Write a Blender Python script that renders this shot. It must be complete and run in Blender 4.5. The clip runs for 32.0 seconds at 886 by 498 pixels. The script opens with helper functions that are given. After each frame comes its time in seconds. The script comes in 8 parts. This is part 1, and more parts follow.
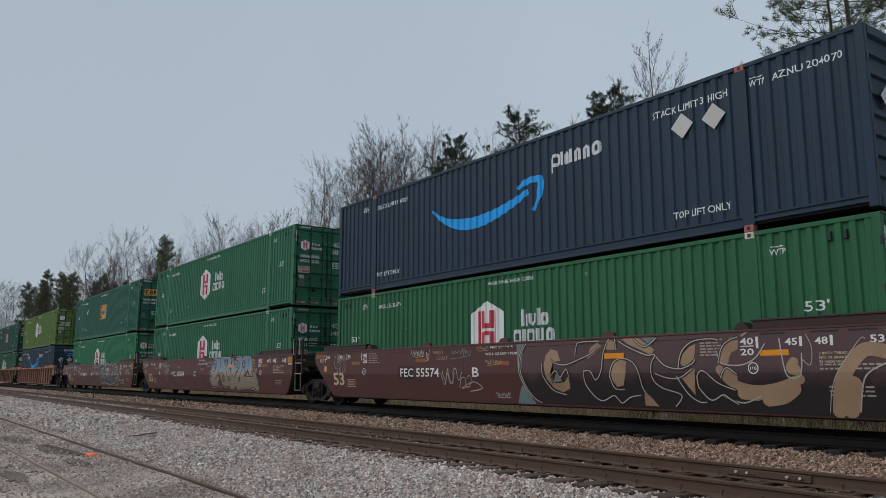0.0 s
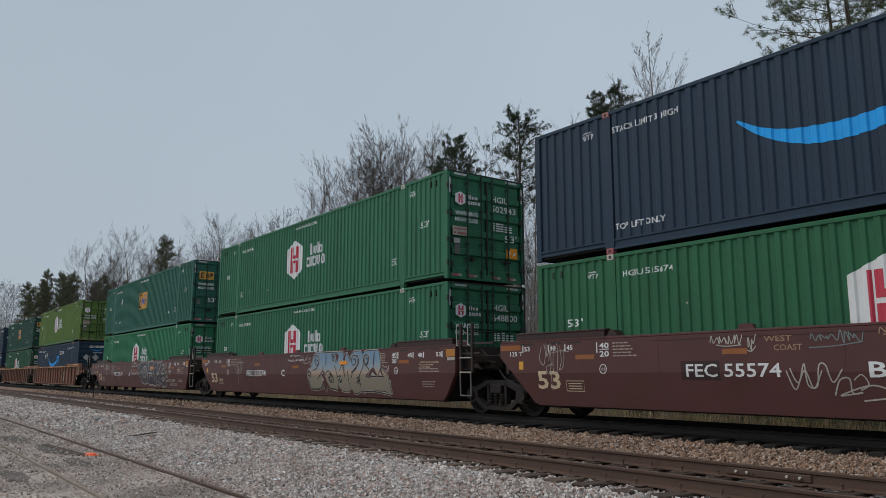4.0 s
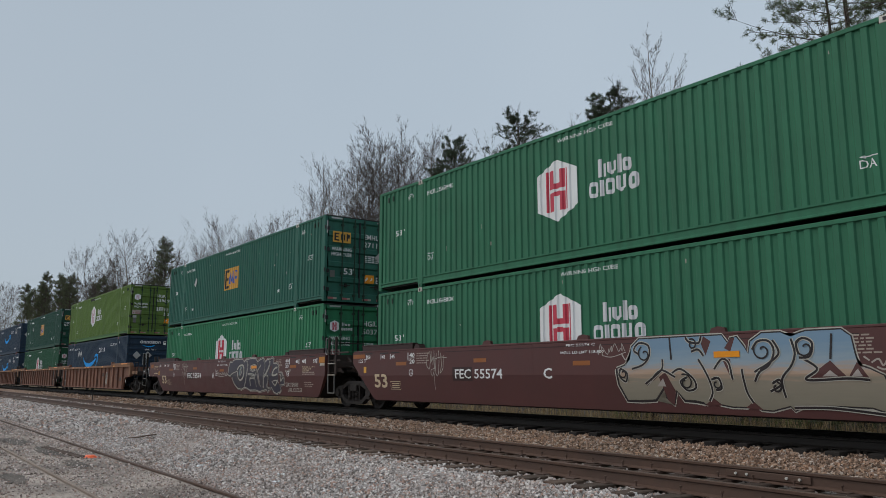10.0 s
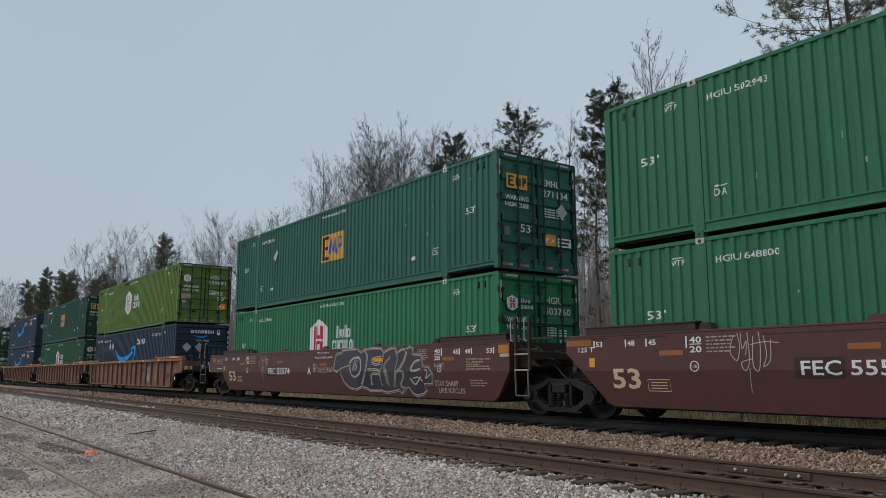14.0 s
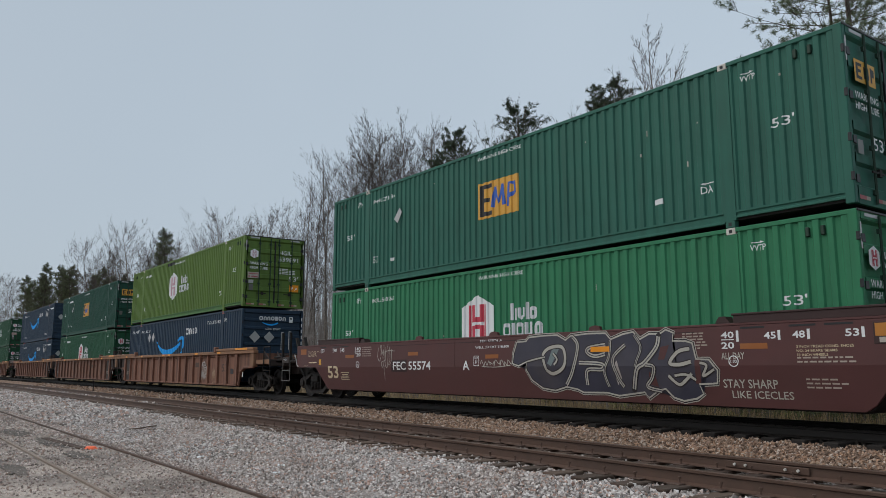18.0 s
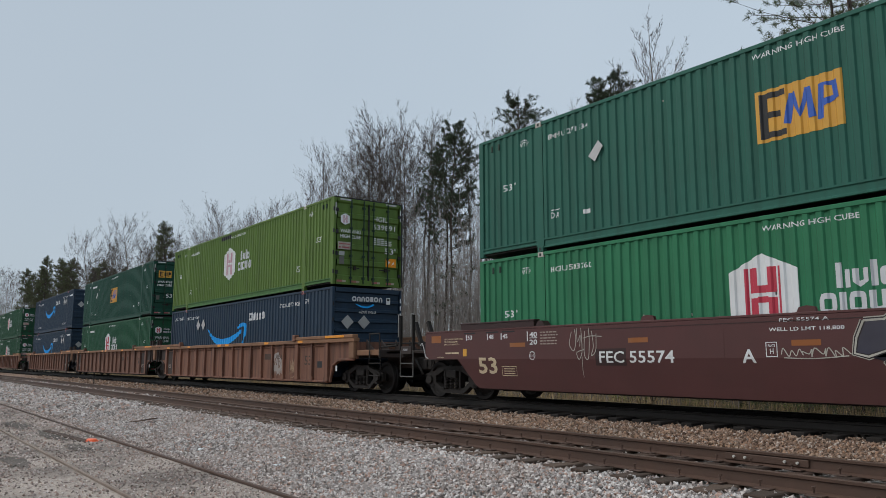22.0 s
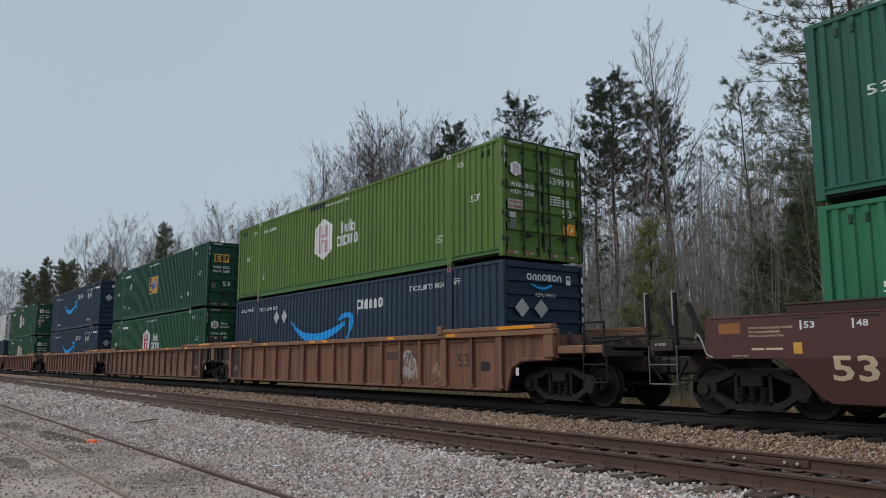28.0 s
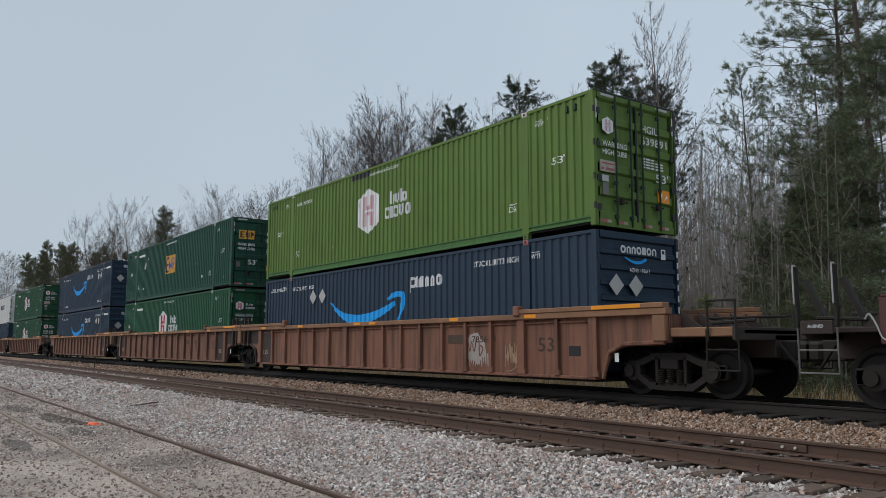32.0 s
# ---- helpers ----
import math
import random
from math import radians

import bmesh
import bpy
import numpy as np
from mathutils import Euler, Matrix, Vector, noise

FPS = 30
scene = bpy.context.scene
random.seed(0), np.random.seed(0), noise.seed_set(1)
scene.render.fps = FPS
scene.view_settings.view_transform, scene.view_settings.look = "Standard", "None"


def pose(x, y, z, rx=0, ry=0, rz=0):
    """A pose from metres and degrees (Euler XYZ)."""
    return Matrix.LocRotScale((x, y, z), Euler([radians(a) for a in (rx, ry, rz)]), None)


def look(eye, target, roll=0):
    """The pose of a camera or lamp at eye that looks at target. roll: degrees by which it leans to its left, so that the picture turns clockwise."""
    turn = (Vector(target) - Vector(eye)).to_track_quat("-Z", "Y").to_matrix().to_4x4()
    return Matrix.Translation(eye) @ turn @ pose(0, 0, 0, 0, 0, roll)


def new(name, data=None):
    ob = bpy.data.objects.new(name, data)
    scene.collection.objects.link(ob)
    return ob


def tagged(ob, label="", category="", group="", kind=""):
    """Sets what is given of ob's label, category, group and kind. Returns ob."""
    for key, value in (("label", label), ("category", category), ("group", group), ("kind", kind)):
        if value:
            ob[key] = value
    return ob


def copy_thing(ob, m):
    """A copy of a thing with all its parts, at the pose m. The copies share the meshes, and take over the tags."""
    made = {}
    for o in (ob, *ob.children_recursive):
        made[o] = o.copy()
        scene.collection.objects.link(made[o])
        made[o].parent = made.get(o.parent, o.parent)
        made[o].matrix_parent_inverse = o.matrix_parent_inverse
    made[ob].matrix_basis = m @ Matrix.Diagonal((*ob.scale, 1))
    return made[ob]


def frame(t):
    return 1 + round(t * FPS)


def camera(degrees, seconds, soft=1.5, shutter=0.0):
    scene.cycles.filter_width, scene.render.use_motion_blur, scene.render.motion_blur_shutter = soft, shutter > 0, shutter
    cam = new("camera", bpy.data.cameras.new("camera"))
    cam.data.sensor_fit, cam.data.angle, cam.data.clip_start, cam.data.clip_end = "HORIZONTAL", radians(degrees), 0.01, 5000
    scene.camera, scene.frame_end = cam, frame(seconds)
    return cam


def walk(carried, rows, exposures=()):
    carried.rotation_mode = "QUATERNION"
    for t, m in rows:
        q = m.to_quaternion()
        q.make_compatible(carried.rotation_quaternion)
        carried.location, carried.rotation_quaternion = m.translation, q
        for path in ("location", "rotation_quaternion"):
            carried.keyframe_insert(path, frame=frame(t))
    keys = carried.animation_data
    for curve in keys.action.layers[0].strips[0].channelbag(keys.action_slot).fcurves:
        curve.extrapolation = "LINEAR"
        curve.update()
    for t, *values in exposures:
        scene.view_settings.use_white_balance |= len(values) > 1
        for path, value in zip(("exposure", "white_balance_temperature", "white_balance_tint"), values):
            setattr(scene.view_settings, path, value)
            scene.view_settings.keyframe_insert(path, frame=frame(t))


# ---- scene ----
EYE = 0.907          # height of the lens over the rail tops of the train's track
MID = 12.783         # middle of the train's track
NEAR = 8.10          # middle of the empty track
NEAR_TOP = -0.176    # its rail tops
SIDING = 3.375       # middle of the buried siding
SIDING_TOP = -0.656

# seconds, yaw to the left, pitch, roll
VIEW = [
    (0, 53.880, 9.298, 0.013),
    (0.5, 53.877, 9.296, 0.010),
    (1, 53.873, 9.277, 0.010),
    (1.5, 53.871, 9.266, 0.011),
    (2, 53.871, 9.275, 0.011),
    (2.5, 53.873, 9.278, 0.014),
    (3, 53.869, 9.265, 0.014),
    (3.5, 53.870, 9.258, 0.005),
    (5.5, 53.868, 9.326, 0.007),
    (6, 53.863, 9.322, 0.004),
    (6.5, 53.861, 9.335, 0.002),
    (7, 53.860, 9.345, 0.001),
    (7.5, 53.856, 9.364, -0.001),
    (8, 53.852, 9.381, -0.007),
    (8.5, 53.850, 9.387, -0.004),
    (9, 53.844, 9.399, -0.011),
    (9.5, 53.842, 9.411, -0.013),
    (10, 53.838, 9.412, -0.019),
    (10.5, 53.835, 9.409, -0.024),
    (11, 53.832, 9.414, -0.025),
    (11.5, 53.834, 9.419, -0.024),
    (12, 53.833, 9.406, -0.020),
    (12.5, 53.831, 9.348, -0.020),
    (13, 53.834, 9.246, -0.015),
    (13.5, 53.836, 9.169, -0.009),
    (14, 53.834, 9.134, -0.003),
    (14.5, 53.833, 9.082, -0.000),
    (16.5, 53.834, 8.778, -0.005),
    (17, 53.830, 8.785, -0.013),
    (17.5, 53.824, 8.792, -0.016),
    (18, 53.820, 8.800, -0.019),
    (18.5, 53.822, 8.806, -0.021),
    (19, 53.822, 8.802, -0.031),
    (19.5, 53.824, 8.773, -0.035),
    (20, 53.829, 8.682, -0.038),
    (20.5, 53.832, 8.521, -0.037),
    (21, 53.832, 8.365, -0.034),
    (21.5, 53.830, 8.285, -0.037),
    (22, 53.828, 8.267, -0.041),
    (22.5, 53.826, 8.270, -0.037),
    (23, 53.827, 8.274, -0.041),
    (23.5, 53.827, 8.280, -0.041),
    (24, 53.828, 8.296, -0.042),
    (24.5, 53.829, 8.316, -0.045),
    (25, 53.832, 8.322, -0.055),
    (25.5, 53.831, 8.322, -0.057),
    (27.5, 53.832, 8.323, -0.062),
    (28, 53.832, 8.319, -0.063),
    (28.5, 53.832, 8.322, -0.064),
    (29, 53.831, 8.324, -0.064),
    (29.5, 53.832, 8.323, -0.063),
    (30, 53.827, 8.323, -0.042),
    (30.5, 53.829, 8.278, -0.020),
    (31, 53.830, 8.141, 0.003),
    (31.5, 53.832, 7.635, 0.042),
    (32, 53.833, 7.169, 0.100),
]

# seconds and metres that the train has run
TRAVEL = [
    (0, -0.000),
    (0.5, 1.140),
    (1, 2.282),
    (1.5, 3.425),
    (2, 4.562),
    (2.5, 5.687),
    (3, 6.802),
    (3.5, 7.899),
    (5.5, 12.166),
    (6, 13.250),
    (6.5, 14.316),
    (7, 15.384),
    (7.5, 16.457),
    (8, 17.537),
    (8.5, 18.625),
    (9, 19.712),
    (9.5, 20.787),
    (10, 21.835),
    (10.5, 22.886),
    (11, 23.951),
    (11.5, 25.029),
    (12, 26.116),
    (12.5, 27.211),
    (13, 28.308),
    (13.5, 29.384),
    (14, 30.462),
    (14.5, 31.528),
    (16.5, 35.622),
    (17, 36.623),
    (17.5, 37.613),
    (18, 38.598),
    (18.5, 39.578),
    (19, 40.543),
    (19.5, 41.461),
    (20, 42.372),
    (20.5, 43.290),
    (21, 44.207),
    (21.5, 45.100),
    (22, 45.940),
    (22.5, 46.701),
    (23, 47.401),
    (23.5, 48.146),
    (24, 48.909),
    (24.5, 49.665),
    (25, 50.393),
    (25.5, 51.079),
    (27.5, 53.598),
    (28, 54.147),
    (28.5, 54.662),
    (29, 55.120),
    (29.5, 55.522),
    (30, 55.873),
    (30.5, 56.185),
    (31, 56.464),
    (31.5, 56.726),
    (32, 56.981),
]

def view(yaw, pitch, roll):
    return pose(0, 0, EYE, 90 + pitch, 0, yaw) @ pose(0, 0, 0, 0, 0, roll)


cam = camera(59.52, 32.0, soft=0.7)
walk(cam, [(t, view(a, b, c)) for t, a, b, c in VIEW], [(0, -0.07), (10, -0.02), (17, 0.06), (22, 0.12), (25, 0.13), (28, 0.02), (30, 0.03), (31, -0.02), (31.5, 0.06), (32, 0.13)])

# ---- light: an overcast winter sky ----
scene.view_settings.exposure = 0.0
world = bpy.data.worlds.new("overcast_sky")
scene.world = world
world.use_nodes = True
wn, wl = world.node_tree.nodes, world.node_tree.links
wn.clear()
w_out = wn.new("ShaderNodeOutputWorld")
w_bg = wn.new("ShaderNodeBackground")
w_sky = wn.new("ShaderNodeTexSky")
w_sky.sky_type, w_sky.sun_disc = "NISHITA", False
w_sky.sun_elevation, w_sky.sun_rotation = radians(48), radians(220)
w_sky.air_density, w_sky.dust_density = 1.0, 4.0
w_dim = wn.new("ShaderNodeMix")
w_dim.data_type, w_dim.blend_type = "RGBA", "MULTIPLY"
w_dim.inputs[0].default_value = 1.0
w_dim.inputs[7].default_value = (0.11, 0.11, 0.11, 1)
w_cloud = wn.new("ShaderNodeMix")
w_cloud.data_type = "RGBA"
w_cloud.inputs[0].default_value = 0.88
w_geo = wn.new("ShaderNodeTexCoord")
w_noise = wn.new("ShaderNodeTexNoise")
w_noise.inputs["Scale"].default_value, w_noise.inputs["Detail"].default_value = 1.4, 3.0
w_ramp = wn.new("ShaderNodeValToRGB")
w_ramp.color_ramp.elements[0].position, w_ramp.color_ramp.elements[1].position = 0.25, 0.75
w_ramp.color_ramp.elements[0].color = (0.442, 0.526, 0.606, 1)
w_ramp.color_ramp.elements[1].color = (0.506, 0.586, 0.664, 1)
wl.new(w_geo.outputs["Generated"], w_noise.inputs["Vector"])
wl.new(w_noise.outputs["Fac"], w_ramp.inputs["Fac"])
wl.new(w_sky.outputs["Color"], w_dim.inputs[6])
wl.new(w_dim.outputs[2], w_cloud.inputs[6])
wl.new(w_ramp.outputs["Color"], w_cloud.inputs[7])
# an overcast sky is brighter overhead than low down
w_xyz = wn.new("ShaderNodeSeparateXYZ")
w_high = wn.new("ShaderNodeMapRange")
w_high.interpolation_type = "SMOOTHSTEP"
w_high.inputs["From Min"].default_value, w_high.inputs["From Max"].default_value = 0.45, 1.0
w_high.inputs["To Min"].default_value, w_high.inputs["To Max"].default_value = 1.0, 1.35
w_mul = wn.new("ShaderNodeMix")
w_mul.data_type, w_mul.blend_type = "RGBA", "MULTIPLY"
w_mul.inputs[0].default_value = 1.0
wl.new(w_geo.outputs["Generated"], w_xyz.inputs["Vector"])
wl.new(w_xyz.outputs["Z"], w_high.inputs["Value"])
wl.new(w_cloud.outputs[2], w_mul.inputs[6])
wl.new(w_high.outputs["Result"], w_mul.inputs[7])
w_dot = wn.new("ShaderNodeVectorMath")
w_dot.operation = "DOT_PRODUCT"
w_dot.inputs[1].default_value = (0.59, 0.81, 0.0)
w_side = wn.new("ShaderNodeMapRange")
w_side.inputs["From Min"].default_value, w_side.inputs["From Max"].default_value = -0.6, 0.6
w_side.inputs["To Min"].default_value, w_side.inputs["To Max"].default_value = 0.91, 1.10
w_even = wn.new("ShaderNodeMix")
w_even.data_type, w_even.blend_type = "RGBA", "MULTIPLY"
w_even.inputs[0].default_value = 1.0
wl.new(w_geo.outputs["Generated"], w_dot.inputs[0])
wl.new(w_dot.outputs["Value"], w_side.inputs["Value"])
wl.new(w_mul.outputs[2], w_even.inputs[6])
wl.new(w_side.outputs["Result"], w_even.inputs[7])
wl.new(w_even.outputs[2], w_bg.inputs["Color"])
w_bg.inputs["Strength"].default_value = 1.0
wl.new(w_bg.outputs["Background"], w_out.inputs["Surface"])
sun = new("sun", bpy.data.lights.new("sun", "SUN"))
sun.data.energy, sun.data.angle, sun.data.color = 1.4, radians(60), (1.0, 0.96, 0.91)
sun.matrix_world = look((-30, -36, 52), (0, 0, 0))

# ---- materials ----


def material(name, colour, rough=0.6, metal=0.0, spread=0.15, scale=3.0, stain=0.0, streak=False, bump=0.0, bump_scale=60.0,
             island=0.0, random_hue=0.0, palette=(), dust=(0.25, 0.2, 0.15), stain_scale=0.7):
    """A surface with its grain, stains and fine relief."""
    m = bpy.data.materials.new(name)
    m.use_nodes = True
    n, l = m.node_tree.nodes, m.node_tree.links
    b = n["Principled BSDF"]
    co = n.new("ShaderNodeTexCoord")
    fine = n.new("ShaderNodeTexNoise")
    fine.inputs["Scale"].default_value, fine.inputs["Detail"].default_value = scale, 6.0
    l.new(co.outputs["Object"], fine.inputs["Vector"])
    dark = tuple(c * (1 - spread) for c in colour)
    light = tuple(min(1, c * (1 + spread)) for c in colour)
    mix = n.new("ShaderNodeMix")
    mix.data_type = "RGBA"
    mix.inputs[6].default_value, mix.inputs[7].default_value = (*dark, 1), (*light, 1)
    l.new(fine.outputs["Fac"], mix.inputs[0])
    last = mix.outputs[2]
    if palette:
        geo = n.new("ShaderNodeNewGeometry")
        ramp = n.new("ShaderNodeValToRGB")
        ramp.color_ramp.interpolation = "CONSTANT"
        ramp.color_ramp.elements[0].color = (*palette[0], 1)
        ramp.color_ramp.elements[1].position, ramp.color_ramp.elements[1].color = 1 - 1 / len(palette), (*palette[-1], 1)
        for i, c in enumerate(palette[1:-1]):
            ramp.color_ramp.elements.new((i + 1) / len(palette)).color = (*c, 1)
        l.new(geo.outputs["Random Per Island"], ramp.inputs["Fac"])
        tint = n.new("ShaderNodeMix")
        tint.data_type, tint.blend_type = "RGBA", "MULTIPLY"
        tint.inputs[0].default_value = 1.0
        l.new(last, tint.inputs[6])
        l.new(ramp.outputs["Color"], tint.inputs[7])
        last = tint.outputs[2]
    if stain > 0:
        mp = n.new("ShaderNodeMapping")
        mp.inputs["Scale"].default_value = (4.0, 4.0, 0.25) if streak else (1, 1, 1)
        l.new(co.outputs["Object"], mp.inputs["Vector"])
        big = n.new("ShaderNodeTexNoise")
        big.inputs["Scale"].default_value, big.inputs["Detail"].default_value = stain_scale, 8.0
        l.new(mp.outputs["Vector"], big.inputs["Vector"])
        rp = n.new("ShaderNodeMapRange")
        rp.inputs["From Min"].default_value, rp.inputs["From Max"].default_value = 0.45, 0.75
        rp.inputs["To Max"].default_value = stain
        l.new(big.outputs["Fac"], rp.inputs["Value"])
        mx = n.new("ShaderNodeMix")
        mx.data_type = "RGBA"
        mx.inputs[7].default_value = (*dust, 1)
        l.new(rp.outputs["Result"], mx.inputs[0])
        l.new(last, mx.inputs[6])
        last = mx.outputs[2]
    if island > 0 or random_hue > 0:
        if island > 0:
            g = n.new("ShaderNodeNewGeometry")
            rnd, amount = g.outputs["Random Per Island"], island
        else:
            g = n.new("ShaderNodeObjectInfo")
            rnd, amount = g.outputs["Random"], random_hue
        mr = n.new("ShaderNodeMapRange")
        mr.inputs["To Min"].default_value, mr.inputs["To Max"].default_value = 1 - amount, 1 + amount
        l.new(rnd, mr.inputs["Value"])
        hs = n.new("ShaderNodeHueSaturation")
        l.new(mr.outputs["Result"], hs.inputs["Value"])
        l.new(last, hs.inputs["Color"])
        last = hs.outputs["Color"]
    l.new(last, b.inputs["Base Color"])
    rr = n.new("ShaderNodeMapRange")
    rr.inputs["To Min"].default_value, rr.inputs["To Max"].default_value = max(0.05, rough - 0.12), min(1, rough + 0.12)
    l.new(fine.outputs["Fac"], rr.inputs["Value"])
    l.new(rr.outputs["Result"], b.inputs["Roughness"])
    b.inputs["Metallic"].default_value = metal
    b.inputs["Specular IOR Level"].default_value = 0.35
    if bump > 0:
        bn = n.new("ShaderNodeTexNoise")
        bn.inputs["Scale"].default_value, bn.inputs["Detail"].default_value = bump_scale, 4.0
        l.new(co.outputs["Object"], bn.inputs["Vector"])
        bp = n.new("ShaderNodeBump")
        bp.inputs["Strength"].default_value, bp.inputs["Distance"].default_value = bump, 0.02
        l.new(bn.outputs["Fac"], bp.inputs["Height"])
        l.new(bp.outputs["Normal"], b.inputs["Normal"])
    return m


def container_paint(name, colour):
    m = material(name, colour, rough=0.62, spread=0.18, scale=1.4, stain=0.5, streak=True, bump=0.08, bump_scale=25, stain_scale=1.2,
                    dust=tuple(0.5 * c + 0.006 for c in colour))
    m.node_tree.nodes["Principled BSDF"].inputs["Specular IOR Level"].default_value = 0.22
    return m


HUB_B = container_paint("green_container_paint", (0.028, 0.126, 0.060))
# darker copies for the far containers, whose corrugation shade is in the colour
HUB_F = container_paint("far_shaded_green_paint", (0.014, 0.070, 0.033))
HUB_D = container_paint("shaded_green_container_paint", (0.019, 0.088, 0.045))
TEAL_D = container_paint("shaded_teal_container_paint", (0.015, 0.068, 0.047))
HUB_C = container_paint("bluish_green_container_paint", (0.034, 0.150, 0.083))
HUB_A = container_paint("bright_green_container_paint", (0.033, 0.182, 0.088))
TEAL = container_paint("dark_teal_container_paint", (0.029, 0.121, 0.089))
LIME = container_paint("lime_green_container_paint", (0.106, 0.178, 0.040))
# lower rail of the lime container, greener than its panels
LIME_RAIL = container_paint("greener_lower_rail", (0.062, 0.150, 0.045))
NAVY = container_paint("navy_container_paint", (0.022, 0.042, 0.070))
PALE = container_paint("white_container_paint", (0.62, 0.62, 0.60))
# green darkened so the lock rods carry the shade beside them in their colour
SHADY_GREEN = material("darkened_green_fitting", (0.014, 0.036, 0.022), rough=0.6)
WHITE = material("white_lettering", (0.72, 0.73, 0.73), rough=0.5, spread=0.08, stain=0.2)
RED = material("red_lettering", (0.50, 0.045, 0.075), rough=0.5)
BLUE = material("sky_blue_lettering", (0.006, 0.33, 0.80), rough=0.6)
DEEP_BLUE = material("royal_blue_lettering", (0.03, 0.10, 0.42), rough=0.45)
BLACK = material("black_paint", (0.018, 0.018, 0.02), rough=0.5)
AMBER = material("amber_paint", (0.62, 0.32, 0.045), rough=0.5)
ORANGE = material("orange_reflector", (0.75, 0.27, 0.01), rough=0.35)
PALE_ORANGE = material("dirty_orange_panel", (0.42, 0.17, 0.03), rough=0.6, stain=0.6, dust=(0.2, 0.09, 0.03))
FADED_WHITE = material("dirty_white_panel", (0.42, 0.38, 0.33), rough=0.6, stain=0.6, dust=(0.2, 0.14, 0.1), stain_scale=6)
RUST_ORANGE = material("faded_orange_panel", (0.28, 0.095, 0.025), rough=0.6, stain=0.4)
DULL_WHITE = material("dulled_white_lettering", (0.60, 0.61, 0.63), rough=0.55, spread=0.1, stain=0.3)
SILVER = material("placard_metal", (0.42, 0.415, 0.41), rough=0.4, metal=0.3, stain=0.3)
STEEL = material("zinc_lock_rod", (0.15, 0.145, 0.135), rough=0.4, metal=0.4)
BROWN = material("maroon_car_paint", (0.088, 0.032, 0.030), rough=0.55, spread=0.14, scale=2.5, stain=0.35, stain_scale=1.0, bump=0.1,
                 dust=(0.06, 0.03, 0.026))
DARK_BROWN = material("dark_maroon_steel", (0.040, 0.019, 0.018), rough=0.6, spread=0.2, scale=3, stain=0.4, dust=(0.03, 0.018, 0.016))
TAN = material("weathered_brown_car_paint", (0.205, 0.094, 0.061), rough=0.75, spread=0.25, scale=2.0, stain=0.85, streak=True, bump=0.15,
               dust=(0.040, 0.025, 0.020), stain_scale=1.6)
# TAN with more streaks; the far cars' dimness is put into its colour
TAN_DARK = material("shaded_brown_car_paint", (0.19, 0.092, 0.063), rough=0.8, spread=0.3, scale=2.0, stain=0.9, streak=True, bump=0.15,
                    dust=(0.04, 0.027, 0.022), stain_scale=1.3)
TAN_SILL = material("rusty_yellow_sill", (0.235, 0.122, 0.068), rough=0.75, spread=0.3, scale=3.0, stain=0.7, dust=(0.12, 0.07, 0.045))
IRON = material("grimy_cast_steel", (0.015, 0.0118, 0.0105), rough=0.75, spread=0.35, scale=8, stain=0.5, dust=(0.026, 0.020, 0.016), bump=0.2)
TREAD = material("worn_wheel_steel", (0.015, 0.012, 0.011), rough=0.65, metal=0.2)
RAIL = material("rusty_rail", (0.088, 0.050, 0.035), rough=0.6, spread=0.25, scale=6, stain=0.5, dust=(0.05, 0.035, 0.03), bump=0.15)
# rail under the train, with the train's shadow put into its colour
SHADED_RAIL = material("shaded_dark_rail", (0.022, 0.017, 0.014), rough=0.6, spread=0.25, scale=6, bump=0.15)
RAIL_HEAD = material("rail_head", (0.12, 0.095, 0.08), rough=0.38, metal=0.6, spread=0.2)
RUSTY_HEAD = material("rusty_rail_head", (0.115, 0.070, 0.050), rough=0.42, metal=0.4, spread=0.25, scale=3, stain=0.4, dust=(0.05, 0.035, 0.03))
# ties blackened in colour for the shadow they lie in
SHADED_TIE = material("shaded_black_tie", (0.018, 0.0145, 0.0125), rough=0.9, spread=0.35, scale=12, bump=0.4, random_hue=0.3)
TIE = material("dark_timber_tie", (0.066, 0.039, 0.028), rough=0.9, spread=0.35, scale=12, stain=0.4, bump=0.4, random_hue=0.35)
PALE_BALLAST = material("grey_ballast", (1.0, 0.99, 0.985), rough=0.9, spread=0.12, scale=25, bump=0.3, stain=0.45, stain_scale=0.55, dust=(0.33, 0.235, 0.185),
                        palette=((0.20, 0.175, 0.16), (0.46, 0.41, 0.38), (0.62, 0.56, 0.525), (0.46, 0.31, 0.25), (0.74, 0.685, 0.65), (0.31, 0.27, 0.245), (0.55, 0.49, 0.455), (0.42, 0.375, 0.35)))
TAN_BALLAST = material("tan_ballast", (1.0, 0.985, 0.97), rough=0.9, spread=0.12, scale=25, bump=0.3, stain=0.3, dust=(0.16, 0.115, 0.085),
                       palette=((0.13, 0.085, 0.06), (0.35, 0.215, 0.14), (0.42, 0.285, 0.20), (0.22, 0.15, 0.11), (0.50, 0.41, 0.345), (0.31, 0.205, 0.15)))
PALE_CAST = material("pale_casting", (0.55, 0.53, 0.48), rough=0.6, stain=0.5, stain_scale=4)
RED_CAST = material("reddish_casting", (0.36, 0.09, 0.10), rough=0.6, stain=0.5, stain_scale=4)
SPRAY_DARK = material("slate_spray_paint", (0.038, 0.037, 0.056), rough=0.5, spread=0.25, stain=0.2)
SPRAY_PALE = material("pale_spray_paint", (0.42, 0.40, 0.35), rough=0.55, spread=0.25, stain=0.4, dust=(0.12, 0.08, 0.07))
SPRAY_TAN = material("tan_spray_paint", (0.34, 0.225, 0.14), rough=0.55, spread=0.3, stain=0.4, dust=(0.16, 0.08, 0.06))
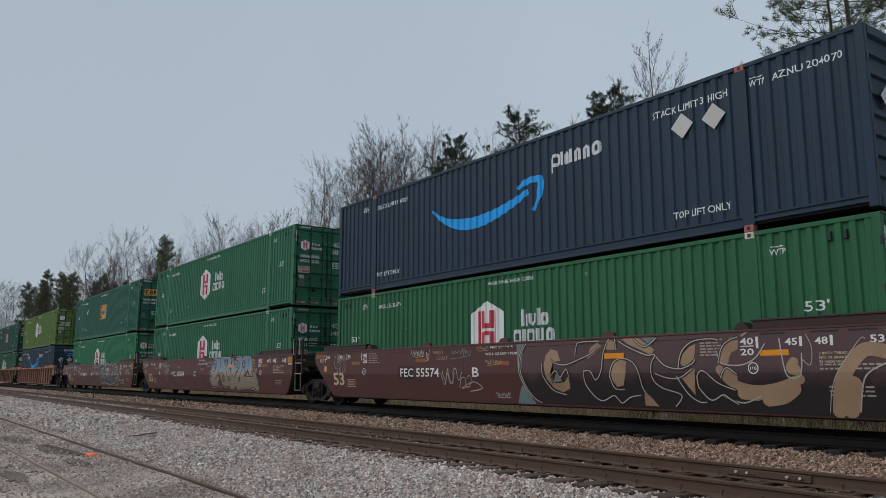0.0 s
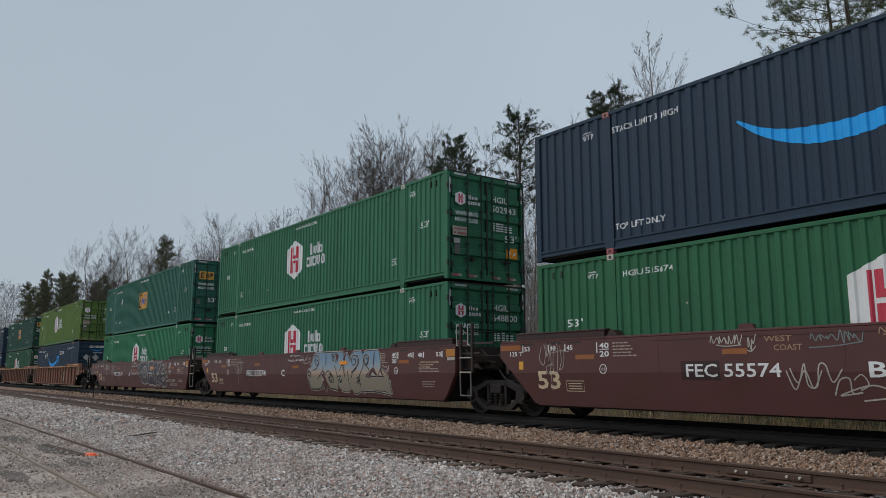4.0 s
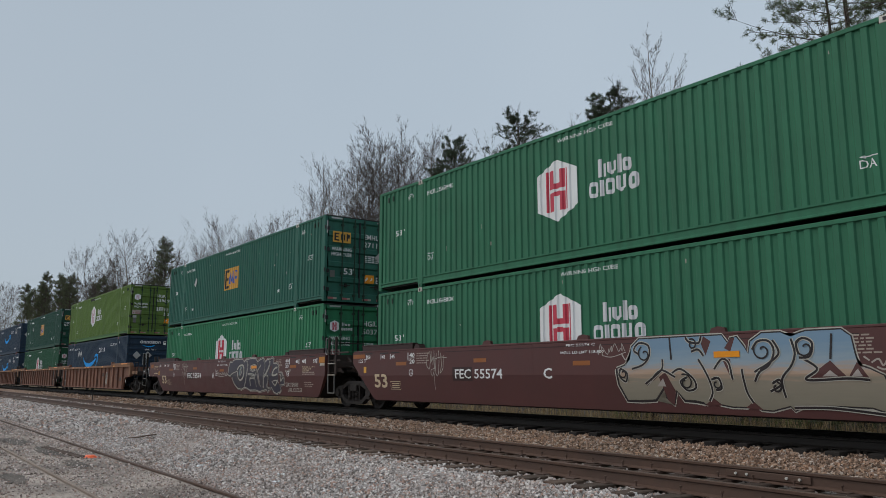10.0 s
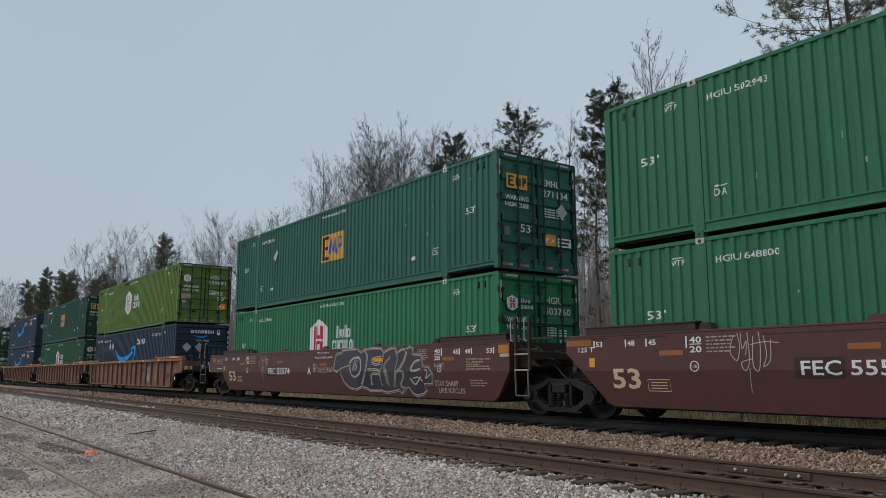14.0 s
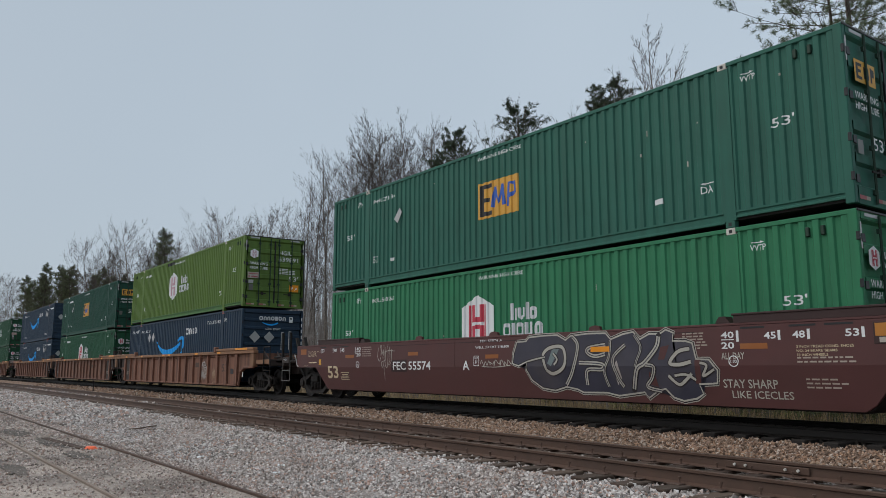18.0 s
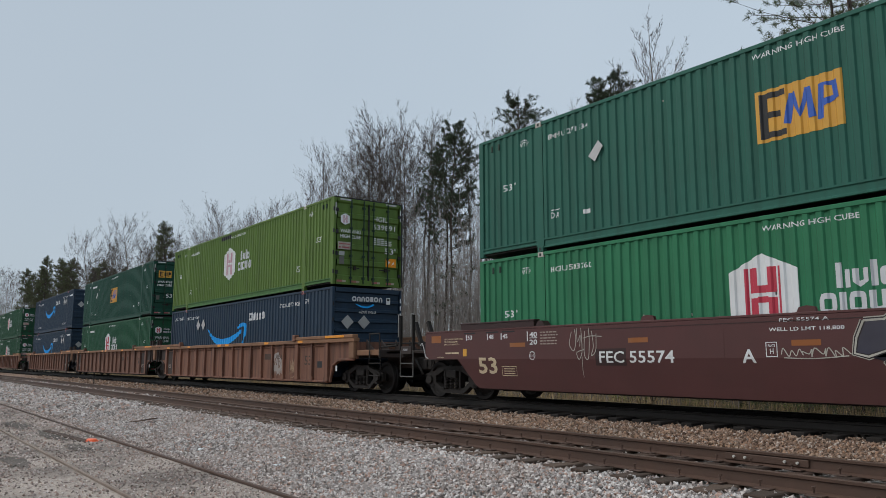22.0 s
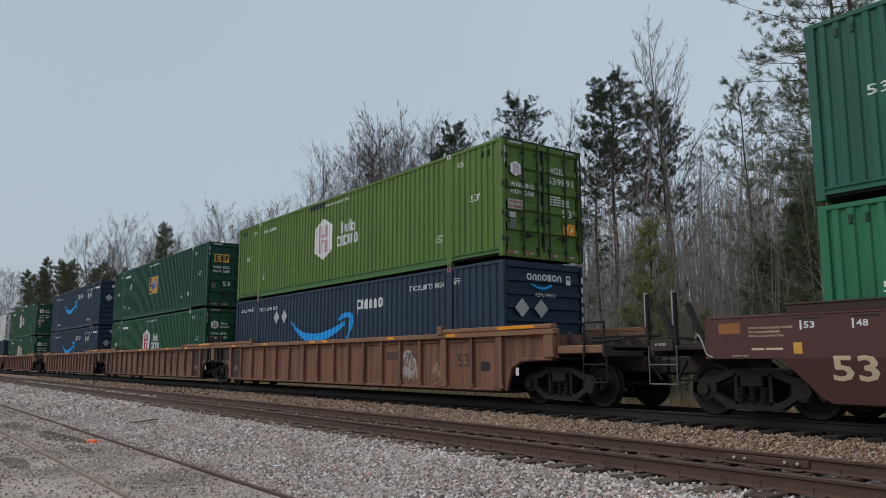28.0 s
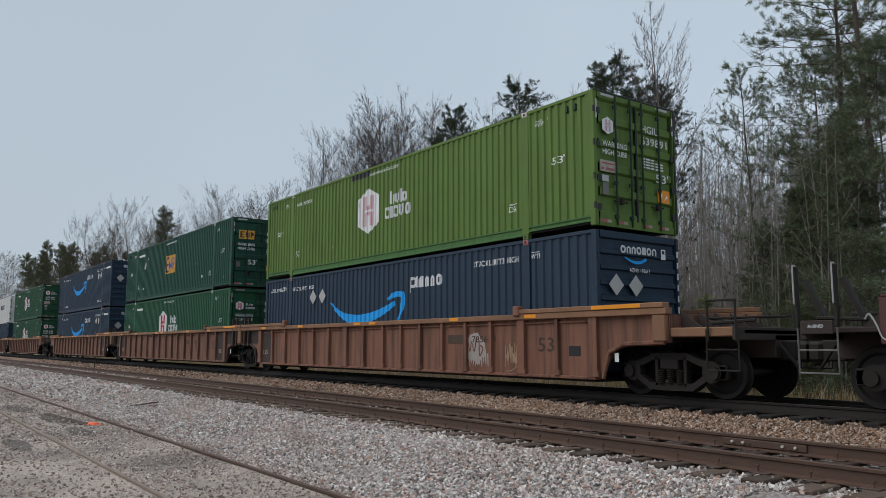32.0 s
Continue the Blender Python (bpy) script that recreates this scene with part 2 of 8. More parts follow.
SPRAY_BLACK = material("black_spray_paint", (0.02, 0.017, 0.018), rough=0.5, stain=0.25, dust=(0.06, 0.03, 0.03))
SPRAY_TEAL = material("grey_blue_spray_paint", (0.14, 0.19, 0.20), rough=0.55, spread=0.3, stain=0.4)
SPRAY_WHITE = material("white_spray_paint", (0.38, 0.35, 0.33), rough=0.6, spread=0.2, stain=0.5, dust=(0.25, 0.16, 0.11))
DUSTY_RAIL = material("dusty_buried_rail", (0.24, 0.19, 0.155), rough=0.9, spread=0.25, scale=4, stain=0.5, dust=(0.14, 0.10, 0.08))
FADED = material("faded_small_print", (0.40, 0.33, 0.28), rough=0.6, stain=0.5, dust=(0.12, 0.07, 0.06))
FADED_BLACK = material("faded_black_lettering", (0.055, 0.036, 0.028), rough=0.7, stain=0.5, dust=(0.14, 0.08, 0.055))
GHOST_RED = material("faded_red_lettering", (0.56, 0.36, 0.40), rough=0.6)

# ---- mesh helpers ----


def finish(name, bm, mat, smooth=False):
    me = bpy.data.meshes.new(name)
    bm.to_mesh(me)
    bm.free()
    for m in mat if isinstance(mat, (list, tuple)) else [mat]:
        me.materials.append(m)
    if smooth:
        me.polygons.foreach_set("use_smooth", [True] * len(me.polygons))
    return me


def letters(bm, mat, parent, label):
    """Each character as a part of its own; fine print stays one piece."""
    left, groups = set(bm.verts), []
    while left:
        todo, group = [left.pop()], []
        while todo:
            v = todo.pop()
            group.append(v)
            for e in v.link_edges:
                o = e.other_vert(v)
                if o in left:
                    left.discard(o)
                    todo.append(o)
        groups.append(group)
    zs = [v.co.z for v in bm.verts]
    if len(groups) > 7 or max(zs) - min(zs) < 0.085:
        ob = new("lettering", finish("lettering", bm, mat))
        ob.parent = parent
        return tagged(ob, label, kind="stuff")
    for group in groups:
        at = {v: i for i, v in enumerate(group)}
        me = bpy.data.meshes.new("letter")
        me.from_pydata([tuple(v.co) for v in group], [], [[at[v] for v in f.verts] for f in {f for v in group for f in v.link_faces}])
        me.materials.append(mat)
        ob = new("letter", me)
        ob.parent = parent
        tagged(ob, label)
    bm.free()
    return ob


def part(name, bm, mat, parent, label="", smooth=False, at=None):
    if name == "lettering":
        return letters(bm, mat, parent, label)
    ob = new(name, finish(name, bm, mat, smooth))
    ob.parent = parent
    if at:
        ob.matrix_basis = at
    return tagged(ob, label)


def box(bm, x0, x1, y0, y1, z0, z1, bevel=0.0, turn=None):
    c = Vector(((x0 + x1) / 2, (y0 + y1) / 2, (z0 + z1) / 2))
    m = Matrix.Translation(c) @ (turn or Matrix()) @ Matrix.Diagonal((x1 - x0, y1 - y0, z1 - z0, 1))
    vs = bmesh.ops.create_cube(bm, size=1, matrix=m)["verts"]
    if bevel:
        es = list({e for v in vs for e in v.link_edges})
        bmesh.ops.bevel(bm, geom=es, offset=bevel, segments=1, affect="EDGES", profile=0.5)
    return bm


def boxes(*rows, bevel=0.0):
    bm = bmesh.new()
    for r in rows:
        box(bm, *r, bevel=bevel)
    return bm


def rod(bm, a, b, r, sides=8, r2=None):
    a, b = Vector(a), Vector(b)
    d = b - a
    m = Matrix.Translation((a + b) / 2) @ d.to_track_quat("Z", "Y").to_matrix().to_4x4()
    bmesh.ops.create_cone(bm, cap_ends=True, segments=sides, radius1=r, radius2=r if r2 is None else r2, depth=d.length, matrix=m)
    return bm


def slab(bm, poly, y0, y1):
    """A polygon in x and z, given thickness from y0 (near) to y1."""
    a = [bm.verts.new((x, y0, z)) for x, z in poly]
    b = [bm.verts.new((x, y1, z)) for x, z in poly]
    bm.faces.new(a)
    bm.faces.new(b[::-1])
    for i in range(len(poly)):
        j = (i + 1) % len(poly)
        bm.faces.new((a[j], a[i], b[i], b[j]))
    return bm


def lathe(bm, profile, y_sign=1, segments=28):
    """Turns (radius, y) pairs round the y axis."""
    rings = []
    for r, y in profile:
        rings.append([bm.verts.new((r * math.cos(2 * math.pi * k / segments), y * y_sign, r * math.sin(2 * math.pi * k / segments)))
                      for k in range(segments)])
    for p, q in zip(rings, rings[1:]):
        for k in range(segments):
            j = (k + 1) % segments
            bm.faces.new((p[k], p[j], q[j], q[k]))
    return bm


def lines_of(body, weight=0.008):
    """The built-in font's letters as a flat mesh in x and y, one unit wide and one high."""
    cu = bpy.data.curves.new("letters", "FONT")
    cu.body, cu.size, cu.resolution_u, cu.offset = body, 1.0, 2, weight
    ob = bpy.data.objects.new("letters", cu)
    me = bpy.data.meshes.new_from_object(ob)
    bm = bmesh.new()
    bm.from_mesh(me)
    bpy.data.objects.remove(ob)
    bpy.data.curves.remove(cu)
    bpy.data.meshes.remove(me)
    bmesh.ops.remove_doubles(bm, verts=bm.verts, dist=1e-5)
    xs, ys = [v.co.x for v in bm.verts], [v.co.y for v in bm.verts]
    x0, x1, y0, y1 = min(xs), max(xs), min(ys), max(ys)
    for v in bm.verts:
        v.co.x, v.co.y = (v.co.x - x0) / (x1 - x0), (v.co.y - y0) / (y1 - y0)
    return bm


def lettering(body, x, z, w, h, weight=0.008):
    """Letters whose lower corner is at x, z, w wide and h high."""
    bm = lines_of(body, weight)
    for v in bm.verts:
        v.co = (x + v.co.x * w, 0, z + v.co.y * h)
    return bm


def shape(*polys):
    bm = bmesh.new()
    for poly in polys:
        bm.faces.new([bm.verts.new((x, 0, z)) for x, z in poly])
    bmesh.ops.triangulate(bm, faces=bm.faces)
    return bm


def bars(rows):
    """Plain bars of x, z, width, height."""
    return shape(*[[(x, z), (x + w, z), (x + w, z + h), (x, z + h)] for x, z, w, h in rows])


def curve_through(points, n=8):
    """A smooth line through points."""
    p = [points[0], *points, points[-1]]
    out = []
    for i in range(1, len(p) - 2):
        for k in range(n):
            t = k / n
            out.append(tuple(0.5 * (2 * p[i][c] + (p[i + 1][c] - p[i - 1][c]) * t
                                    + (2 * p[i - 1][c] - 5 * p[i][c] + 4 * p[i + 1][c] - p[i + 2][c]) * t * t
                                    + (3 * p[i][c] - p[i - 1][c] - 3 * p[i + 1][c] + p[i + 2][c]) * t ** 3) for c in (0, 1)))
    out.append(points[-1])
    return out


def stroke(points, width, taper=(1, 1), smooth=True, bm=None):
    """A painted stroke in x and z."""
    bm = bm or bmesh.new()
    line = curve_through(points) if smooth else points
    n = len(line)
    prev = None
    for i, (x, z) in enumerate(line):
        ax, az = line[max(0, i - 1)]
        bx, bz = line[min(n - 1, i + 1)]
        l = math.hypot(bx - ax, bz - az) or 1
        u = i / max(1, n - 1)
        f = min(1, taper[0] + (1 - taper[0]) * u / 0.4, taper[1] + (1 - taper[1]) * (1 - u) / 0.4)
        nx, nz = -(bz - az) / l * width / 2 * f, (bx - ax) / l * width / 2 * f
        pair = bm.verts.new((x + nx, -0.0025 * u, z + nz)), bm.verts.new((x - nx, -0.0025 * u, z - nz))
        if prev:
            bm.faces.new((prev[0], prev[1], pair[1], pair[0]))
        prev = pair
    return bm


# ---- the ground and the tracks ----


def gravel(name, colours, scale, rough=0.95, dark=0.72, broad=0.6):
    m = bpy.data.materials.new(name)
    m.use_nodes = True
    n, l = m.node_tree.nodes, m.node_tree.links
    b = n["Principled BSDF"]
    co = n.new("ShaderNodeTexCoord")
    vo = n.new("ShaderNodeTexVoronoi")
    vo.inputs["Scale"].default_value = scale
    l.new(co.outputs["Object"], vo.inputs["Vector"])
    rp = n.new("ShaderNodeValToRGB")
    rp.color_ramp.elements[0].color = (*colours[0], 1)
    rp.color_ramp.elements[1].color = (*colours[-1], 1)
    for i, c in enumerate(colours[1:-1]):
        rp.color_ramp.elements.new((i + 1) / (len(colours) - 1)).color = (*c, 1)
    l.new(vo.outputs["Color"], rp.inputs["Fac"])
    no = n.new("ShaderNodeTexNoise")
    no.inputs["Scale"].default_value, no.inputs["Detail"].default_value = broad, 7.0
    l.new(co.outputs["Object"], no.inputs["Vector"])
    mr = n.new("ShaderNodeMapRange")
    mr.inputs["From Min"].default_value, mr.inputs["From Max"].default_value = 0.3, 0.7
    mr.inputs["To Min"].default_value, mr.inputs["To Max"].default_value = dark, 1.2
    l.new(no.outputs["Fac"], mr.inputs["Value"])
    mx = n.new("ShaderNodeMix")
    mx.data_type, mx.blend_type = "RGBA", "MULTIPLY"
    mx.inputs[0].default_value = 1
    l.new(rp.outputs["Color"], mx.inputs[6])
    l.new(mr.outputs["Result"], mx.inputs[7])
    l.new(mx.outputs[2], b.inputs["Base Color"])
    b.inputs["Roughness"].default_value = rough
    bp = n.new("ShaderNodeBump")
    bp.inputs["Strength"].default_value, bp.inputs["Distance"].default_value = 0.9, 0.03
    bp.invert = True
    l.new(vo.outputs["Distance"], bp.inputs["Height"])
    l.new(bp.outputs["Normal"], b.inputs["Normal"])
    return m


DIRT = gravel("packed_dirt_and_cinders", [(0.22, 0.178, 0.15), (0.37, 0.305, 0.26), (0.45, 0.38, 0.325), (0.28, 0.225, 0.19)], 38, dark=0.36, broad=0.7)
PALE_BED = gravel("pale_gravel_bed", [(0.11, 0.095, 0.085), (0.37, 0.325, 0.30), (0.25, 0.20, 0.175), (0.46, 0.41, 0.385)], 27)
TAN_BED = gravel("tan_gravel_bed", [(0.10, 0.065, 0.045), (0.27, 0.175, 0.12), (0.19, 0.12, 0.085), (0.31, 0.23, 0.175)], 26)
LITTER = gravel("leaf_litter", [(0.16, 0.125, 0.08), (0.34, 0.26, 0.16), (0.25, 0.19, 0.12), (0.44, 0.34, 0.22)], 9)

# oily bed, darkened further for the shadow under the train
OILY_SHADED_BED = gravel("oily_shaded_bed", [(0.022, 0.018, 0.015), (0.05, 0.04, 0.032), (0.035, 0.028, 0.023), (0.07, 0.055, 0.045)], 22)

# height of the ground across the tracks
PROFILE = [(-900, -0.85), (-300, -0.85), (-60, -0.80), (-10, -0.76), (0, -0.73), (2.0, -0.71), (4.3, -0.70), (4.9, -0.64), (5.6, -0.56),
           (6.4, -0.43), (6.75, -0.39), (7.3, -0.392), (8.9, -0.392), (9.35, -0.395), (9.75, -0.41), (10.3, -0.41), (10.9, -0.325),
           (11.3, -0.245), (11.7, -0.222), (12.0, -0.21), (13.9, -0.21), (14.3, -0.24), (15.2, -0.40), (16.5, -0.44), (19.0, -0.60), (22.0, -0.90), (24.0, -0.95),
           (40.0, -0.6), (80.0, 0.0), (300, 2.0), (900, 4.0)]


def ground_z(y):
    return float(np.interp(y, [a for a, _ in PROFILE], [b for _, b in PROFILE]))


def build_ground():
    ys = sorted({round(v, 3) for v in [*[a for a, _ in PROFILE], *np.arange(-6, 16.5, 0.25), *np.arange(17, 45, 1.5)]})
    xs = sorted({round(float(v), 3) for v in [*np.arange(-40, 4, 0.5), *np.arange(-120, -40, 3), *np.arange(4, 60, 4), *np.arange(-400, -120, 20),
                                              -1500, -1000, -700, -500, 120, 250, 500, 1000, 1500]})
    vs, fs, ms = [], [], []
    for y in ys:
        for x in xs:
            bump = 0.0
            if -8 < y < 60 and not 6.7 < y < 9.5 and not 11.2 < y < 14.4:
                bump = 0.035 * noise.noise((x * 0.5, y * 0.7, 3)) + 0.02 * noise.noise((x * 1.9, y * 2.1, 8))
                bump *= 4 if y > 17 else 0.25 if y < 4.6 else 1
            vs.append((x, y, ground_z(y) + bump))
    k = len(xs)
    for j in range(len(ys) - 1):
        y = (ys[j] + ys[j + 1]) / 2
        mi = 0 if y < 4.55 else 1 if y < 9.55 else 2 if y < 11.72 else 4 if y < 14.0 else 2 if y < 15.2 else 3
        for i in range(k - 1):
            fs.append((j * k + i, j * k + i + 1, (j + 1) * k + i + 1, (j + 1) * k + i))
            ms.append(mi)
    me = bpy.data.meshes.new("ground")
    me.from_pydata(vs, [], fs)
    for m in (DIRT, PALE_BED, TAN_BED, LITTER, OILY_SHADED_BED):
        me.materials.append(m)
    me.polygons.foreach_set("material_index", ms)
    me.polygons.foreach_set("use_smooth", [True] * len(fs))
    tagged(new("ground", me), "gravel, packed dirt and leaf litter around the railway tracks", "ground", kind="structure")


def rail_profile(h):
    """Half of a rail's outline, from the foot up to the head."""
    return [(0.070, 0), (0.070, 0.012), (0.012, 0.030), (0.009, h - 0.045), (0.034, h - 0.034), (0.036, h - 0.006), (0.028, h)]


def rail(y, top, x0, x1, name, label, mats=None, k=1.0):
    h = 0.17
    half = [(a * k, b) for a, b in rail_profile(h)]
    ring = half + [(-a, b) for a, b in half[::-1]]
    bm = bmesh.new()
    ends = []
    for x in (x0, x1):
        ends.append([bm.verts.new((x, y + a, top - h + b)) for a, b in ring])
    n = len(ring)
    for i in range(n):
        j = (i + 1) % n
        f = bm.faces.new((ends[0][i], ends[0][j], ends[1][j], ends[1][i]))
        f.material_index = 1 if i == 6 else 0
    bm.faces.new(ends[0][::-1])
    bm.faces.new(ends[1])
    return tagged(new(name, finish(name, bm, mats or [RAIL, RAIL_HEAD])), label, "rail", "rails", "structure")


def build_tracks():
    for y in (-0.753, 0.753):
        rail(MID + y, 0.0, -420, 260, "rail", "brown steel rail under the train, head worn bright", [SHADED_RAIL, RAIL_HEAD])
        rail(NEAR + y, NEAR_TOP, -420, 260, "rail", "dark rusty rail of the empty track on gravel", [RAIL, RUSTY_HEAD])
        rail(SIDING + y, SIDING_TOP - (0.012 if y < 0 else 0), -420, 260, "rail", "thin rusty siding rail sunk in the packed dirt", [DUSTY_RAIL if y < 0 else RAIL, DUSTY_RAIL if y < 0 else RAIL], 0.62)


def build_ties():
    rnd = random.Random(4)
    proto = {}
    for mid, top, label in ((MID, -0.150, "dark timber tie under the train"), (NEAR, NEAR_TOP - 0.165, "dark weathered tie of the empty track")):
        me = finish("tie", boxes((-0.115, 0.115, -1.3, 1.3, -0.17, 0), bevel=0.012), SHADED_TIE if mid == MID else TIE)
        x = 3.0
        while x > -150:
            x -= 0.53 + rnd.uniform(-0.03, 0.03)
            ob = new("tie", me)
            ob.matrix_basis = pose(x, mid + rnd.uniform(-0.09, 0.05), top + rnd.uniform(-0.012, 0.004), 0, 0, rnd.uniform(-1.5, 1.5))
            tagged(ob, label, "railway tie", "ties of the track", "structure")


# ---- containers ----
LONG, WIDE, HIGH = 16.154, 2.591, 2.896
DEPTH, HOLD = 0.031, 2.085
FOLD = [0.221]       # spacing of the corrugation
RECESS = 0.014       # the panels lie behind the rails and posts
HALF = WIDE / 2
CASTS = (HOLD, LONG - HOLD)


def wave(u):
    """Depth of the corrugation at u metres along a panel."""
    q = (u / FOLD[0]) % 1.0
    return DEPTH * np.interp(q, [0, 0.40, 0.52, 0.88, 1.0], [0, 0, 1, 1, 0])


def folds(a, b):
    k0, k1 = int(a / FOLD[0]) - 1, int(b / FOLD[0]) + 2
    return [u for u in ((k + q) * FOLD[0] for k in range(k0, k1) for q in (0, 0.40, 0.52, 0.88)) if a + 1e-4 < u < b - 1e-4]


def corrugated(bm, x0, x1, z0, z1, y, sign):
    us = [x0, *folds(x0, x1), x1]
    low = [bm.verts.new((u, y + sign * (RECESS + wave(u)), z0)) for u in us]
    top = [bm.verts.new((u, y + sign * (RECESS + wave(u)), z1)) for u in us]
    for i in range(len(us) - 1):
        bm.faces.new((low[i], low[i + 1], top[i + 1], top[i]) if sign > 0 else (low[i + 1], low[i], top[i], top[i + 1]))
    return bm


def on_side(thing, name, bm, mat, label="", lift=0.004, flat=False):
    """Lays a flat figure on the near, corrugated side of a container."""
    if not flat:
        xs = [v.co.x for v in bm.verts]
        for u in folds(min(xs), max(xs)):
            bmesh.ops.bisect_plane(bm, geom=[*bm.verts, *bm.edges, *bm.faces], plane_co=(u, 0, 0), plane_no=(1, 0, 0))
    for v in bm.verts:
        v.co.y += -HALF + (0 if flat else RECESS + wave(v.co.x)) - lift
    return part(name, bm, mat, thing, label)


def on_end(thing, name, bm, mat, label="", x=None):
    """Lays a figure, drawn in x and z, on the end wall that looks ahead; x runs from the near edge."""
    for v in bm.verts:
        v.co = (((LONG + 0.008) if x is None else x) - v.co.y, v.co.x - HALF, v.co.z)
    return part(name, bm, mat, thing, label)


def hexagon(cx, cz, w, h):
    return [(cx, cz - h / 2), (cx + w / 2, cz - h * 0.29), (cx + w / 2, cz + h * 0.29), (cx, cz + h / 2), (cx - w / 2, cz + h * 0.29),
            (cx - w / 2, cz - h * 0.29)]


def container(paint, style, label, texts=(), casting=None):
    root = tagged(new("shipping_container"), label, "container", "stacked containers")
    root.empty_display_size = 0.5
    bm = bmesh.new()
    for a, b in ((0.14, CASTS[0] - 0.11), (CASTS[0] + 0.11, CASTS[1] - 0.11), (CASTS[1] + 0.11, LONG - 0.14)):
        corrugated(bm, a, b, 0.24, HIGH - 0.07, -HALF, 1)
    part("side_panel", bm, paint, root)
    part("side_panel", corrugated(bmesh.new(), 0.14, LONG - 0.14, 0.24, HIGH - 0.07, HALF, -1), paint, root)
    part("roof", boxes((0.03, LONG - 0.03, -HALF + 0.04, HALF - 0.04, HIGH - 0.05, HIGH - 0.012)), paint, root)
    part("floor", boxes((0.05, LONG - 0.05, -HALF + 0.06, HALF - 0.06, 0.12, 0.2)), IRON, root, "grimy steel floor frame")
    for s in (-1, 1):
        y0, y1 = sorted((s * HALF, s * (HALF - 0.07)))
        part("top_rail", boxes((0.1, LONG - 0.1, y0 + 0.002, y1 - 0.002, HIGH - 0.075, HIGH), bevel=0.008), paint, root)
        bm = bmesh.new()
        for a, b, z in ((0.1, CASTS[0] - 0.1, 0.160), (CASTS[0] + 0.1, CASTS[1] - 0.1, 0.085), (CASTS[1] + 0.1, LONG - 0.1, 0.160)):
            ring = [(HALF - 0.09, z), (HALF - 0.004, z), (HALF - 0.004, z + 0.03), (HALF - 0.026, z + 0.045), (HALF - 0.026, 0.235), (HALF - 0.004, 0.252),
                    (HALF - 0.004, 0.285), (HALF - 0.07, 0.30)]
            p = [bm.verts.new((a, s * y, c)) for y, c in ring]
            q = [bm.verts.new((b, s * y, c)) for y, c in ring]
            bm.faces.new(p)
            bm.faces.new(q[::-1])
            for i in range(len(ring)):
                j = (i + 1) % len(ring)
                bm.faces.new((p[i], q[i], q[j], p[j]))
        bmesh.ops.recalc_face_normals(bm, faces=bm.faces)
        part("bottom_rail", bm, LIME_RAIL if paint is LIME else paint, root)
        for x in CASTS:
            bm = boxes((x - 0.115, x + 0.115, y0 + 0.002, y1, 0.12, HIGH - 0.115))
            part("lifting_post", bm, paint, root)
            for z in (0.0, HIGH - 0.118):
                bm = boxes((x - 0.09, x + 0.09, y0 - 0.003 * (s < 0), y1 + 0.05, z + (0.002 if z else 0), z + 0.118), bevel=0.01)
                c = part("corner_casting", bm, casting if casting and (z or casting is RED_CAST) else paint, root, "pierced lifting casting")
                if s < 0:
                    part("hole", shape([(x - 0.03, z + 0.03), (x + 0.03, z + 0.03), (x + 0.03, z + 0.09), (x - 0.03, z + 0.09)]), BLACK, c,
                         at=Matrix.Translation((0, -HALF - 0.006, 0)))
        for x0 in (0.0, LONG - 0.15):
            bm = boxes((x0, x0 + 0.15, y0, y1 + (0.03 if s < 0 else 0), 0.075, HIGH), bevel=0.012)
            part("corner_post", bm, paint, root)
            if x0 and s < 0 and style != "slatted":
                for z in (0.42, 1.02, 1.72, 2.42):
                    part("hinge", boxes((LONG - 0.035, LONG + 0.012, -HALF - 0.008, -HALF + 0.03, z, z + 0.13), bevel=0.004), BLACK, root, "dark hinge on the corner post")
    part("sill", boxes((LONG - 0.07, LONG - 0.003, -HALF + 0.12, HALF - 0.12, 0.08, 0.24)), paint, root)
    part("header", boxes((LONG - 0.07, LONG - 0.003, -HALF + 0.12, HALF - 0.12, HIGH - 0.14, HIGH - 0.005)), paint, root)
    if style != "slatted":
        part("frame_edge", boxes((LONG - 0.004, LONG + 0.013, HALF - 0.05, HALF + 0.004, 0.1, HIGH - 0.036), bevel=0.004), BLACK, root, "black edge along the door frame")
        part("frame_edge", boxes((LONG - 0.004, LONG + 0.013, -HALF, HALF, HIGH - 0.032, HIGH + 0.003), bevel=0.004), BLACK, root, "black edge along the door frame")
    part("rear_wall", boxes((0.02, 0.06, -HALF + 0.1, HALF - 0.1, 0.1, HIGH - 0.02)), paint, root)
    # horizontal folds of the wall or doors that look ahead
    def ribbed(y0, y1, n):
        bm = bmesh.new()
        z0, z1 = 0.24, HIGH - 0.14
        row = []
        for k in range(n):
            h = (z1 - z0) / n
            b = z0 + k * h
            row += [(b, 0), (b + 0.24 * h, 0), (b + 0.30 * h, 0.05), (b + 0.88 * h, 0.05), (b + 0.97 * h, 0)]
        row.append((z1, 0))
        a = [bm.verts.new((LONG - 0.012 - d, y0, z)) for z, d in row]
        c = [bm.verts.new((LONG - 0.012 - d, y1, z)) for z, d in row]
        for i in range(len(row) - 1):
            bm.faces.new((a[i], c[i], c[i + 1], a[i + 1]))
        return bm
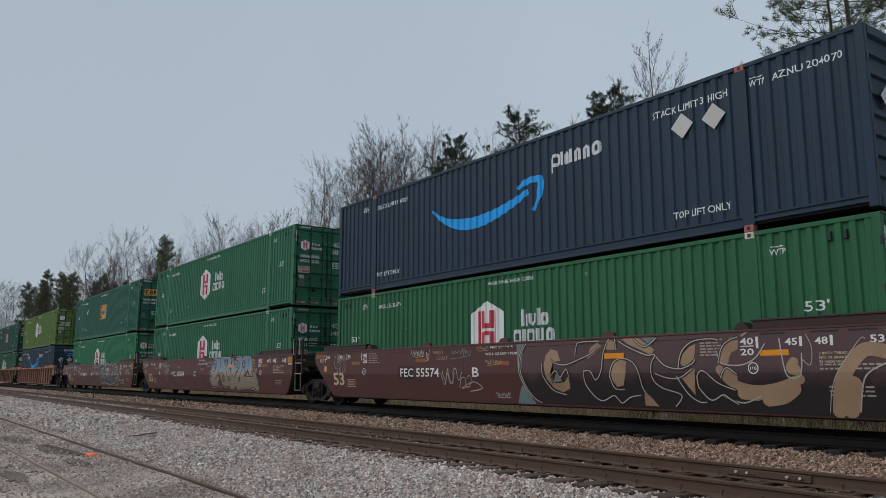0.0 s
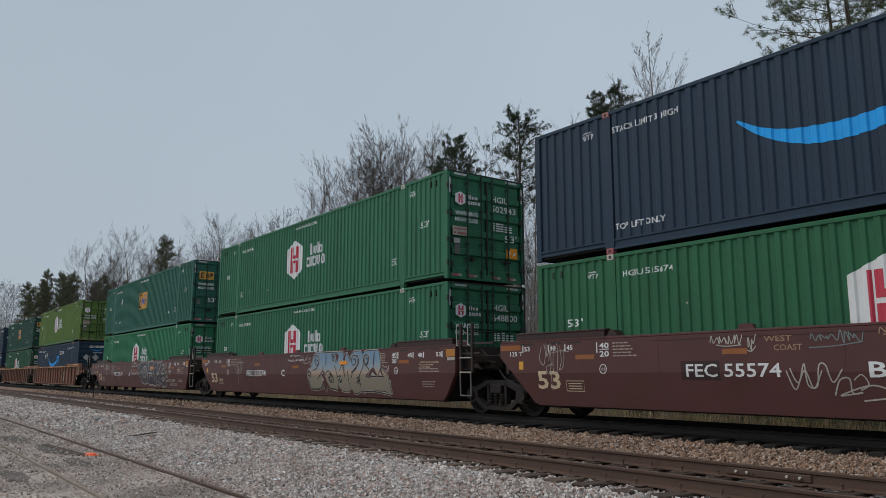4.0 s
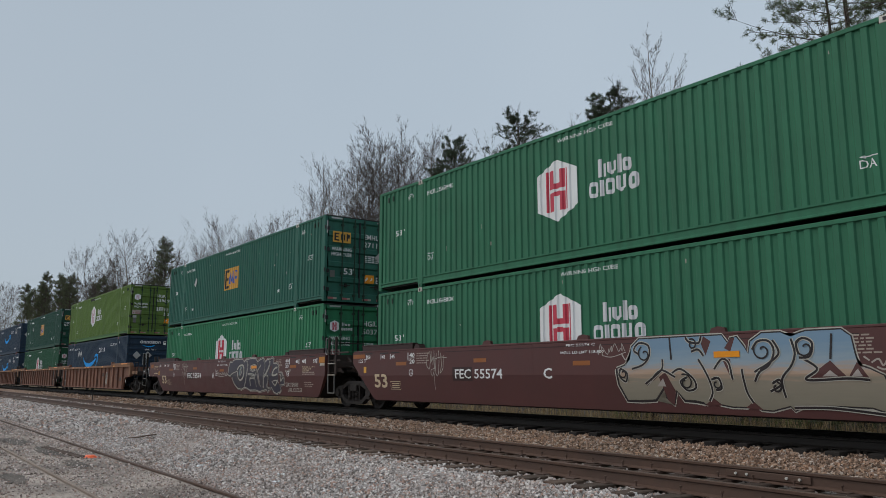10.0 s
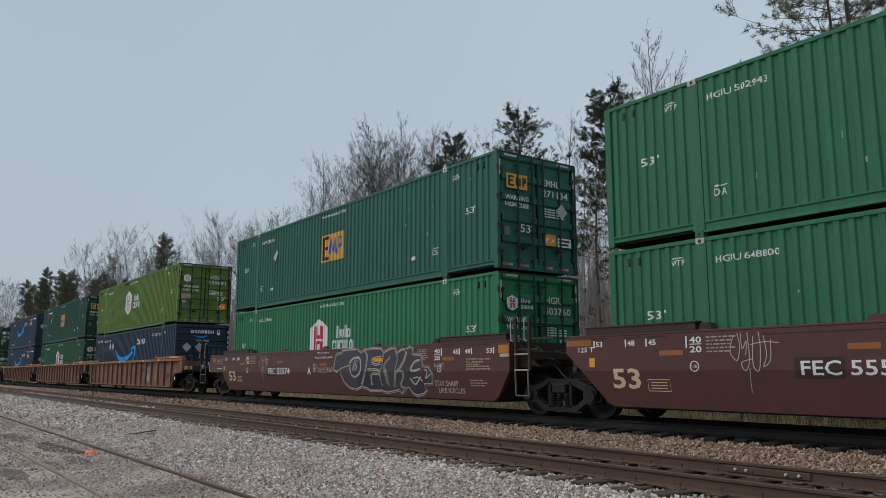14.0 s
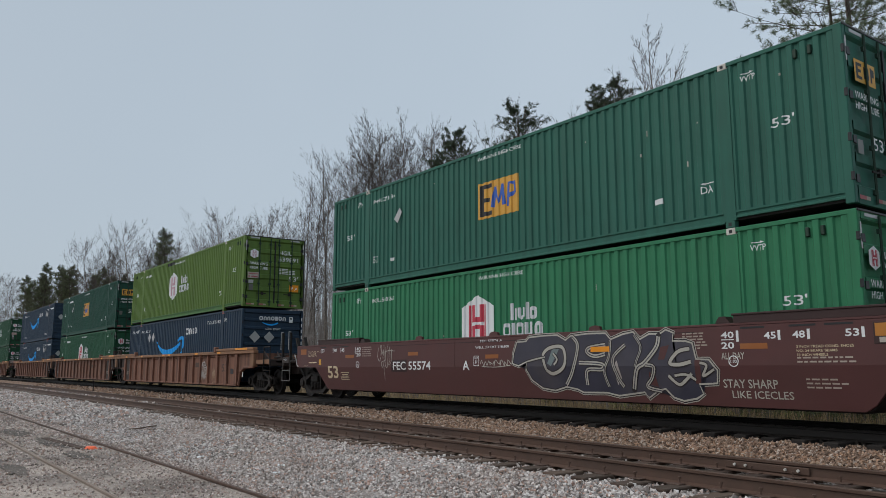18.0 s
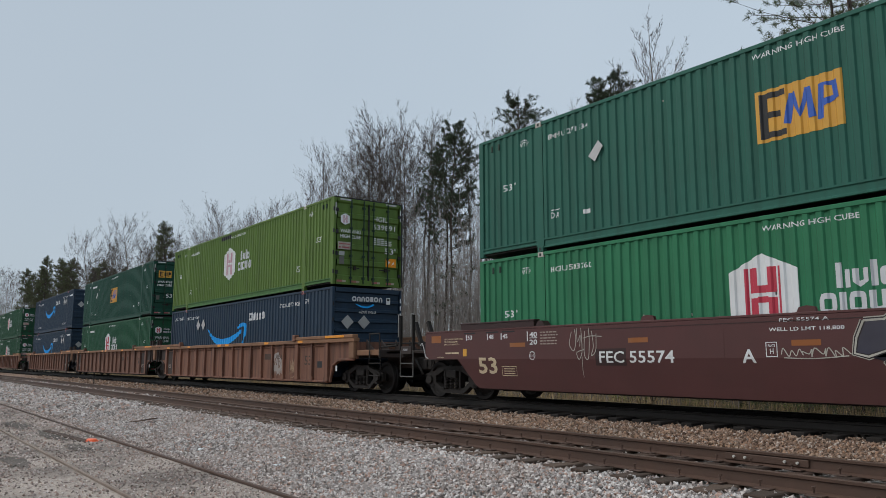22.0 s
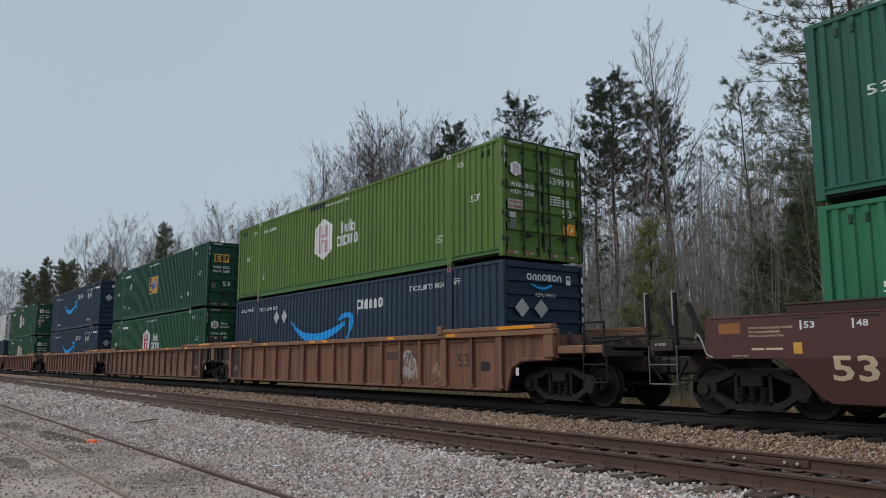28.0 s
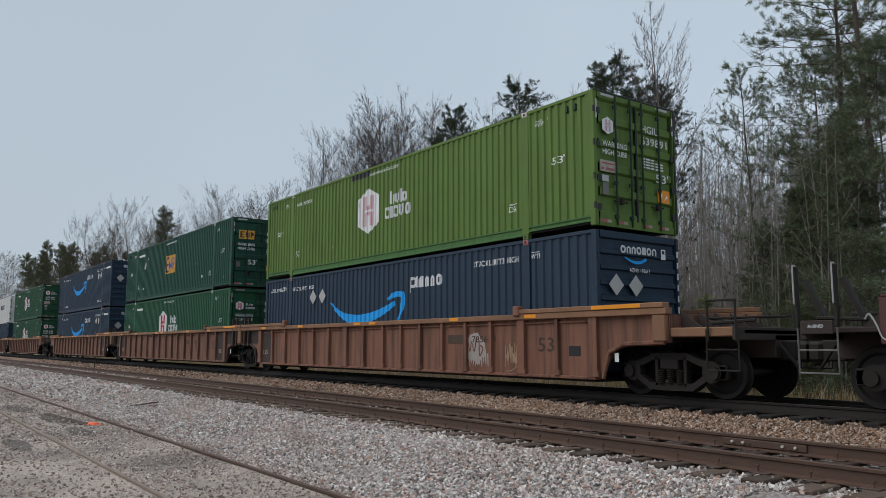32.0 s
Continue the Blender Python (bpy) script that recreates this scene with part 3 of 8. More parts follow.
    if style == "slatted":
        part("end_wall", ribbed(-HALF + 0.12, HALF - 0.12, 8), paint, root)
    else:
        for y0, y1 in ((-HALF + 0.15, -0.012), (0.012, HALF - 0.15)):
            d = part("door", ribbed(y0, y1, 5), paint, root)
            for f in ((0.63, 1.09) if y0 < -0.1 else (1.46, 2.01)):
                y = f - HALF
                bm = rod(bmesh.new(), (LONG + 0.025, y, 0.12), (LONG + 0.025, y, HIGH - 0.06), 0.021)
                for z in (0.3, 1.0, 1.9, 2.6):
                    box(bm, LONG - 0.01, LONG + 0.03, y - 0.05, y + 0.05, z - 0.035, z + 0.035)
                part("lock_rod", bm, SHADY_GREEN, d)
            f = y0 + 0.55 * (y1 - y0)
            part("handle", boxes((LONG + 0.02, LONG + 0.045, f - 0.24, f + 0.16, 0.60, 0.63), (LONG - 0.01, LONG + 0.05, f - 0.04, f + 0.04, 0.56, 0.68)), IRON, d)
            for z in (0.4, 1.0, 1.7, 2.4):
                yh = y0 - 0.03 if y0 < -0.1 else y1 + 0.03
                part("hinge", boxes((LONG - 0.01, LONG + 0.015, yh - 0.05, yh + 0.05, z, z + 0.12)), BLACK, d, "dark hinge")
            part("gasket", boxes((LONG - 0.03, LONG + 0.003, *((y0 - 0.01, y0 + 0.012) if y0 > 0 else (y1 - 0.012, y1 + 0.01)), 0.24, HIGH - 0.14)), BLACK, d)
    return root


WARN = "WARNING HIGH CUBE"


def common_marks(c, serial):
    """Lettering that all the long containers share."""
    for x in (14.9, 0.86):
        on_side(c, "lettering", lettering("53'", x, 1.53, 0.41, 0.165), WHITE)
    for x in (14.4, 1.44):
        on_side(c, "lettering", lettering("WTP", x, 2.46, 0.28, 0.10), WHITE)
        on_side(c, "arrow_bar", shape([(x + 0.02, 2.59), (x + 0.19, 2.59), (x + 0.18, 2.575), (x + 0.25, 2.597), (x + 0.18, 2.62), (x + 0.19, 2.605), (x + 0.02, 2.605)]), WHITE)
    if serial:
        on_side(c, "lettering", lettering(serial, 2.36, 2.43, 1.18, 0.115), WHITE)
    else:
        on_side(c, "small_print", bars([(2.36, 2.43, 0.42, 0.115), (2.86, 2.43, 0.68, 0.115)]), WHITE)
    for x in (2.42, 13.52):
        on_side(c, "lettering", lettering("DA", x, 0.68, 0.25, 0.13), WHITE)
        on_side(c, "arrow_bar", shape([(x, 0.855), (x + 0.08, 0.83), (x + 0.08, 0.847), (x + 0.27, 0.847), (x + 0.27, 0.863), (x + 0.08, 0.863), (x + 0.08, 0.88)]), WHITE)
    on_side(c, "lettering", lettering(WARN, 7.27, 2.64, 1.55, 0.088), WHITE)
    for x in (0.46, 0.70, LONG - 0.80, LONG - 0.56):
        bm = box(bmesh.new(), x, x + 0.06, -HALF - 0.004, -HALF + 0.05, HIGH - 0.33, HIGH - 0.18, bevel=0.01)
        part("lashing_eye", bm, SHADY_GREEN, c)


def scuffs(c, seed):
    """Small pale scratches on the near side."""
    rnd = random.Random(seed)
    for _ in range(7):
        x, z = rnd.uniform(2.5, 15.5), rnd.uniform(0.4, 2.6)
        on_side(c, "scuff", bars([(x, z, rnd.uniform(0.012, 0.03), rnd.uniform(0.03, 0.16))]), FADED_WHITE, "pale scratch")


def door_marks(c, serial, amber=False):
    if serial:
        a, b = serial.split(" ")
        on_end(c, "lettering", lettering(a, 1.46, 2.21, 0.58, 0.17), WHITE)
        on_end(c, "lettering", lettering(b, 1.44, 1.95, 0.86, 0.17), WHITE)
    else:
        on_end(c, "small_print", bars([(1.46, 2.21, 0.58, 0.15), (1.44, 1.95, 0.86, 0.15)]), WHITE)
    on_end(c, "lettering", lettering("WARNING", 0.24, 1.74, 0.74, 0.115), WHITE)
    on_end(c, "lettering", lettering("HIGH CUBE", 0.24, 1.57, 0.74, 0.115), WHITE)
    for r in range(4):
        on_end(c, "small_print", bars([(1.45 + 0.15 * k, 1.44 + 0.062 * r, 0.11 + 0.02 * (k % 2), 0.032) for k in range(5 if r != 3 else 3)]), WHITE)
    if amber:
        on_end(c, "lettering", lettering("53'", 0.70, 0.98, 0.40, 0.21), WHITE)
        on_end(c, "data_plate", bars([(0.20, 0.86, 0.17, 0.22)]), STEEL, "small grey data plate")
        d, w = 1.46, 1.92
        on_end(c, "sticker", bars([(w, 0.74, 0.46, 0.22)]), WHITE, "white label with dark print")
        on_end(c, "sticker_print", bars([(w + 0.03, 0.87, 0.38, 0.05), (w + 0.03, 0.78, 0.34, 0.05)]), BLACK, x=LONG + 0.011)
    else:
        on_end(c, "lettering", lettering("53'", 1.90, 1.17, 0.42, 0.19), WHITE)
        on_end(c, "sticker", bars([(0.16, 1.20, 0.50, 0.24)]), FADED_WHITE, "pale worn label with red print")
        on_end(c, "sticker_print", bars([(0.19, 1.36, 0.40, 0.03), (0.19, 1.24, 0.07, 0.05), (0.31, 1.24, 0.26, 0.05)]), RED_CAST, x=LONG + 0.011)
        on_end(c, "data_plate", bars([(0.20, 1.00, 0.2, 0.13)]), SILVER, "small pale data plate")
        on_end(c, "data_plate", bars([(0.22, 0.72, 0.17, 0.25)]), STEEL, "small grey data plate")
        d = 1.94
    on_end(c, "sticker", bars([(d, 0.74, 0.40, 0.28)]), ORANGE, "orange square decal")
    on_end(c, "sticker_print", shape([(d + 0.06, 0.79), (d + 0.17, 0.90), (d + 0.13, 0.95), (d + 0.05, 0.86)], [(d + 0.22, 0.80), (d + 0.34, 0.87), (d + 0.3, 0.93)]), WHITE, x=LONG + 0.011)
    for k in range(4):
        y = (0.14, 0.64, 1.42, 1.96)[k]
        on_end(c, "reflector", bars([(y, 0.155, 0.2, 0.06)]), RED_CAST, "red reflective strip", x=LONG + 0.004)
        on_end(c, "reflector", bars([(y + 0.2, 0.155, 0.12, 0.06)]), FADED, "white reflective strip", x=LONG + 0.004)
    for y in (0.22, 1.95):
        on_end(c, "reflector", bars([(y, HIGH - 0.10, 0.4, 0.05)]), SILVER, "white reflective strip", x=LONG + 0.004)
    for y in (0.05, WIDE - 0.1):
        on_end(c, "reflector", bars([(y, HIGH - 0.60, 0.045, 0.40)]), SILVER, "white reflective strip", x=LONG + 0.006)


def ring_of(x, z, w, h, t):
    """A rounded ring as one plain figure."""
    r = min(w, h) * 0.38
    line = []
    for cx, cz, a0 in ((x + w - r, z + h - r, 0), (x + r, z + h - r, 90), (x + r, z + r, 180), (x + w - r, z + r, 270)):
        line += [(cx + (r - t / 2) * math.cos(radians(a0 + k * 30)), cz + (r - t / 2) * math.sin(radians(a0 + k * 30))) for k in range(4)]
    line.append(line[0])
    return stroke(line, t, smooth=False)


def plain_mark(c, on, x, z, h, t, kinds, gap, **kw):
    """A company's word mark as plain rings (o), stems (l), cups (c), arches (n) and tall stems (I)."""
    for kind, w in kinds:
        if kind == "o":
            bm = ring_of(x, z, w, h, t)
        elif kind in "lI":
            bm = bars([(x, z, w, h * (1.4 if kind == "I" else 1))])
        elif kind == "c":
            bm = stroke([(x + t / 2, z + h), (x + t / 2, z + t), (x + w * 0.4, z + t * 0.5), (x + w - t / 2, z + t), (x + w - t / 2, z + h)], t, smooth=False)
        else:
            bm = stroke([(x + t / 2, z), (x + t / 2, z + h - t), (x + w * 0.5, z + h - t * 0.5), (x + w - t / 2, z + h - t), (x + w - t / 2, z)], t, smooth=False)
        on(c, "word_mark", bm, DULL_WHITE, "white word mark", **kw)
        x += w + gap


def hexagon_marks(c, on, x, z, k=1.0, red=None):
    """White hexagon with red bars."""
    on(c, "hexagon_logo", shape(hexagon(x, z, 1.22 * k, 1.36 * k)), WHITE, "white hexagon logo")
    kw = {"lift": 0.007} if on is on_side else {"x": LONG + 0.012}
    for a, b, w, h in ((-0.31, -0.45, 0.06, 0.90), (-0.22, 0.04, 0.14, 0.41), (-0.22, -0.45, 0.14, 0.41), (0.10, 0.04, 0.14, 0.41), (0.10, -0.45, 0.14, 0.41),
                       (0.27, -0.45, 0.05, 0.90), (-0.08, 0.04, 0.18, 0.12), (-0.08, -0.12, 0.18, 0.10)):
        on(c, "logo_bar", bars([(x + a * k, z + b * k, w * k, h * k)]), red or RED, "red bar in the hexagon", **kw)


def hub(paint, serial, label):
    c = container(paint, "doors", label, casting=PALE_CAST)
    common_marks(c, serial)
    scuffs(c, len(label) + len(serial))
    hexagon_marks(c, on_side, 7.22, 1.61, 1.0, GHOST_RED if paint is LIME else None)
    plain_mark(c, on_side, 8.42, 1.63, 0.27, 0.085, (("I", 0.085), ("l", 0.085), ("c", 0.23), ("I", 0.085), ("o", 0.21)), 0.035)
    plain_mark(c, on_side, 8.13, 1.24, 0.33, 0.088, (("o", 0.28), ("l", 0.09), ("o", 0.26), ("c", 0.25), ("o", 0.26)), 0.04)
    door_marks(c, serial)
    hexagon_marks(c, on_end, 0.41, 2.18, 0.27, GHOST_RED if paint is LIME else None)
    if paint is not LIME:
        plain_mark(c, on_end, 0.68, 2.19, 0.08, 0.03, (("I", 0.03), ("I", 0.03), ("c", 0.08), ("o", 0.08)), 0.025)
        plain_mark(c, on_end, 0.66, 2.05, 0.09, 0.03, (("o", 0.08), ("l", 0.03), ("o", 0.07), ("c", 0.07), ("o", 0.07)), 0.02)
    return c


def emblem(paint, serial, label):
    """Dark green container with a square amber panel."""
    c = container(paint, "doors", label, casting=PALE_CAST)
    common_marks(c, serial)
    scuffs(c, len(label))
    on_side(c, "amber_panel", bars([(7.29, 1.19, 1.44, 0.88)]), AMBER, "square amber panel")
    for r in ((7.36, 1.25, 0.13, 0.76), (7.49, 1.25, 0.32, 0.10), (7.49, 1.58, 0.22, 0.10), (7.49, 1.91, 0.32, 0.10)):
        on_side(c, "panel_mark", bars([r]), BLACK, "black bar on the panel", lift=0.007)
    for pts in ([(7.82, 1.42), (7.92, 1.90)], [(7.92, 1.90), (8.04, 1.52), (8.18, 1.92)], [(8.18, 1.92), (8.24, 1.42)], [(8.36, 1.36), (8.40, 1.90), (8.60, 1.88), (8.62, 1.66), (8.42, 1.60)]):
        on_side(c, "panel_mark", stroke(pts, 0.11, smooth=False), DEEP_BLUE, "blue stroke on the panel", lift=0.007)
    on_side(c, "placard", shape([(3.56, 1.80), (3.74, 1.66), (3.96, 1.94), (3.84, 2.08)]), SILVER, "tilted metal placard", lift=0.012, flat=True)
    on_side(c, "sticker", bars([(3.36, 0.64, 0.2, 0.09)]), WHITE)
    on_side(c, "sticker", bars([(12.5, 0.66, 0.2, 0.10)]), WHITE)
    door_marks(c, serial, True)
    on_end(c, "amber_panel", bars([(0.28, 2.02, 0.66, 0.36)]), AMBER, "amber panel", x=LONG + 0.009)
    for r in ((0.33, 2.07, 0.06, 0.26), (0.39, 2.07, 0.12, 0.05), (0.39, 2.18, 0.09, 0.05), (0.39, 2.28, 0.12, 0.05), (0.57, 2.10, 0.05, 0.2), (0.68, 2.10, 0.05, 0.2), (0.78, 2.08, 0.05, 0.25), (0.83, 2.18, 0.07, 0.13)):
        on_end(c, "panel_mark", bars([r]), BLACK, x=LONG + 0.012)
    on_end(c, "placard", shape(diamond(2.04, 1.62, 0.2)), SILVER, "silver diamond placard", x=LONG + 0.05)
    return c


def smile(x, z):
    """The blue curved arrow's bow."""
    return stroke([(x, z + 0.78), (x + 0.45, z + 0.48), (x + 1.05, z + 0.26), (x + 1.75, z + 0.18), (x + 2.45, z + 0.24), (x + 3.2, z + 0.41), (x + 3.72, z + 0.59)], 0.29, (0.1, 0.45))


def diamond(cx, cz, r):
    return [(cx, cz - r), (cx + r, cz), (cx, cz + r), (cx - r, cz)]


def navy(serial, label, diamonds=(12.88, 13.54), serial_x=14.63):
    FOLD[0] = 0.25
    c = container(NAVY, "slatted", label, casting=RED_CAST)
    on_side(c, "curved_arrow", smile(4.98, 1.15), BLUE, "sky blue curved bow")
    on_side(c, "arrow_head", stroke([(8.34, 1.86), (8.55, 1.94), (8.85, 1.98), (9.14, 1.95)], 0.15, (0.5, 1)), BLUE, "sky blue arrow head")
    on_side(c, "arrow_head", stroke([(9.07, 1.99), (9.12, 1.82), (9.05, 1.55), (8.86, 1.27)], 0.17, (1, 0.4)), BLUE, "sky blue arrow head", lift=0.005)
    plain_mark(c, on_side, 9.45, 2.10, 0.29, 0.08, (("o", 0.28), ("l", 0.07), ("n", 0.12), ("l", 0.09), ("n", 0.22), ("n", 0.22), ("o", 0.27)), 0.03)
    on_side(c, "word_mark", bars([(9.45, 1.98, 0.066, 0.2)]), DULL_WHITE)
    on_side(c, "lettering", lettering("STACK LIMIT 3 HIGH", 12.2, 2.43, 1.62, 0.135), WHITE)
    on_side(c, "lettering", lettering("TOP LIFT ONLY", 12.58, 0.45, 1.18, 0.13), WHITE)
    on_side(c, "lettering", lettering("STACK LIMIT 3 HIGH", 2.24, 2.42, 1.58, 0.12), WHITE)
    on_side(c, "lettering", lettering("TOP LIFT ONLY", 2.24, 0.46, 1.18, 0.12), WHITE)
    for x in (1.42, 14.23):
        on_side(c, "lettering", lettering("WTP", x, 2.45, 0.29, 0.11), WHITE)
        on_side(c, "arrow_bar", shape([(x, 2.59), (x + 0.22, 2.59), (x + 0.18, 2.62), (x + 0.29, 2.60), (x + 0.22, 2.603), (x, 2.605)]), WHITE)
    on_side(c, "lettering", lettering(serial, serial_x, 2.45, 1.18, 0.125) if serial else bars([(serial_x, 2.45, 1.18, 0.11)]), WHITE)
    for x in diamonds:
        on_side(c, "placard", shape(diamond(x, 2.14, 0.24)), SILVER, "silver diamond placard holder", lift=0.014, flat=True)
    for z in (0.62, 1.2, 1.8, 2.3):
        part("lashing_ring", boxes((LONG - 0.03, LONG + 0.012, -HALF + 0.02, -HALF + 0.06, z, z + 0.12)), BLACK, c)
    plain_mark(c, on_end, 0.70, 2.46, 0.16, 0.045, (("o", 0.16), ("n", 0.13), ("n", 0.13), ("o", 0.15), ("l", 0.12), ("o", 0.15), ("n", 0.14)), 0.025)
    on_end(c, "curved_arrow", stroke([(0.82, 2.38), (1.05, 2.30), (1.28, 2.29), (1.50, 2.37)], 0.06, (0.3, 1)), BLUE, x=LONG + 0.01)
    on_end(c, "lettering", lettering(serial, 0.96, 2.08, 0.64, 0.085) if serial else bars([(0.96, 2.08, 0.64, 0.07)]), WHITE, x=LONG + 0.01)
    on_end(c, "sticker", bars([(1.98, 2.40, 0.15, 0.22)]), WHITE, x=LONG + 0.01)
    on_end(c, "sticker_print", bars([(2.01, 2.52, 0.09, 0.07)]), BLACK, x=LONG + 0.013)
    for y in (0.54, 1.14):
        on_end(c, "placard", shape(diamond(y, 1.80, 0.225)), SILVER, "silver diamond placard holder", x=LONG + 0.02)
    for k in range(9):
        on_end(c, "vertical_mark", bars([(WIDE - 0.085, 0.55 + 0.24 * k, 0.05, 0.14)]), DULL_WHITE, x=LONG + 0.012)
    FOLD[0] = 0.221
    return c


def plain(paint, label):
    c = container(paint, "doors", label)
    plain_mark_dark = BLACK
    for k in range(5):
        on_side(c, "word_mark", bars([(9.0 + 0.55 * k, 1.6, 0.40, 0.5)]), plain_mark_dark)
    return c

# ---- well cars ----
BODY = 1.50          # half width of a car
WHEEL = 0.457
WHEELSETS = []


def face_y(z):
    """Near face of the smooth car: upright above the crease, leaning in below it."""
    return -BODY + (0 if z > 0.96 else (0.96 - z) * 0.16)


def truck(car, x, end=False):
    """A two-axle truck under a car, at x along it."""
    t = part("truck", boxes((-0.22, 0.22, -0.92, 0.92, 0.42, 0.66), (-0.6, 0.6, -0.35, 0.35, 0.55, 0.8), bevel=0.02), IRON, car, "grimy cast steel truck", at=Matrix.Translation((x, 0, 0)))
    for s in (-1, 1):
        bm = bmesh.new()
        y0, y1 = sorted((s * 0.95, s * 1.10))
        top = [(-1.14, 0.56), (-0.60, 0.70), (-0.36, 0.80), (0.36, 0.80), (0.60, 0.70), (1.14, 0.56)]
        low = [(1.14, 0.36), (0.82, 0.36), (0.46, 0.13), (-0.46, 0.13), (-0.82, 0.36), (-1.14, 0.36)]
        for line, h in ((top, 0.12), (low[::-1], 0.13)):
            for (a, c), (b, d) in zip(line, line[1:]):
                slab(bm, [(a, c), (b, d), (b, d + (h if line is not top else -h)), (a, c + (h if line is not top else -h))], y0, y1)
        for a in (-0.34, 0.28):
            box(bm, a, a + 0.07, y0, y1, 0.2, 0.74, bevel=0.01)
        box(bm, -1.16, -0.78, y0, y1, 0.34, 0.60, bevel=0.03)
        box(bm, 0.78, 1.16, y0, y1, 0.34, 0.60, bevel=0.03)
        for a in (-0.86, 0.86):
            rod(bm, (a, y0 - 0.005, 0.47), (a, y1 + 0.005, 0.47), 0.19, 16)
        bmesh.ops.recalc_face_normals(bm, faces=bm.faces)
        part("side_frame", bm, IRON, t, "cast steel side frame with open windows")
    part("bolster", boxes((-0.2, 0.2, -1.14, 1.14, 0.50, 0.70), bevel=0.02), IRON, t)
    for s in (-1, 1):
        for k in (-0.20, 0.0, 0.20):
            bm = lathe(bmesh.new(), [(0.01, 0.235), *[(0.078 if j % 2 else 0.05, 0.24 + 0.018 * j) for j in range(15)], (0.01, 0.50)], 1, 10)
            bmesh.ops.rotate(bm, verts=bm.verts, cent=(0, 0, 0), matrix=Matrix.Rotation(radians(90), 3, "X"))
            bmesh.ops.translate(bm, verts=bm.verts, vec=(k, s * 1.085, 0))
            part("spring", bm, IRON, t)
        for a in (-0.915, 0.915):
            bm = rod(bmesh.new(), (a, s * 1.02, 0.457), (a, s * 1.16, 0.457), 0.115, 12)
            box(bm, a - 0.15, a + 0.15, *sorted((s * 0.95, s * 1.1)), 0.36, 0.58, bevel=0.02)
            part("bearing_cap", bm, IRON, t)
    for a in (-0.915, 0.915):
        bm = rod(bmesh.new(), (0, -0.7, 0), (0, 0.7, 0), 0.085, 12)
        for s in (-1, 1):
            lathe(bm, [(0.0, 0.815), (0.12, 0.82), (0.13, 0.795), (0.33, 0.775), (0.37, 0.815), (0.445, 0.82), (0.457, 0.80), (0.460, 0.722), (0.487, 0.712),
                       (0.487, 0.690), (0.37, 0.69), (0.33, 0.73), (0.0, 0.73)], s)
        w = part("wheelset", bm, [TREAD], t, "axle with two worn steel wheels", smooth=False, at=Matrix.Translation((a, 0, WHEEL)))
        WHEELSETS.append((w, a))
    return t


def ladder(car, x, y, z0, z1, w=0.42, mat=None, name="ladder"):
    bm = bmesh.new()
    for a in (x - w / 2, x + w / 2):
        rod(bm, (a, y, z0), (a, y, z1), 0.018, 6)
    n = int((z1 - z0) / 0.32)
    for k in range(n + 1):
        rod(bm, (x - w / 2, y, z0 + 0.03 + k * 0.32), (x + w / 2, y, z0 + 0.03 + k * 0.32), 0.013, 6)
    return part(name, bm, mat or IRON, car)


def end_ladder(car, x):
    """Two flat posts with pale rungs below and pale grab irons above."""
    for a in (x - 0.2, x + 0.24):
        p = part("ladder_post", boxes((a - 0.035, a + 0.035, -1.45, -1.39, 0.98, 2.12), bevel=0.006), GRIME, car)
        bm = bmesh.new()
        for q, w in (((a - 0.07, 1.62), (a - 0.07, 2.08)), ((a - 0.07, 2.08), (a + 0.01, 2.1)), ((a - 0.07, 1.62), (a + 0.01, 1.6))):
            rod(bm, (q[0], -1.5, q[1]), (w[0], -1.5, w[1]), 0.013, 6)
        part("grab_iron", bm, SILVER, p, "pale bent grab iron")
    for z in (0.98, 1.32):
        part("rung", rod(bmesh.new(), (x - 0.2, -1.46, z), (x + 0.24, -1.46, z), 0.016, 6), FADED_WHITE, car, "worn pale rung")
    bm = bmesh.new()
    for q, w in (((x - 0.18, 0.98), (x - 0.16, 0.44)), ((x + 0.22, 0.98), (x + 0.24, 0.44)), ((x - 0.16, 0.44), (x + 0.24, 0.44))):
        rod(bm, (q[0], -1.46, q[1]), (w[0], -1.46, w[1]), 0.018, 6)
    part("stirrup_step", bm, STEEL, car)
    part("end_hand_rail", boxes((x - 0.2, x + 1.0, -1.42, -1.38, 1.62, 1.67), (x - 0.2, x + 0.5, -1.42, -1.38, 1.40, 1.44), bevel=0.005), GRIME, car)


def on_car(car, name, bm, mat, label="", lift=0.004, y=None):
    """Lays a figure on the near side of a car."""
    if y is None:
        bmesh.ops.bisect_plane(bm, geom=[*bm.verts, *bm.edges, *bm.faces], plane_co=(0, 0, 0.96), plane_no=(0, 0, 1))
    for v in bm.verts:
        v.co.y += (face_y(v.co.z) if y is None else y) - lift
    return part(name, bm, mat, car, label)


def coupler(car, x0, x1):
    s = 1 if x1 > x0 else -1
    bm = boxes((min(x0, x1), max(x0, x1), -0.16, 0.16, 0.68, 1.02), bevel=0.02)
    box(bm, *sorted((x1, x1 + s * 0.3)), -0.2, 0.2, 0.66, 1.0, bevel=0.05)
    return part("coupler", bm, IRON, car)


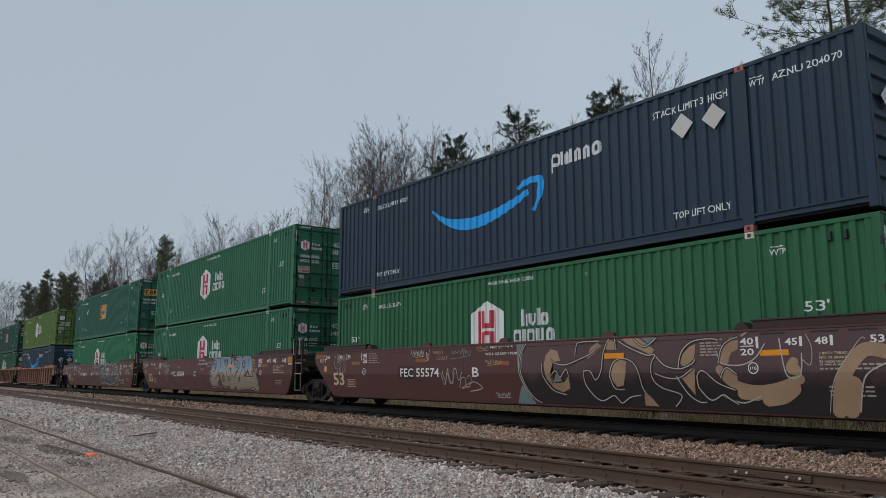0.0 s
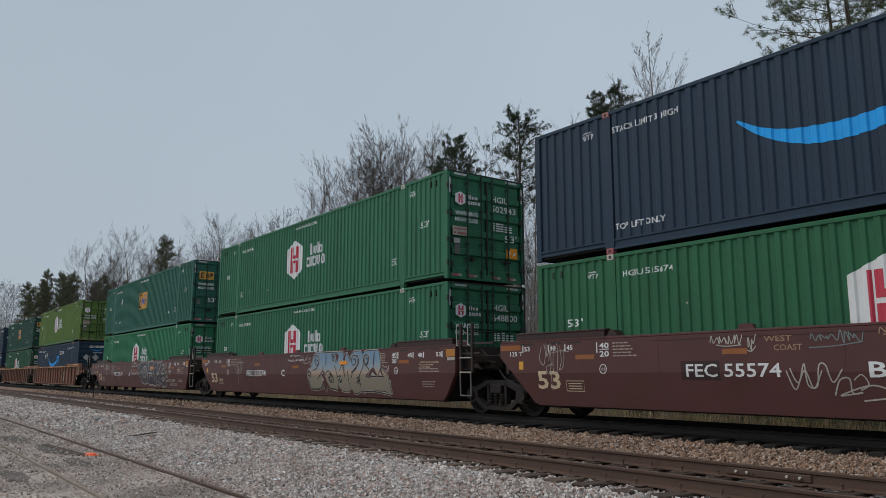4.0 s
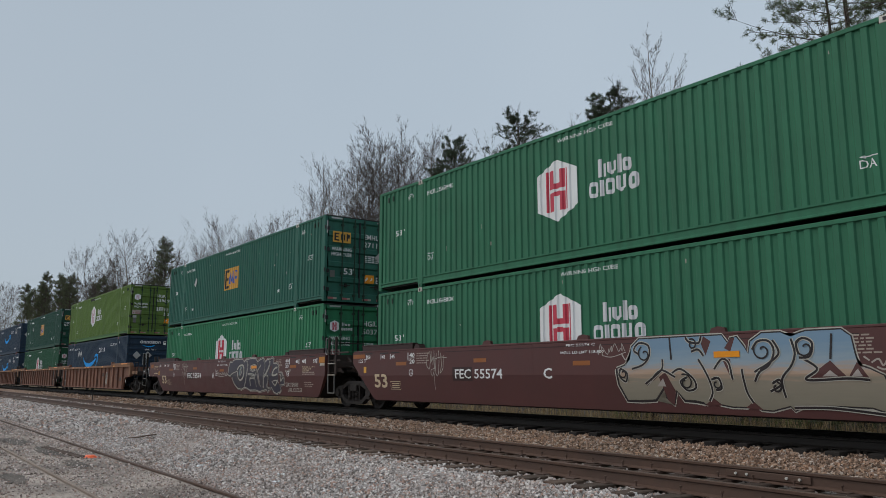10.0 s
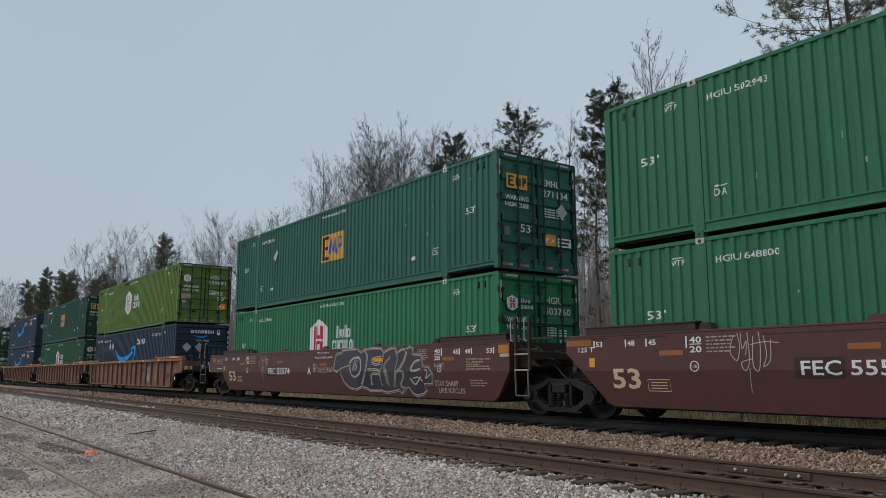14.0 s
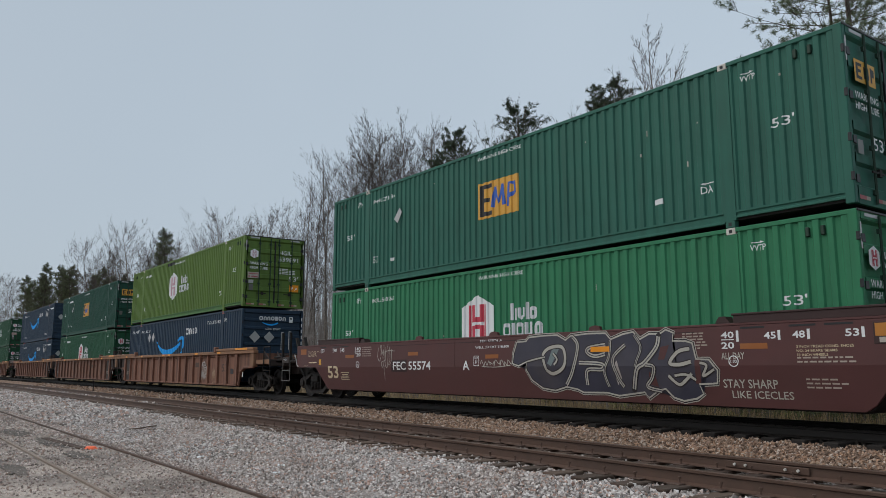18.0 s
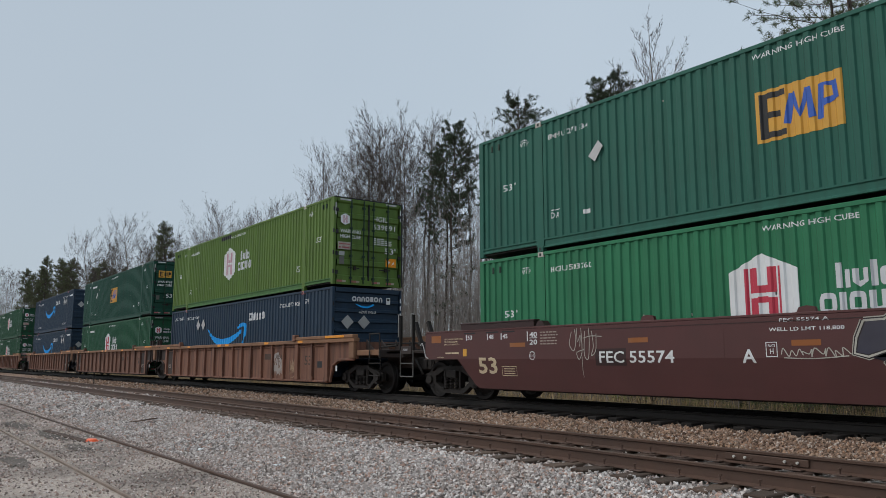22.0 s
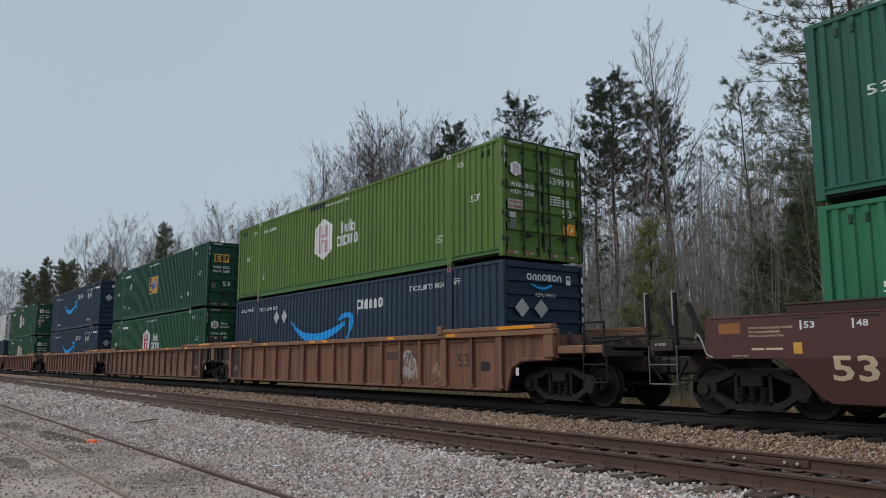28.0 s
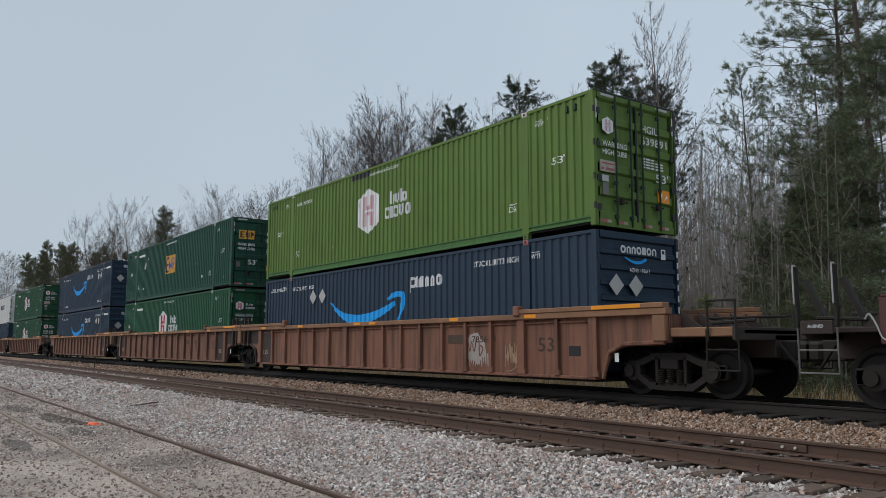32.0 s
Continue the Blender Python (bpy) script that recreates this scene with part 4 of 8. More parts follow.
def end_platform(car, x0, x1, mat, post=True):
    """The deck over an end truck, with its steps, posts and brake gear. x0 is the body's end."""
    s = 1 if x1 > x0 else -1
    a, b = sorted((x0, x1))
    part("end_deck", boxes((a, b, -1.25, 1.25, 1.12, 1.20), (a, b, -0.35, 0.35, 0.72, 1.12), bevel=0.012), mat, car)
    part("end_sill", boxes((*sorted((x1 - s * 0.10, x1)), -1.45, 1.45, 1.02, 1.24), bevel=0.01), mat, car)
    for k in range(5):
        y = -1.1 + 0.5 * k
        part("brace", slab(bmesh.new(), [(x0, 1.2), (x0, 1.55), (x0 + s * 0.5, 1.2)][::s], y, y + 0.03), mat, car)
    xs = x1 - s * 0.28
    for y in (-1.46, 1.46):
        bm = bmesh.new()
        rod(bm, (xs - 0.30, y, 0.52), (xs - 0.30, y, 1.2), 0.015, 6)
        rod(bm, (xs + 0.30, y, 0.52), (xs + 0.30, y, 1.2), 0.015, 6)
        rod(bm, (xs - 0.30, y, 0.52), (xs + 0.30, y, 0.52), 0.015, 6)
        rod(bm, (xs - 0.30, y, 0.86), (xs + 0.30, y, 0.86), 0.015, 6)
        part("step", bm, STEEL if y < 0 and post else IRON, car)
    if post:
        for k in (-0.30, 0.30):
            bm = boxes((xs + k - 0.03, xs + k + 0.03, -1.49, -1.41, 1.2, 2.12), bevel=0.01)
            p = part("hand_post", bm, IRON, car)
            part("hand_rail", rod(rod(bmesh.new(), (xs + k, -1.53, 1.55), (xs + k, -1.53, 2.14), 0.012, 6), (xs + k, -1.53, 2.14), (xs + k, -1.45, 2.14), 0.012, 6),
                 SILVER, p)
            bm = bmesh.new()
            box(bm, xs + k - 0.04, xs + k + 0.04, -0.9, -0.8, 1.15, 2.0, turn=pose(0, 0, 0, 0, -25, 0))
            part("brace", bm, IRON, car)
    bm = bmesh.new()
    rod(bm, (x0 + s * 0.5, -0.9, 1.32), (x1, -0.9, 1.36), 0.03, 6)
    rod(bm, (x0, -0.5, 1.42), (x1, 0.2, 1.45), 0.025, 6)
    rod(bm, (x1 + s * 0.05, -0.3, 0.95), (x1 + s * 0.35, -0.25, 0.55), 0.03, 6)
    part("brake_pipe", bm, IRON, car)


def side_wall(bm, s, upper, lower):
    for poly, f in ((upper, 0), (lower, 1)):
        a = [bm.verts.new((x, s * -face_y(z), z)) for x, z in poly]
        b = [bm.verts.new((x, s * (-face_y(z) - 0.10), z)) for x, z in poly]
        order = range(len(poly))
        bm.faces.new([a[i] for i in order])
        bm.faces.new([b[i] for i in order][::-1])
        for i in order:
            j = (i + 1) % len(poly)
            bm.faces.new((a[j], a[i], b[i], b[j]))
    bmesh.ops.recalc_face_normals(bm, faces=bm.faces)


def smooth_car(letter, label, rear_end, front_end):
    """A maroon well car with smooth sides; rear_end and front_end: 'joint' or 'coupler'."""
    car = tagged(new("well_car"), label, "rail car", "cars of the train")
    tail = -1.95 if rear_end == "coupler" else -1.02
    upper = [(tail, 0.97 if rear_end == "coupler" else 1.30), (tail if rear_end == "coupler" else -0.62, 0.96), (16.73, 0.96), (16.76, 1.60), (tail, 1.60)]
    lower = [(-0.62, 0.96), (-0.02, 0.36), (0.1, 0.30), (16.1, 0.30), (16.26, 0.40), (16.73, 0.96)]
    for s in (-1, 1):
        bm = bmesh.new()
        side_wall(bm, s, upper, lower)
        part("side_wall", bm, BROWN, car)
        y0, y1 = sorted((s * (BODY + 0.03), s * (BODY - 0.16)))
        part("top_chord", boxes((tail + 0.02, 16.72, y0 + 0.035, y1, 1.602, 1.645), bevel=0.008), BROWN, car)
        for a, b in ((-0.48, 2.05), (14.15, 16.62)):
            bm = slab(bmesh.new(), [(a, 1.645), (b, 1.645), (b, 1.76), (a, 1.78)][::-1], s * (BODY - 0.02) if s > 0 else -BODY + 0.005, s * (BODY - 0.14))
            bmesh.ops.recalc_face_normals(bm, faces=bm.faces)
            box(bm, a - 0.03, b + 0.03, y0 + 0.02, y1, 1.765, 1.80, bevel=0.008)
            part("end_guide", bm, DARK_BROWN, car, "dark container guide along the top")
            for q in (0.12, 0.95, 1.5) if s < 0 else ():
                part("slot", boxes((a + q, a + q + 0.42, -BODY - 0.004, -BODY + 0.02, 1.545, 1.575)), BLACK, car, "dark slot under the guide")
        for a in (2.25, 13.95):
            bm = slab(bmesh.new(), [(a - 0.15, 1.65), (a - 0.07, 1.76), (a + 0.04, 1.76), (a + 0.13, 1.65)][::-1], s * (BODY - 0.12) if s > 0 else -BODY + 0.01, s * (BODY - 0.2))
            bmesh.ops.recalc_face_normals(bm, faces=bm.faces)
            part("guide_plate", bm, DARK_BROWN, car)
        for a in (5.04, 8.03, 11.09):
            bm = slab(bmesh.new(), [(a - 0.16, 1.645), (a - 0.12, 1.72), (a, 1.745), (a + 0.13, 1.72), (a + 0.15, 1.645)], *sorted((s * (BODY - 0.03), s * (BODY - 0.10))))
            bmesh.ops.recalc_face_normals(bm, faces=bm.faces)
            part("guide_pad", bm, BROWN, car)
        part("bottom_sill", boxes((0.1, 16.1, *sorted((s * 1.30, s * 1.18)), 0.27, 0.31), bevel=0.008), IRON, car)
    part("floor", boxes((0.1, 16.05, -1.18, 1.18, 0.27, 0.32)), IRON, car)
    for e in (1, -1):
        xa, xb = (16.15, 16.72) if e > 0 else (-0.03, -0.6)
        part("end_slope", slab(bmesh.new(), [(xa, 0.32), (xa + 0.05 * e, 0.32), (xb, 0.96), (xb - 0.05 * e, 0.96)][::e], -1.36, 1.36), IRON, car)
    for x in (-0.98, 16.62):
        part("bulkhead", boxes((x, x + 0.1, -1.36, 1.36, 0.95, 1.60)), GRIME, car)
    # decks over the trucks
    for x in (-1.0, 16.12):
        part("end_deck", boxes((x, x + 0.62, -1.34, 1.34, 1.0, 1.06)), IRON, car)
    if rear_end == "joint":
        part("joint_arm", boxes((-1.75, -0.9, -0.3, 0.3, 0.72, 1.05), bevel=0.02), IRON, car)
        truck(car, -1.65)
    else:
        end_platform(car, -1.9, -3.15, GRIME)
        part("bulkhead", boxes((-1.93, -1.85, -1.36, 1.36, 0.97, 1.60)), GRIME, car)
        pipe = curve_through([(-2.14, 1.30), (-2.08, 1.37), (-1.99, 1.22), (-1.92, 1.04), (-1.80, 0.98)], 4)
        bm = bmesh.new()
        for a, b in zip(pipe, pipe[1:]):
            rod(bm, (a[0], -1.52, a[1]), (b[0], -1.52, b[1]), 0.013, 6)
        part("uncoupling_lever", bm, SILVER, car, "bent pale uncoupling lever")
        part("end_plate", boxes((-3.12, -2.62, -BODY + 0.01, -BODY + 0.04, 1.10, 1.30), bevel=0.008), GRIME, car, "dark plate between the posts")
        on_car(car, "lettering", lettering("A-END", -3.0, 1.19, 0.24, 0.05), DULL_WHITE, y=-BODY + 0.006)
        truck(car, -1.38)
        coupler(car, -3.1, -3.5)
    if front_end == "joint":
        part("joint_arm", boxes((16.7, 17.75, -0.3, 0.3, 0.72, 1.05), bevel=0.02), IRON, car)
    else:
        end_platform(car, 16.75, 18.9, GRIME)
        truck(car, 17.68)
        coupler(car, 18.8, 19.5)
    end_ladder(car, 17.06)
    on_car(car, "dark_patch", bars([(3.78, 0.83, 0.76, 0.32)]), DARK_BROWN, "darker repainted patch", lift=0.0025)
    # dark strip standing for the shadow line of the fold near the top
    part("fold_shadow_line", boxes((3.2, 13.4, -BODY - 0.004, -BODY + 0.02, 1.515, 1.53)), DARK_BROWN, car)
    part("end_rail", rod(rod(bmesh.new(), (17.02, -1.42, 1.95), (17.02, -0.3, 1.95), 0.018, 6), (17.02, -0.3, 1.0), (17.02, -0.3, 1.95), 0.018, 6), IRON, car)
    part("end_walk", boxes((16.75, 17.25, -1.35, 1.35, 1.04, 1.08)), IRON, car)
    # brake gear and brackets at the end over the truck
    for y in (-1.2, -0.7, 0.7, 1.2):
        part("bracket", slab(bmesh.new(), [(16.72, 1.05), (17.35, 1.05), (17.2, 1.22), (16.72, 1.55)][::-1], y, y + 0.04), GRIME, car)
    part("brake_cylinder", rod(rod(bmesh.new(), (16.9, -0.95, 1.24), (17.3, -0.95, 1.24), 0.12, 12), (17.3, -0.95, 1.24), (17.6, -0.95, 1.20), 0.025, 8), IRON, car)
    part("valve_box", boxes((17.05, 17.28, -0.45, -0.15, 1.08, 1.42), bevel=0.02), IRON, car)
    part("brake_plate", boxes((17.0, 17.1, 0.1, 0.5, 1.08, 1.5), bevel=0.02), IRON, car)
    part("end_beam", boxes((17.2, 17.32, -1.40, 1.40, 1.20, 1.38), bevel=0.015), GRIME, car)
    hose = curve_through([(17.3, 1.05), (17.5, 0.86), (17.66, 0.80), (17.8, 0.92)], 4)
    bm = bmesh.new()
    for a, b in zip(hose, hose[1:]):
        rod(bm, (a[0], -0.62, a[1]), (b[0], -0.62, b[1]), 0.026, 6)
    part("brake_hose", bm, BLACK, car)
    # lettering
    on_car(car, "lettering", lettering("53", 0.16, 0.63, 0.66, 0.37, 0.022), CREAM)
    on_car(car, "lettering", lettering("FEC", 3.88, 0.88, 0.61, 0.22, 0.013), WHITE)
    on_car(car, "lettering", lettering("55574", 4.62, 0.88, 1.0, 0.22, 0.013), WHITE)
    on_car(car, "lettering", lettering(letter, 6.93, 0.88, 0.25, 0.22, 0.02), WHITE)
    on_car(car, "lettering", lettering("FEC 55574 " + letter, 7.60, 1.51, 0.78, 0.055), WHITE)
    on_car(car, "lettering", lettering("WELL LD LMT 118,800", 7.42, 1.36, 1.18, 0.065), WHITE)
    for x, body in ((-0.28, "53"), (0.50, "48"), (0.98, "45")):
        on_car(car, "lettering", lettering(body, x + 0.06, 1.41, 0.17, 0.10, 0.02), WHITE)
        on_car(car, "tick", bars([(x, 1.39, 0.03, 0.14)]), WHITE)
    on_car(car, "lettering", lettering("40", 1.92, 1.42, 0.24, 0.11, 0.02), WHITE)
    on_car(car, "lettering", lettering("20", 1.92, 1.26, 0.24, 0.11, 0.02), WHITE)
    on_car(car, "tick", bars([(1.84, 1.34, 0.03, 0.20)]), WHITE)
    on_car(car, "lettering_bar", bars([(1.92, 1.395, 0.24, 0.015)]), WHITE)
    for x, body in ((15.95, "53"), (15.15, "48"), (14.68, "45")):
        on_car(car, "lettering", lettering(body, x, 1.37, 0.20, 0.11, 0.02), WHITE)
        on_car(car, "tick", bars([(x + 0.23, 1.35, 0.045, 0.15)]), WHITE)
    on_car(car, "lettering", lettering("40", 13.91, 1.40, 0.24, 0.11, 0.02), WHITE)
    on_car(car, "lettering", lettering("20", 13.91, 1.23, 0.24, 0.11, 0.02), WHITE)
    on_car(car, "tick", bars([(14.19, 1.34, 0.045, 0.18)]), WHITE)
    on_car(car, "lettering_bar", bars([(13.91, 1.37, 0.24, 0.015)]), WHITE)
    if rear_end == "coupler":
        for k, body in enumerate(("3 INCH TREAD COND. SHOES", "NO. 24 BRAKE BEAMS", "SPRG 6 OC D-5 4 IC D-5")):
            on_car(car, "lettering", lettering(body, -1.14, 1.42 - 0.062 * k, (0.74, 0.53, 0.60)[k], 0.036), CREAM)
        on_car(car, "small_print", bars([(-1.1, 1.09, 0.22, 0.034), (-0.85, 1.09, 0.28, 0.034)]), CREAM)
        on_car(car, "lettering", lettering("JACK HERE", -1.44, 0.985, 0.28, 0.034), CREAM)
        on_car(car, "end_panel", bars([(-1.68, 1.36, 0.40, 0.17)]), RUST_ORANGE, "faded orange end panel")
    else:
        on_car(car, "lettering", lettering("125 T", -0.68, 1.315, 0.40, 0.095), WHITE)
        on_car(car, "end_panel", bars([(-1.0, 1.44, 0.66, 0.11)]), RUST_ORANGE, "faded orange end panel")
    rnd = random.Random(ord(letter))
    for x, z, n, w in ((2.25, 1.26, 5, 0.5), (13.15, 1.24, 6, 0.45), (15.2, 1.0, 2, 0.95), (15.3, 0.62, 3, 0.6)):
        for k in range(n):
            words, a = [], 0.0
            while a < w * rnd.uniform(0.75, 1.0):
                b = rnd.uniform(0.04, 0.13)
                words.append((x + a, z + (0.05 if n > 5 else 0.06) * k, b, 0.024))
                a += b + 0.025
            tagged(on_car(car, "small_print", bars(words), FADED), kind="stuff")
    for k, (body, w) in enumerate((("3 INCH TREAD COND. SHOES", 0.86), ("NO. 24 BRAKE BEAMS", 0.62), ("33 INCH WHEELS", 0.48))):
        on_car(car, "lettering", lettering(body, 15.2, 1.22 - 0.062 * k, w, 0.038), CREAM)
    on_car(car, "data_box", stroke([(0.98, 0.60), (1.46, 0.60), (1.46, 0.80), (0.98, 0.80), (0.98, 0.60)], 0.014, smooth=False), CREAM)
    for k in range(3):
        on_car(car, "small_print", bars([(1.04, 0.64 + 0.05 * k, 0.36, 0.018)]), CREAM)
    for x, z, w in ((1.28, 1.22, 0.5), (4.60, 1.25, 0.46), (7.78, 1.14, 0.46), (14.25, 1.22, 0.48)):
        on_car(car, "reflector", bars([(x, z, w, 0.09)]), ORANGE if letter == "B" and x > 14 else RUST_ORANGE, "orange reflector")
    part("panel_frame", boxes((16.34, 16.75, -BODY - 0.006, -BODY + 0.01, 1.25, 1.56), bevel=0.004), DARK_BROWN, car)
    part("end_panel", boxes((16.37, 16.73, -BODY - 0.011, -BODY - 0.004, 1.36, 1.54)), PALE_ORANGE, car, "faded orange end panel")
    part("end_panel", boxes((16.42, 16.73, -BODY - 0.011, -BODY - 0.004, 1.27, 1.345)), FADED_WHITE, car, "dirty white reflective panel")
    on_car(car, "reflector", bars([(11.02, 1.23, 0.48, 0.10)]), ORANGE, "bright orange reflector", lift=0.016)
    on_car(car, "sticker", bars([(-0.40, 1.03, 0.14, 0.17)]), AMBER, "small yellow sticker")
    for x in (2.0, 14.12):
        ring = [(x + 0.085 * math.cos(a), 1.03 + 0.085 * math.sin(a)) for a in np.linspace(0, 2 * math.pi, 17)]
        on_car(car, "ring_mark", stroke(ring, 0.016, smooth=False), WHITE)
        on_car(car, "lettering", lettering("110", x - 0.055, 1.0, 0.11, 0.055), WHITE)
    for x in (3.3, 6.6, 9.9, 12.9):
        part("weld_seam", boxes((x - 0.012, x + 0.012, -BODY - 0.003, -BODY + 0.02, 0.97, 1.58)), BROWN, car)
    return car


def ribbed_car(label, rear_end, front_end, paint=None):
    """A weathered brown well car with upright ribs."""
    paint = paint or TAN
    car = tagged(new("well_car"), label, "rail car", "cars of the train")
    for s in (-1, 1):
        yo, yi = s * (BODY - 0.10), s * (BODY - 0.16)
        poly = [(-1.75, 0.98), (-0.85, 0.95), (-0.45, 0.82), (-0.15, 0.36), (-0.1, 0.31), (16.25, 0.31), (16.32, 0.36), (16.62, 0.82), (17.0, 0.95), (17.92, 0.98), (17.92, 1.48), (-1.75, 1.48)]
        bm = slab(bmesh.new(), poly[::-1] if s > 0 else poly, yo, yi)
        bmesh.ops.recalc_face_normals(bm, faces=bm.faces)
        part("side_wall", bm, paint, car)
        part("top_chord", boxes((-1.8, 17.95, *sorted((s * (BODY + 0.02), s * (BODY - 0.17))), 1.48, 1.60), bevel=0.012), TAN_SILL, car)
        part("pipe", rod(bmesh.new(), (0.3, s * (BODY - 0.08), 1.40), (16.0, s * (BODY - 0.08), 1.40), 0.022, 6), paint, car)
        part("bottom_sill", boxes((0.0, 16.2, *sorted((s * (BODY - 0.04), s * (BODY - 0.2))), 0.27, 0.33), bevel=0.01), paint, car)
        x = 0.02
        ribs = [0.0, 1.06, 2.1, 3.15, 4.2, 5.25, 6.3, 7.35, 8.4, 9.3, 10.2, 11.17, 12.1, 13.04, 14.07, 15.16, 16.16]
        for i, x in enumerate(ribs):
            w = 0.11 if i in (0, 6, 14, 16) else 0.045
            poly = [(x - w - 0.03, 0.33), (x + w + 0.03, 0.33), (x + w + 0.03, 0.39), (x + w, 0.46), (x + w, 1.48), (x - w, 1.48), (x - w, 0.46), (x - w - 0.03, 0.39)]
            part("rib", slab(bmesh.new(), poly if s < 0 else poly[::-1], s * (BODY - 0.015), s * (BODY - 0.10)), paint, car)
        for a, b in ((14.05, 17.9), (-1.7, 2.1)):
            part("end_guide", boxes((a, b, *sorted((s * (BODY + 0.035), s * (BODY - 0.15))), 1.604, 1.70), bevel=0.012), TAN_SILL, car)
        for a in (14.0, 2.12):
            part("guide_plate", boxes((a - 0.1, a + 0.1, *sorted((s * (BODY + 0.06), s * (BODY - 0.1))), 1.56, 1.78), bevel=0.02), paint, car)
        for a in (17.0, -0.95):
            # rounded arch over the truck
            bm = bmesh.new()
            pts = [(0.62, 0.30), (0.46, 0.80), (0.10, 0.955), (-0.85, 0.985)] if a > 10 else [(-0.62, 0.30), (-0.46, 0.80), (-0.10, 0.955), (0.85, 0.985)]
            for (p, q), (u, v) in zip(pts, pts[1:]):
                rod(bm, (a - p, s * (BODY - 0.07), q), (a - u, s * (BODY - 0.07), v), 0.045, 6)
            # arches away from a front coupler are dark, the shade there put into colour
            part("wheel_arch", bm, paint if front_end == "coupler" and a > 10 else GRIME, car)
    part("floor", boxes((0.1, 16.05, -1.3, 1.3, 0.22, 0.30)), IRON, car)
    # blackened panels beside the joints
    for kind, a, b in ((rear_end, 0.12, 1.0), (rear_end, -1.7, -0.12), (front_end, 15.22, 16.04), (front_end, 16.3, 17.9)):
        if kind == "joint":
            z = 1.0 if a < 0 or b > 17 else 0.34
            part("blackened_panel", boxes((a, b, -BODY + 0.092, -BODY + 0.105, z, 1.47)), GRIME, car, "sooty dark panel")
            if z < 0.5:
                on_car(car, "lettering", lettering("125", a + 0.12, 0.62, 0.36, 0.16), FADED, y=-BODY + 0.088)
    for kind, x in ((rear_end, -1.2), (front_end, 17.3)):
        if kind == "joint":
            bm = boxes((x - 0.22, x - 0.14, -BODY - 0.02, -BODY + 0.08, 0.9, 1.95), (x + 0.14, x + 0.22, -BODY - 0.02, -BODY + 0.08, 0.9, 1.95), (x - 0.14, x + 0.14, -BODY, -BODY + 0.06, 1.62, 1.72), bevel=0.01)
            part("end_post", bm, GRIME, car)
    for x in (-1.8, 16.16):
        part("end_deck", boxes((x, x + 1.79, -1.34, 1.34, 1.0, 1.06)), IRON, car)
    for x in (-1.78, 17.83):
        part("bulkhead", boxes((x, x + 0.1, -1.36, 1.36, 1.0, 1.48)), paint, car)
    part("side_bracket", boxes((17.62, 17.92, -BODY - 0.01, -BODY + 0.1, 1.0, 1.48), bevel=0.02), TAN_SILL, car)
    for x in (0.25, 3.2, 6.9, 7.75, 11.55, 14.25):
        on_car(car, "reflector", bars([(x, 1.51, 0.36, 0.075)]), ORANGE, "orange reflector on the sill", y=-BODY - 0.022)
    on_car(car, "reflector", bars([(16.2, 1.62, 1.2, 0.07)]), ORANGE, "long orange reflector", y=-BODY - 0.037)
    on_car(car, "lettering", lettering("53", 14.55, 0.80, 0.48, 0.30), FADED_BLACK, y=-BODY + 0.098)
    on_car(car, "data_plate", bars([(15.45, 0.72, 0.32, 0.2)]), BLACK, y=-BODY + 0.098)
    if front_end == "coupler" and rear_end == "joint":
        rnd = random.Random(12)
        blot = [(12.28 + 0.42 * math.cos(k * 0.42) * rnd.uniform(0.75, 1.1) + 0.12, 0.86 + 0.36 * math.sin(k * 0.42) * rnd.uniform(0.75, 1.15)) for k in range(15)]
        on_car(car, "paint_patch", shape(blot), SPRAY_WHITE, "white rubbed paint patch", y=-BODY + 0.0985)
        for k in range(12):
            x = 12.05 + 0.075 * k
            on_car(car, "paint_drip", stroke([(x, 0.75), (x + 0.01, 0.52 - 0.04 * (k % 3))], 0.04, (1, 0.3)), SPRAY_WHITE, y=-BODY + 0.0965)
        for k, q in enumerate(([(12.12, 1.1), (12.22, 0.8), (12.28, 1.02), (12.38, 0.8), (12.46, 1.1)], [(12.56, 1.06), (12.58, 0.7), (12.7, 0.86), (12.6, 0.94)])):
            on_car(car, "graffiti_stroke", stroke(q, 0.035), TAN, "brown scrawl in the white patch", y=-BODY + 0.094 - 0.001 * k)
        scribble(car, SPRAY_TAN, 13.5, 0.45, 0.42, 0.55, 8, 26, 0.016, y=-BODY + 0.09)
    on_car(car, "data_plate", bars([(16.65, 0.62, 0.1, 0.17)]), WHITE, y=-BODY + 0.098)
    on_car(car, "lettering", lettering("785630", 12.3, 1.0, 0.85, 0.15), FADED_BLACK, y=-BODY + 0.095)
    on_car(car, "number_panel", bars([(11.35, 0.98, 0.6, 0.2)]), FADED_BLACK, y=-BODY + 0.098)
    on_car(car, "lettering", lettering("40", 13.85, 1.12, 0.16, 0.1), FADED_BLACK, y=-BODY + 0.098)
    if rear_end == "joint":
        part("joint_arm", boxes((-2.0, -1.7, -0.3, 0.3, 0.72, 1.05), bevel=0.02), IRON, car)
        truck(car, -1.77)
        ladder(car, -1.95, -1.40, 0.5, 2.0, 0.36)
    else:
        end_platform(car, -1.8, -3.1, IRON, post=False)
        truck(car, -1.52)
        coupler(car, -3.0, -3.6)
    if front_end == "coupler":
        end_platform(car, 17.95, 19.3, GRIME, post=False)
        bm = bmesh.new()
        for k in (18.75, 19.28):
            rod(bm, (k, -1.46, 1.0), (k, -1.46, 1.68), 0.02, 6)
        rod(bm, (18.75, -1.46, 1.68), (19.28, -1.46, 1.68), 0.02, 6)
        part("hand_rail", bm, IRON, car)
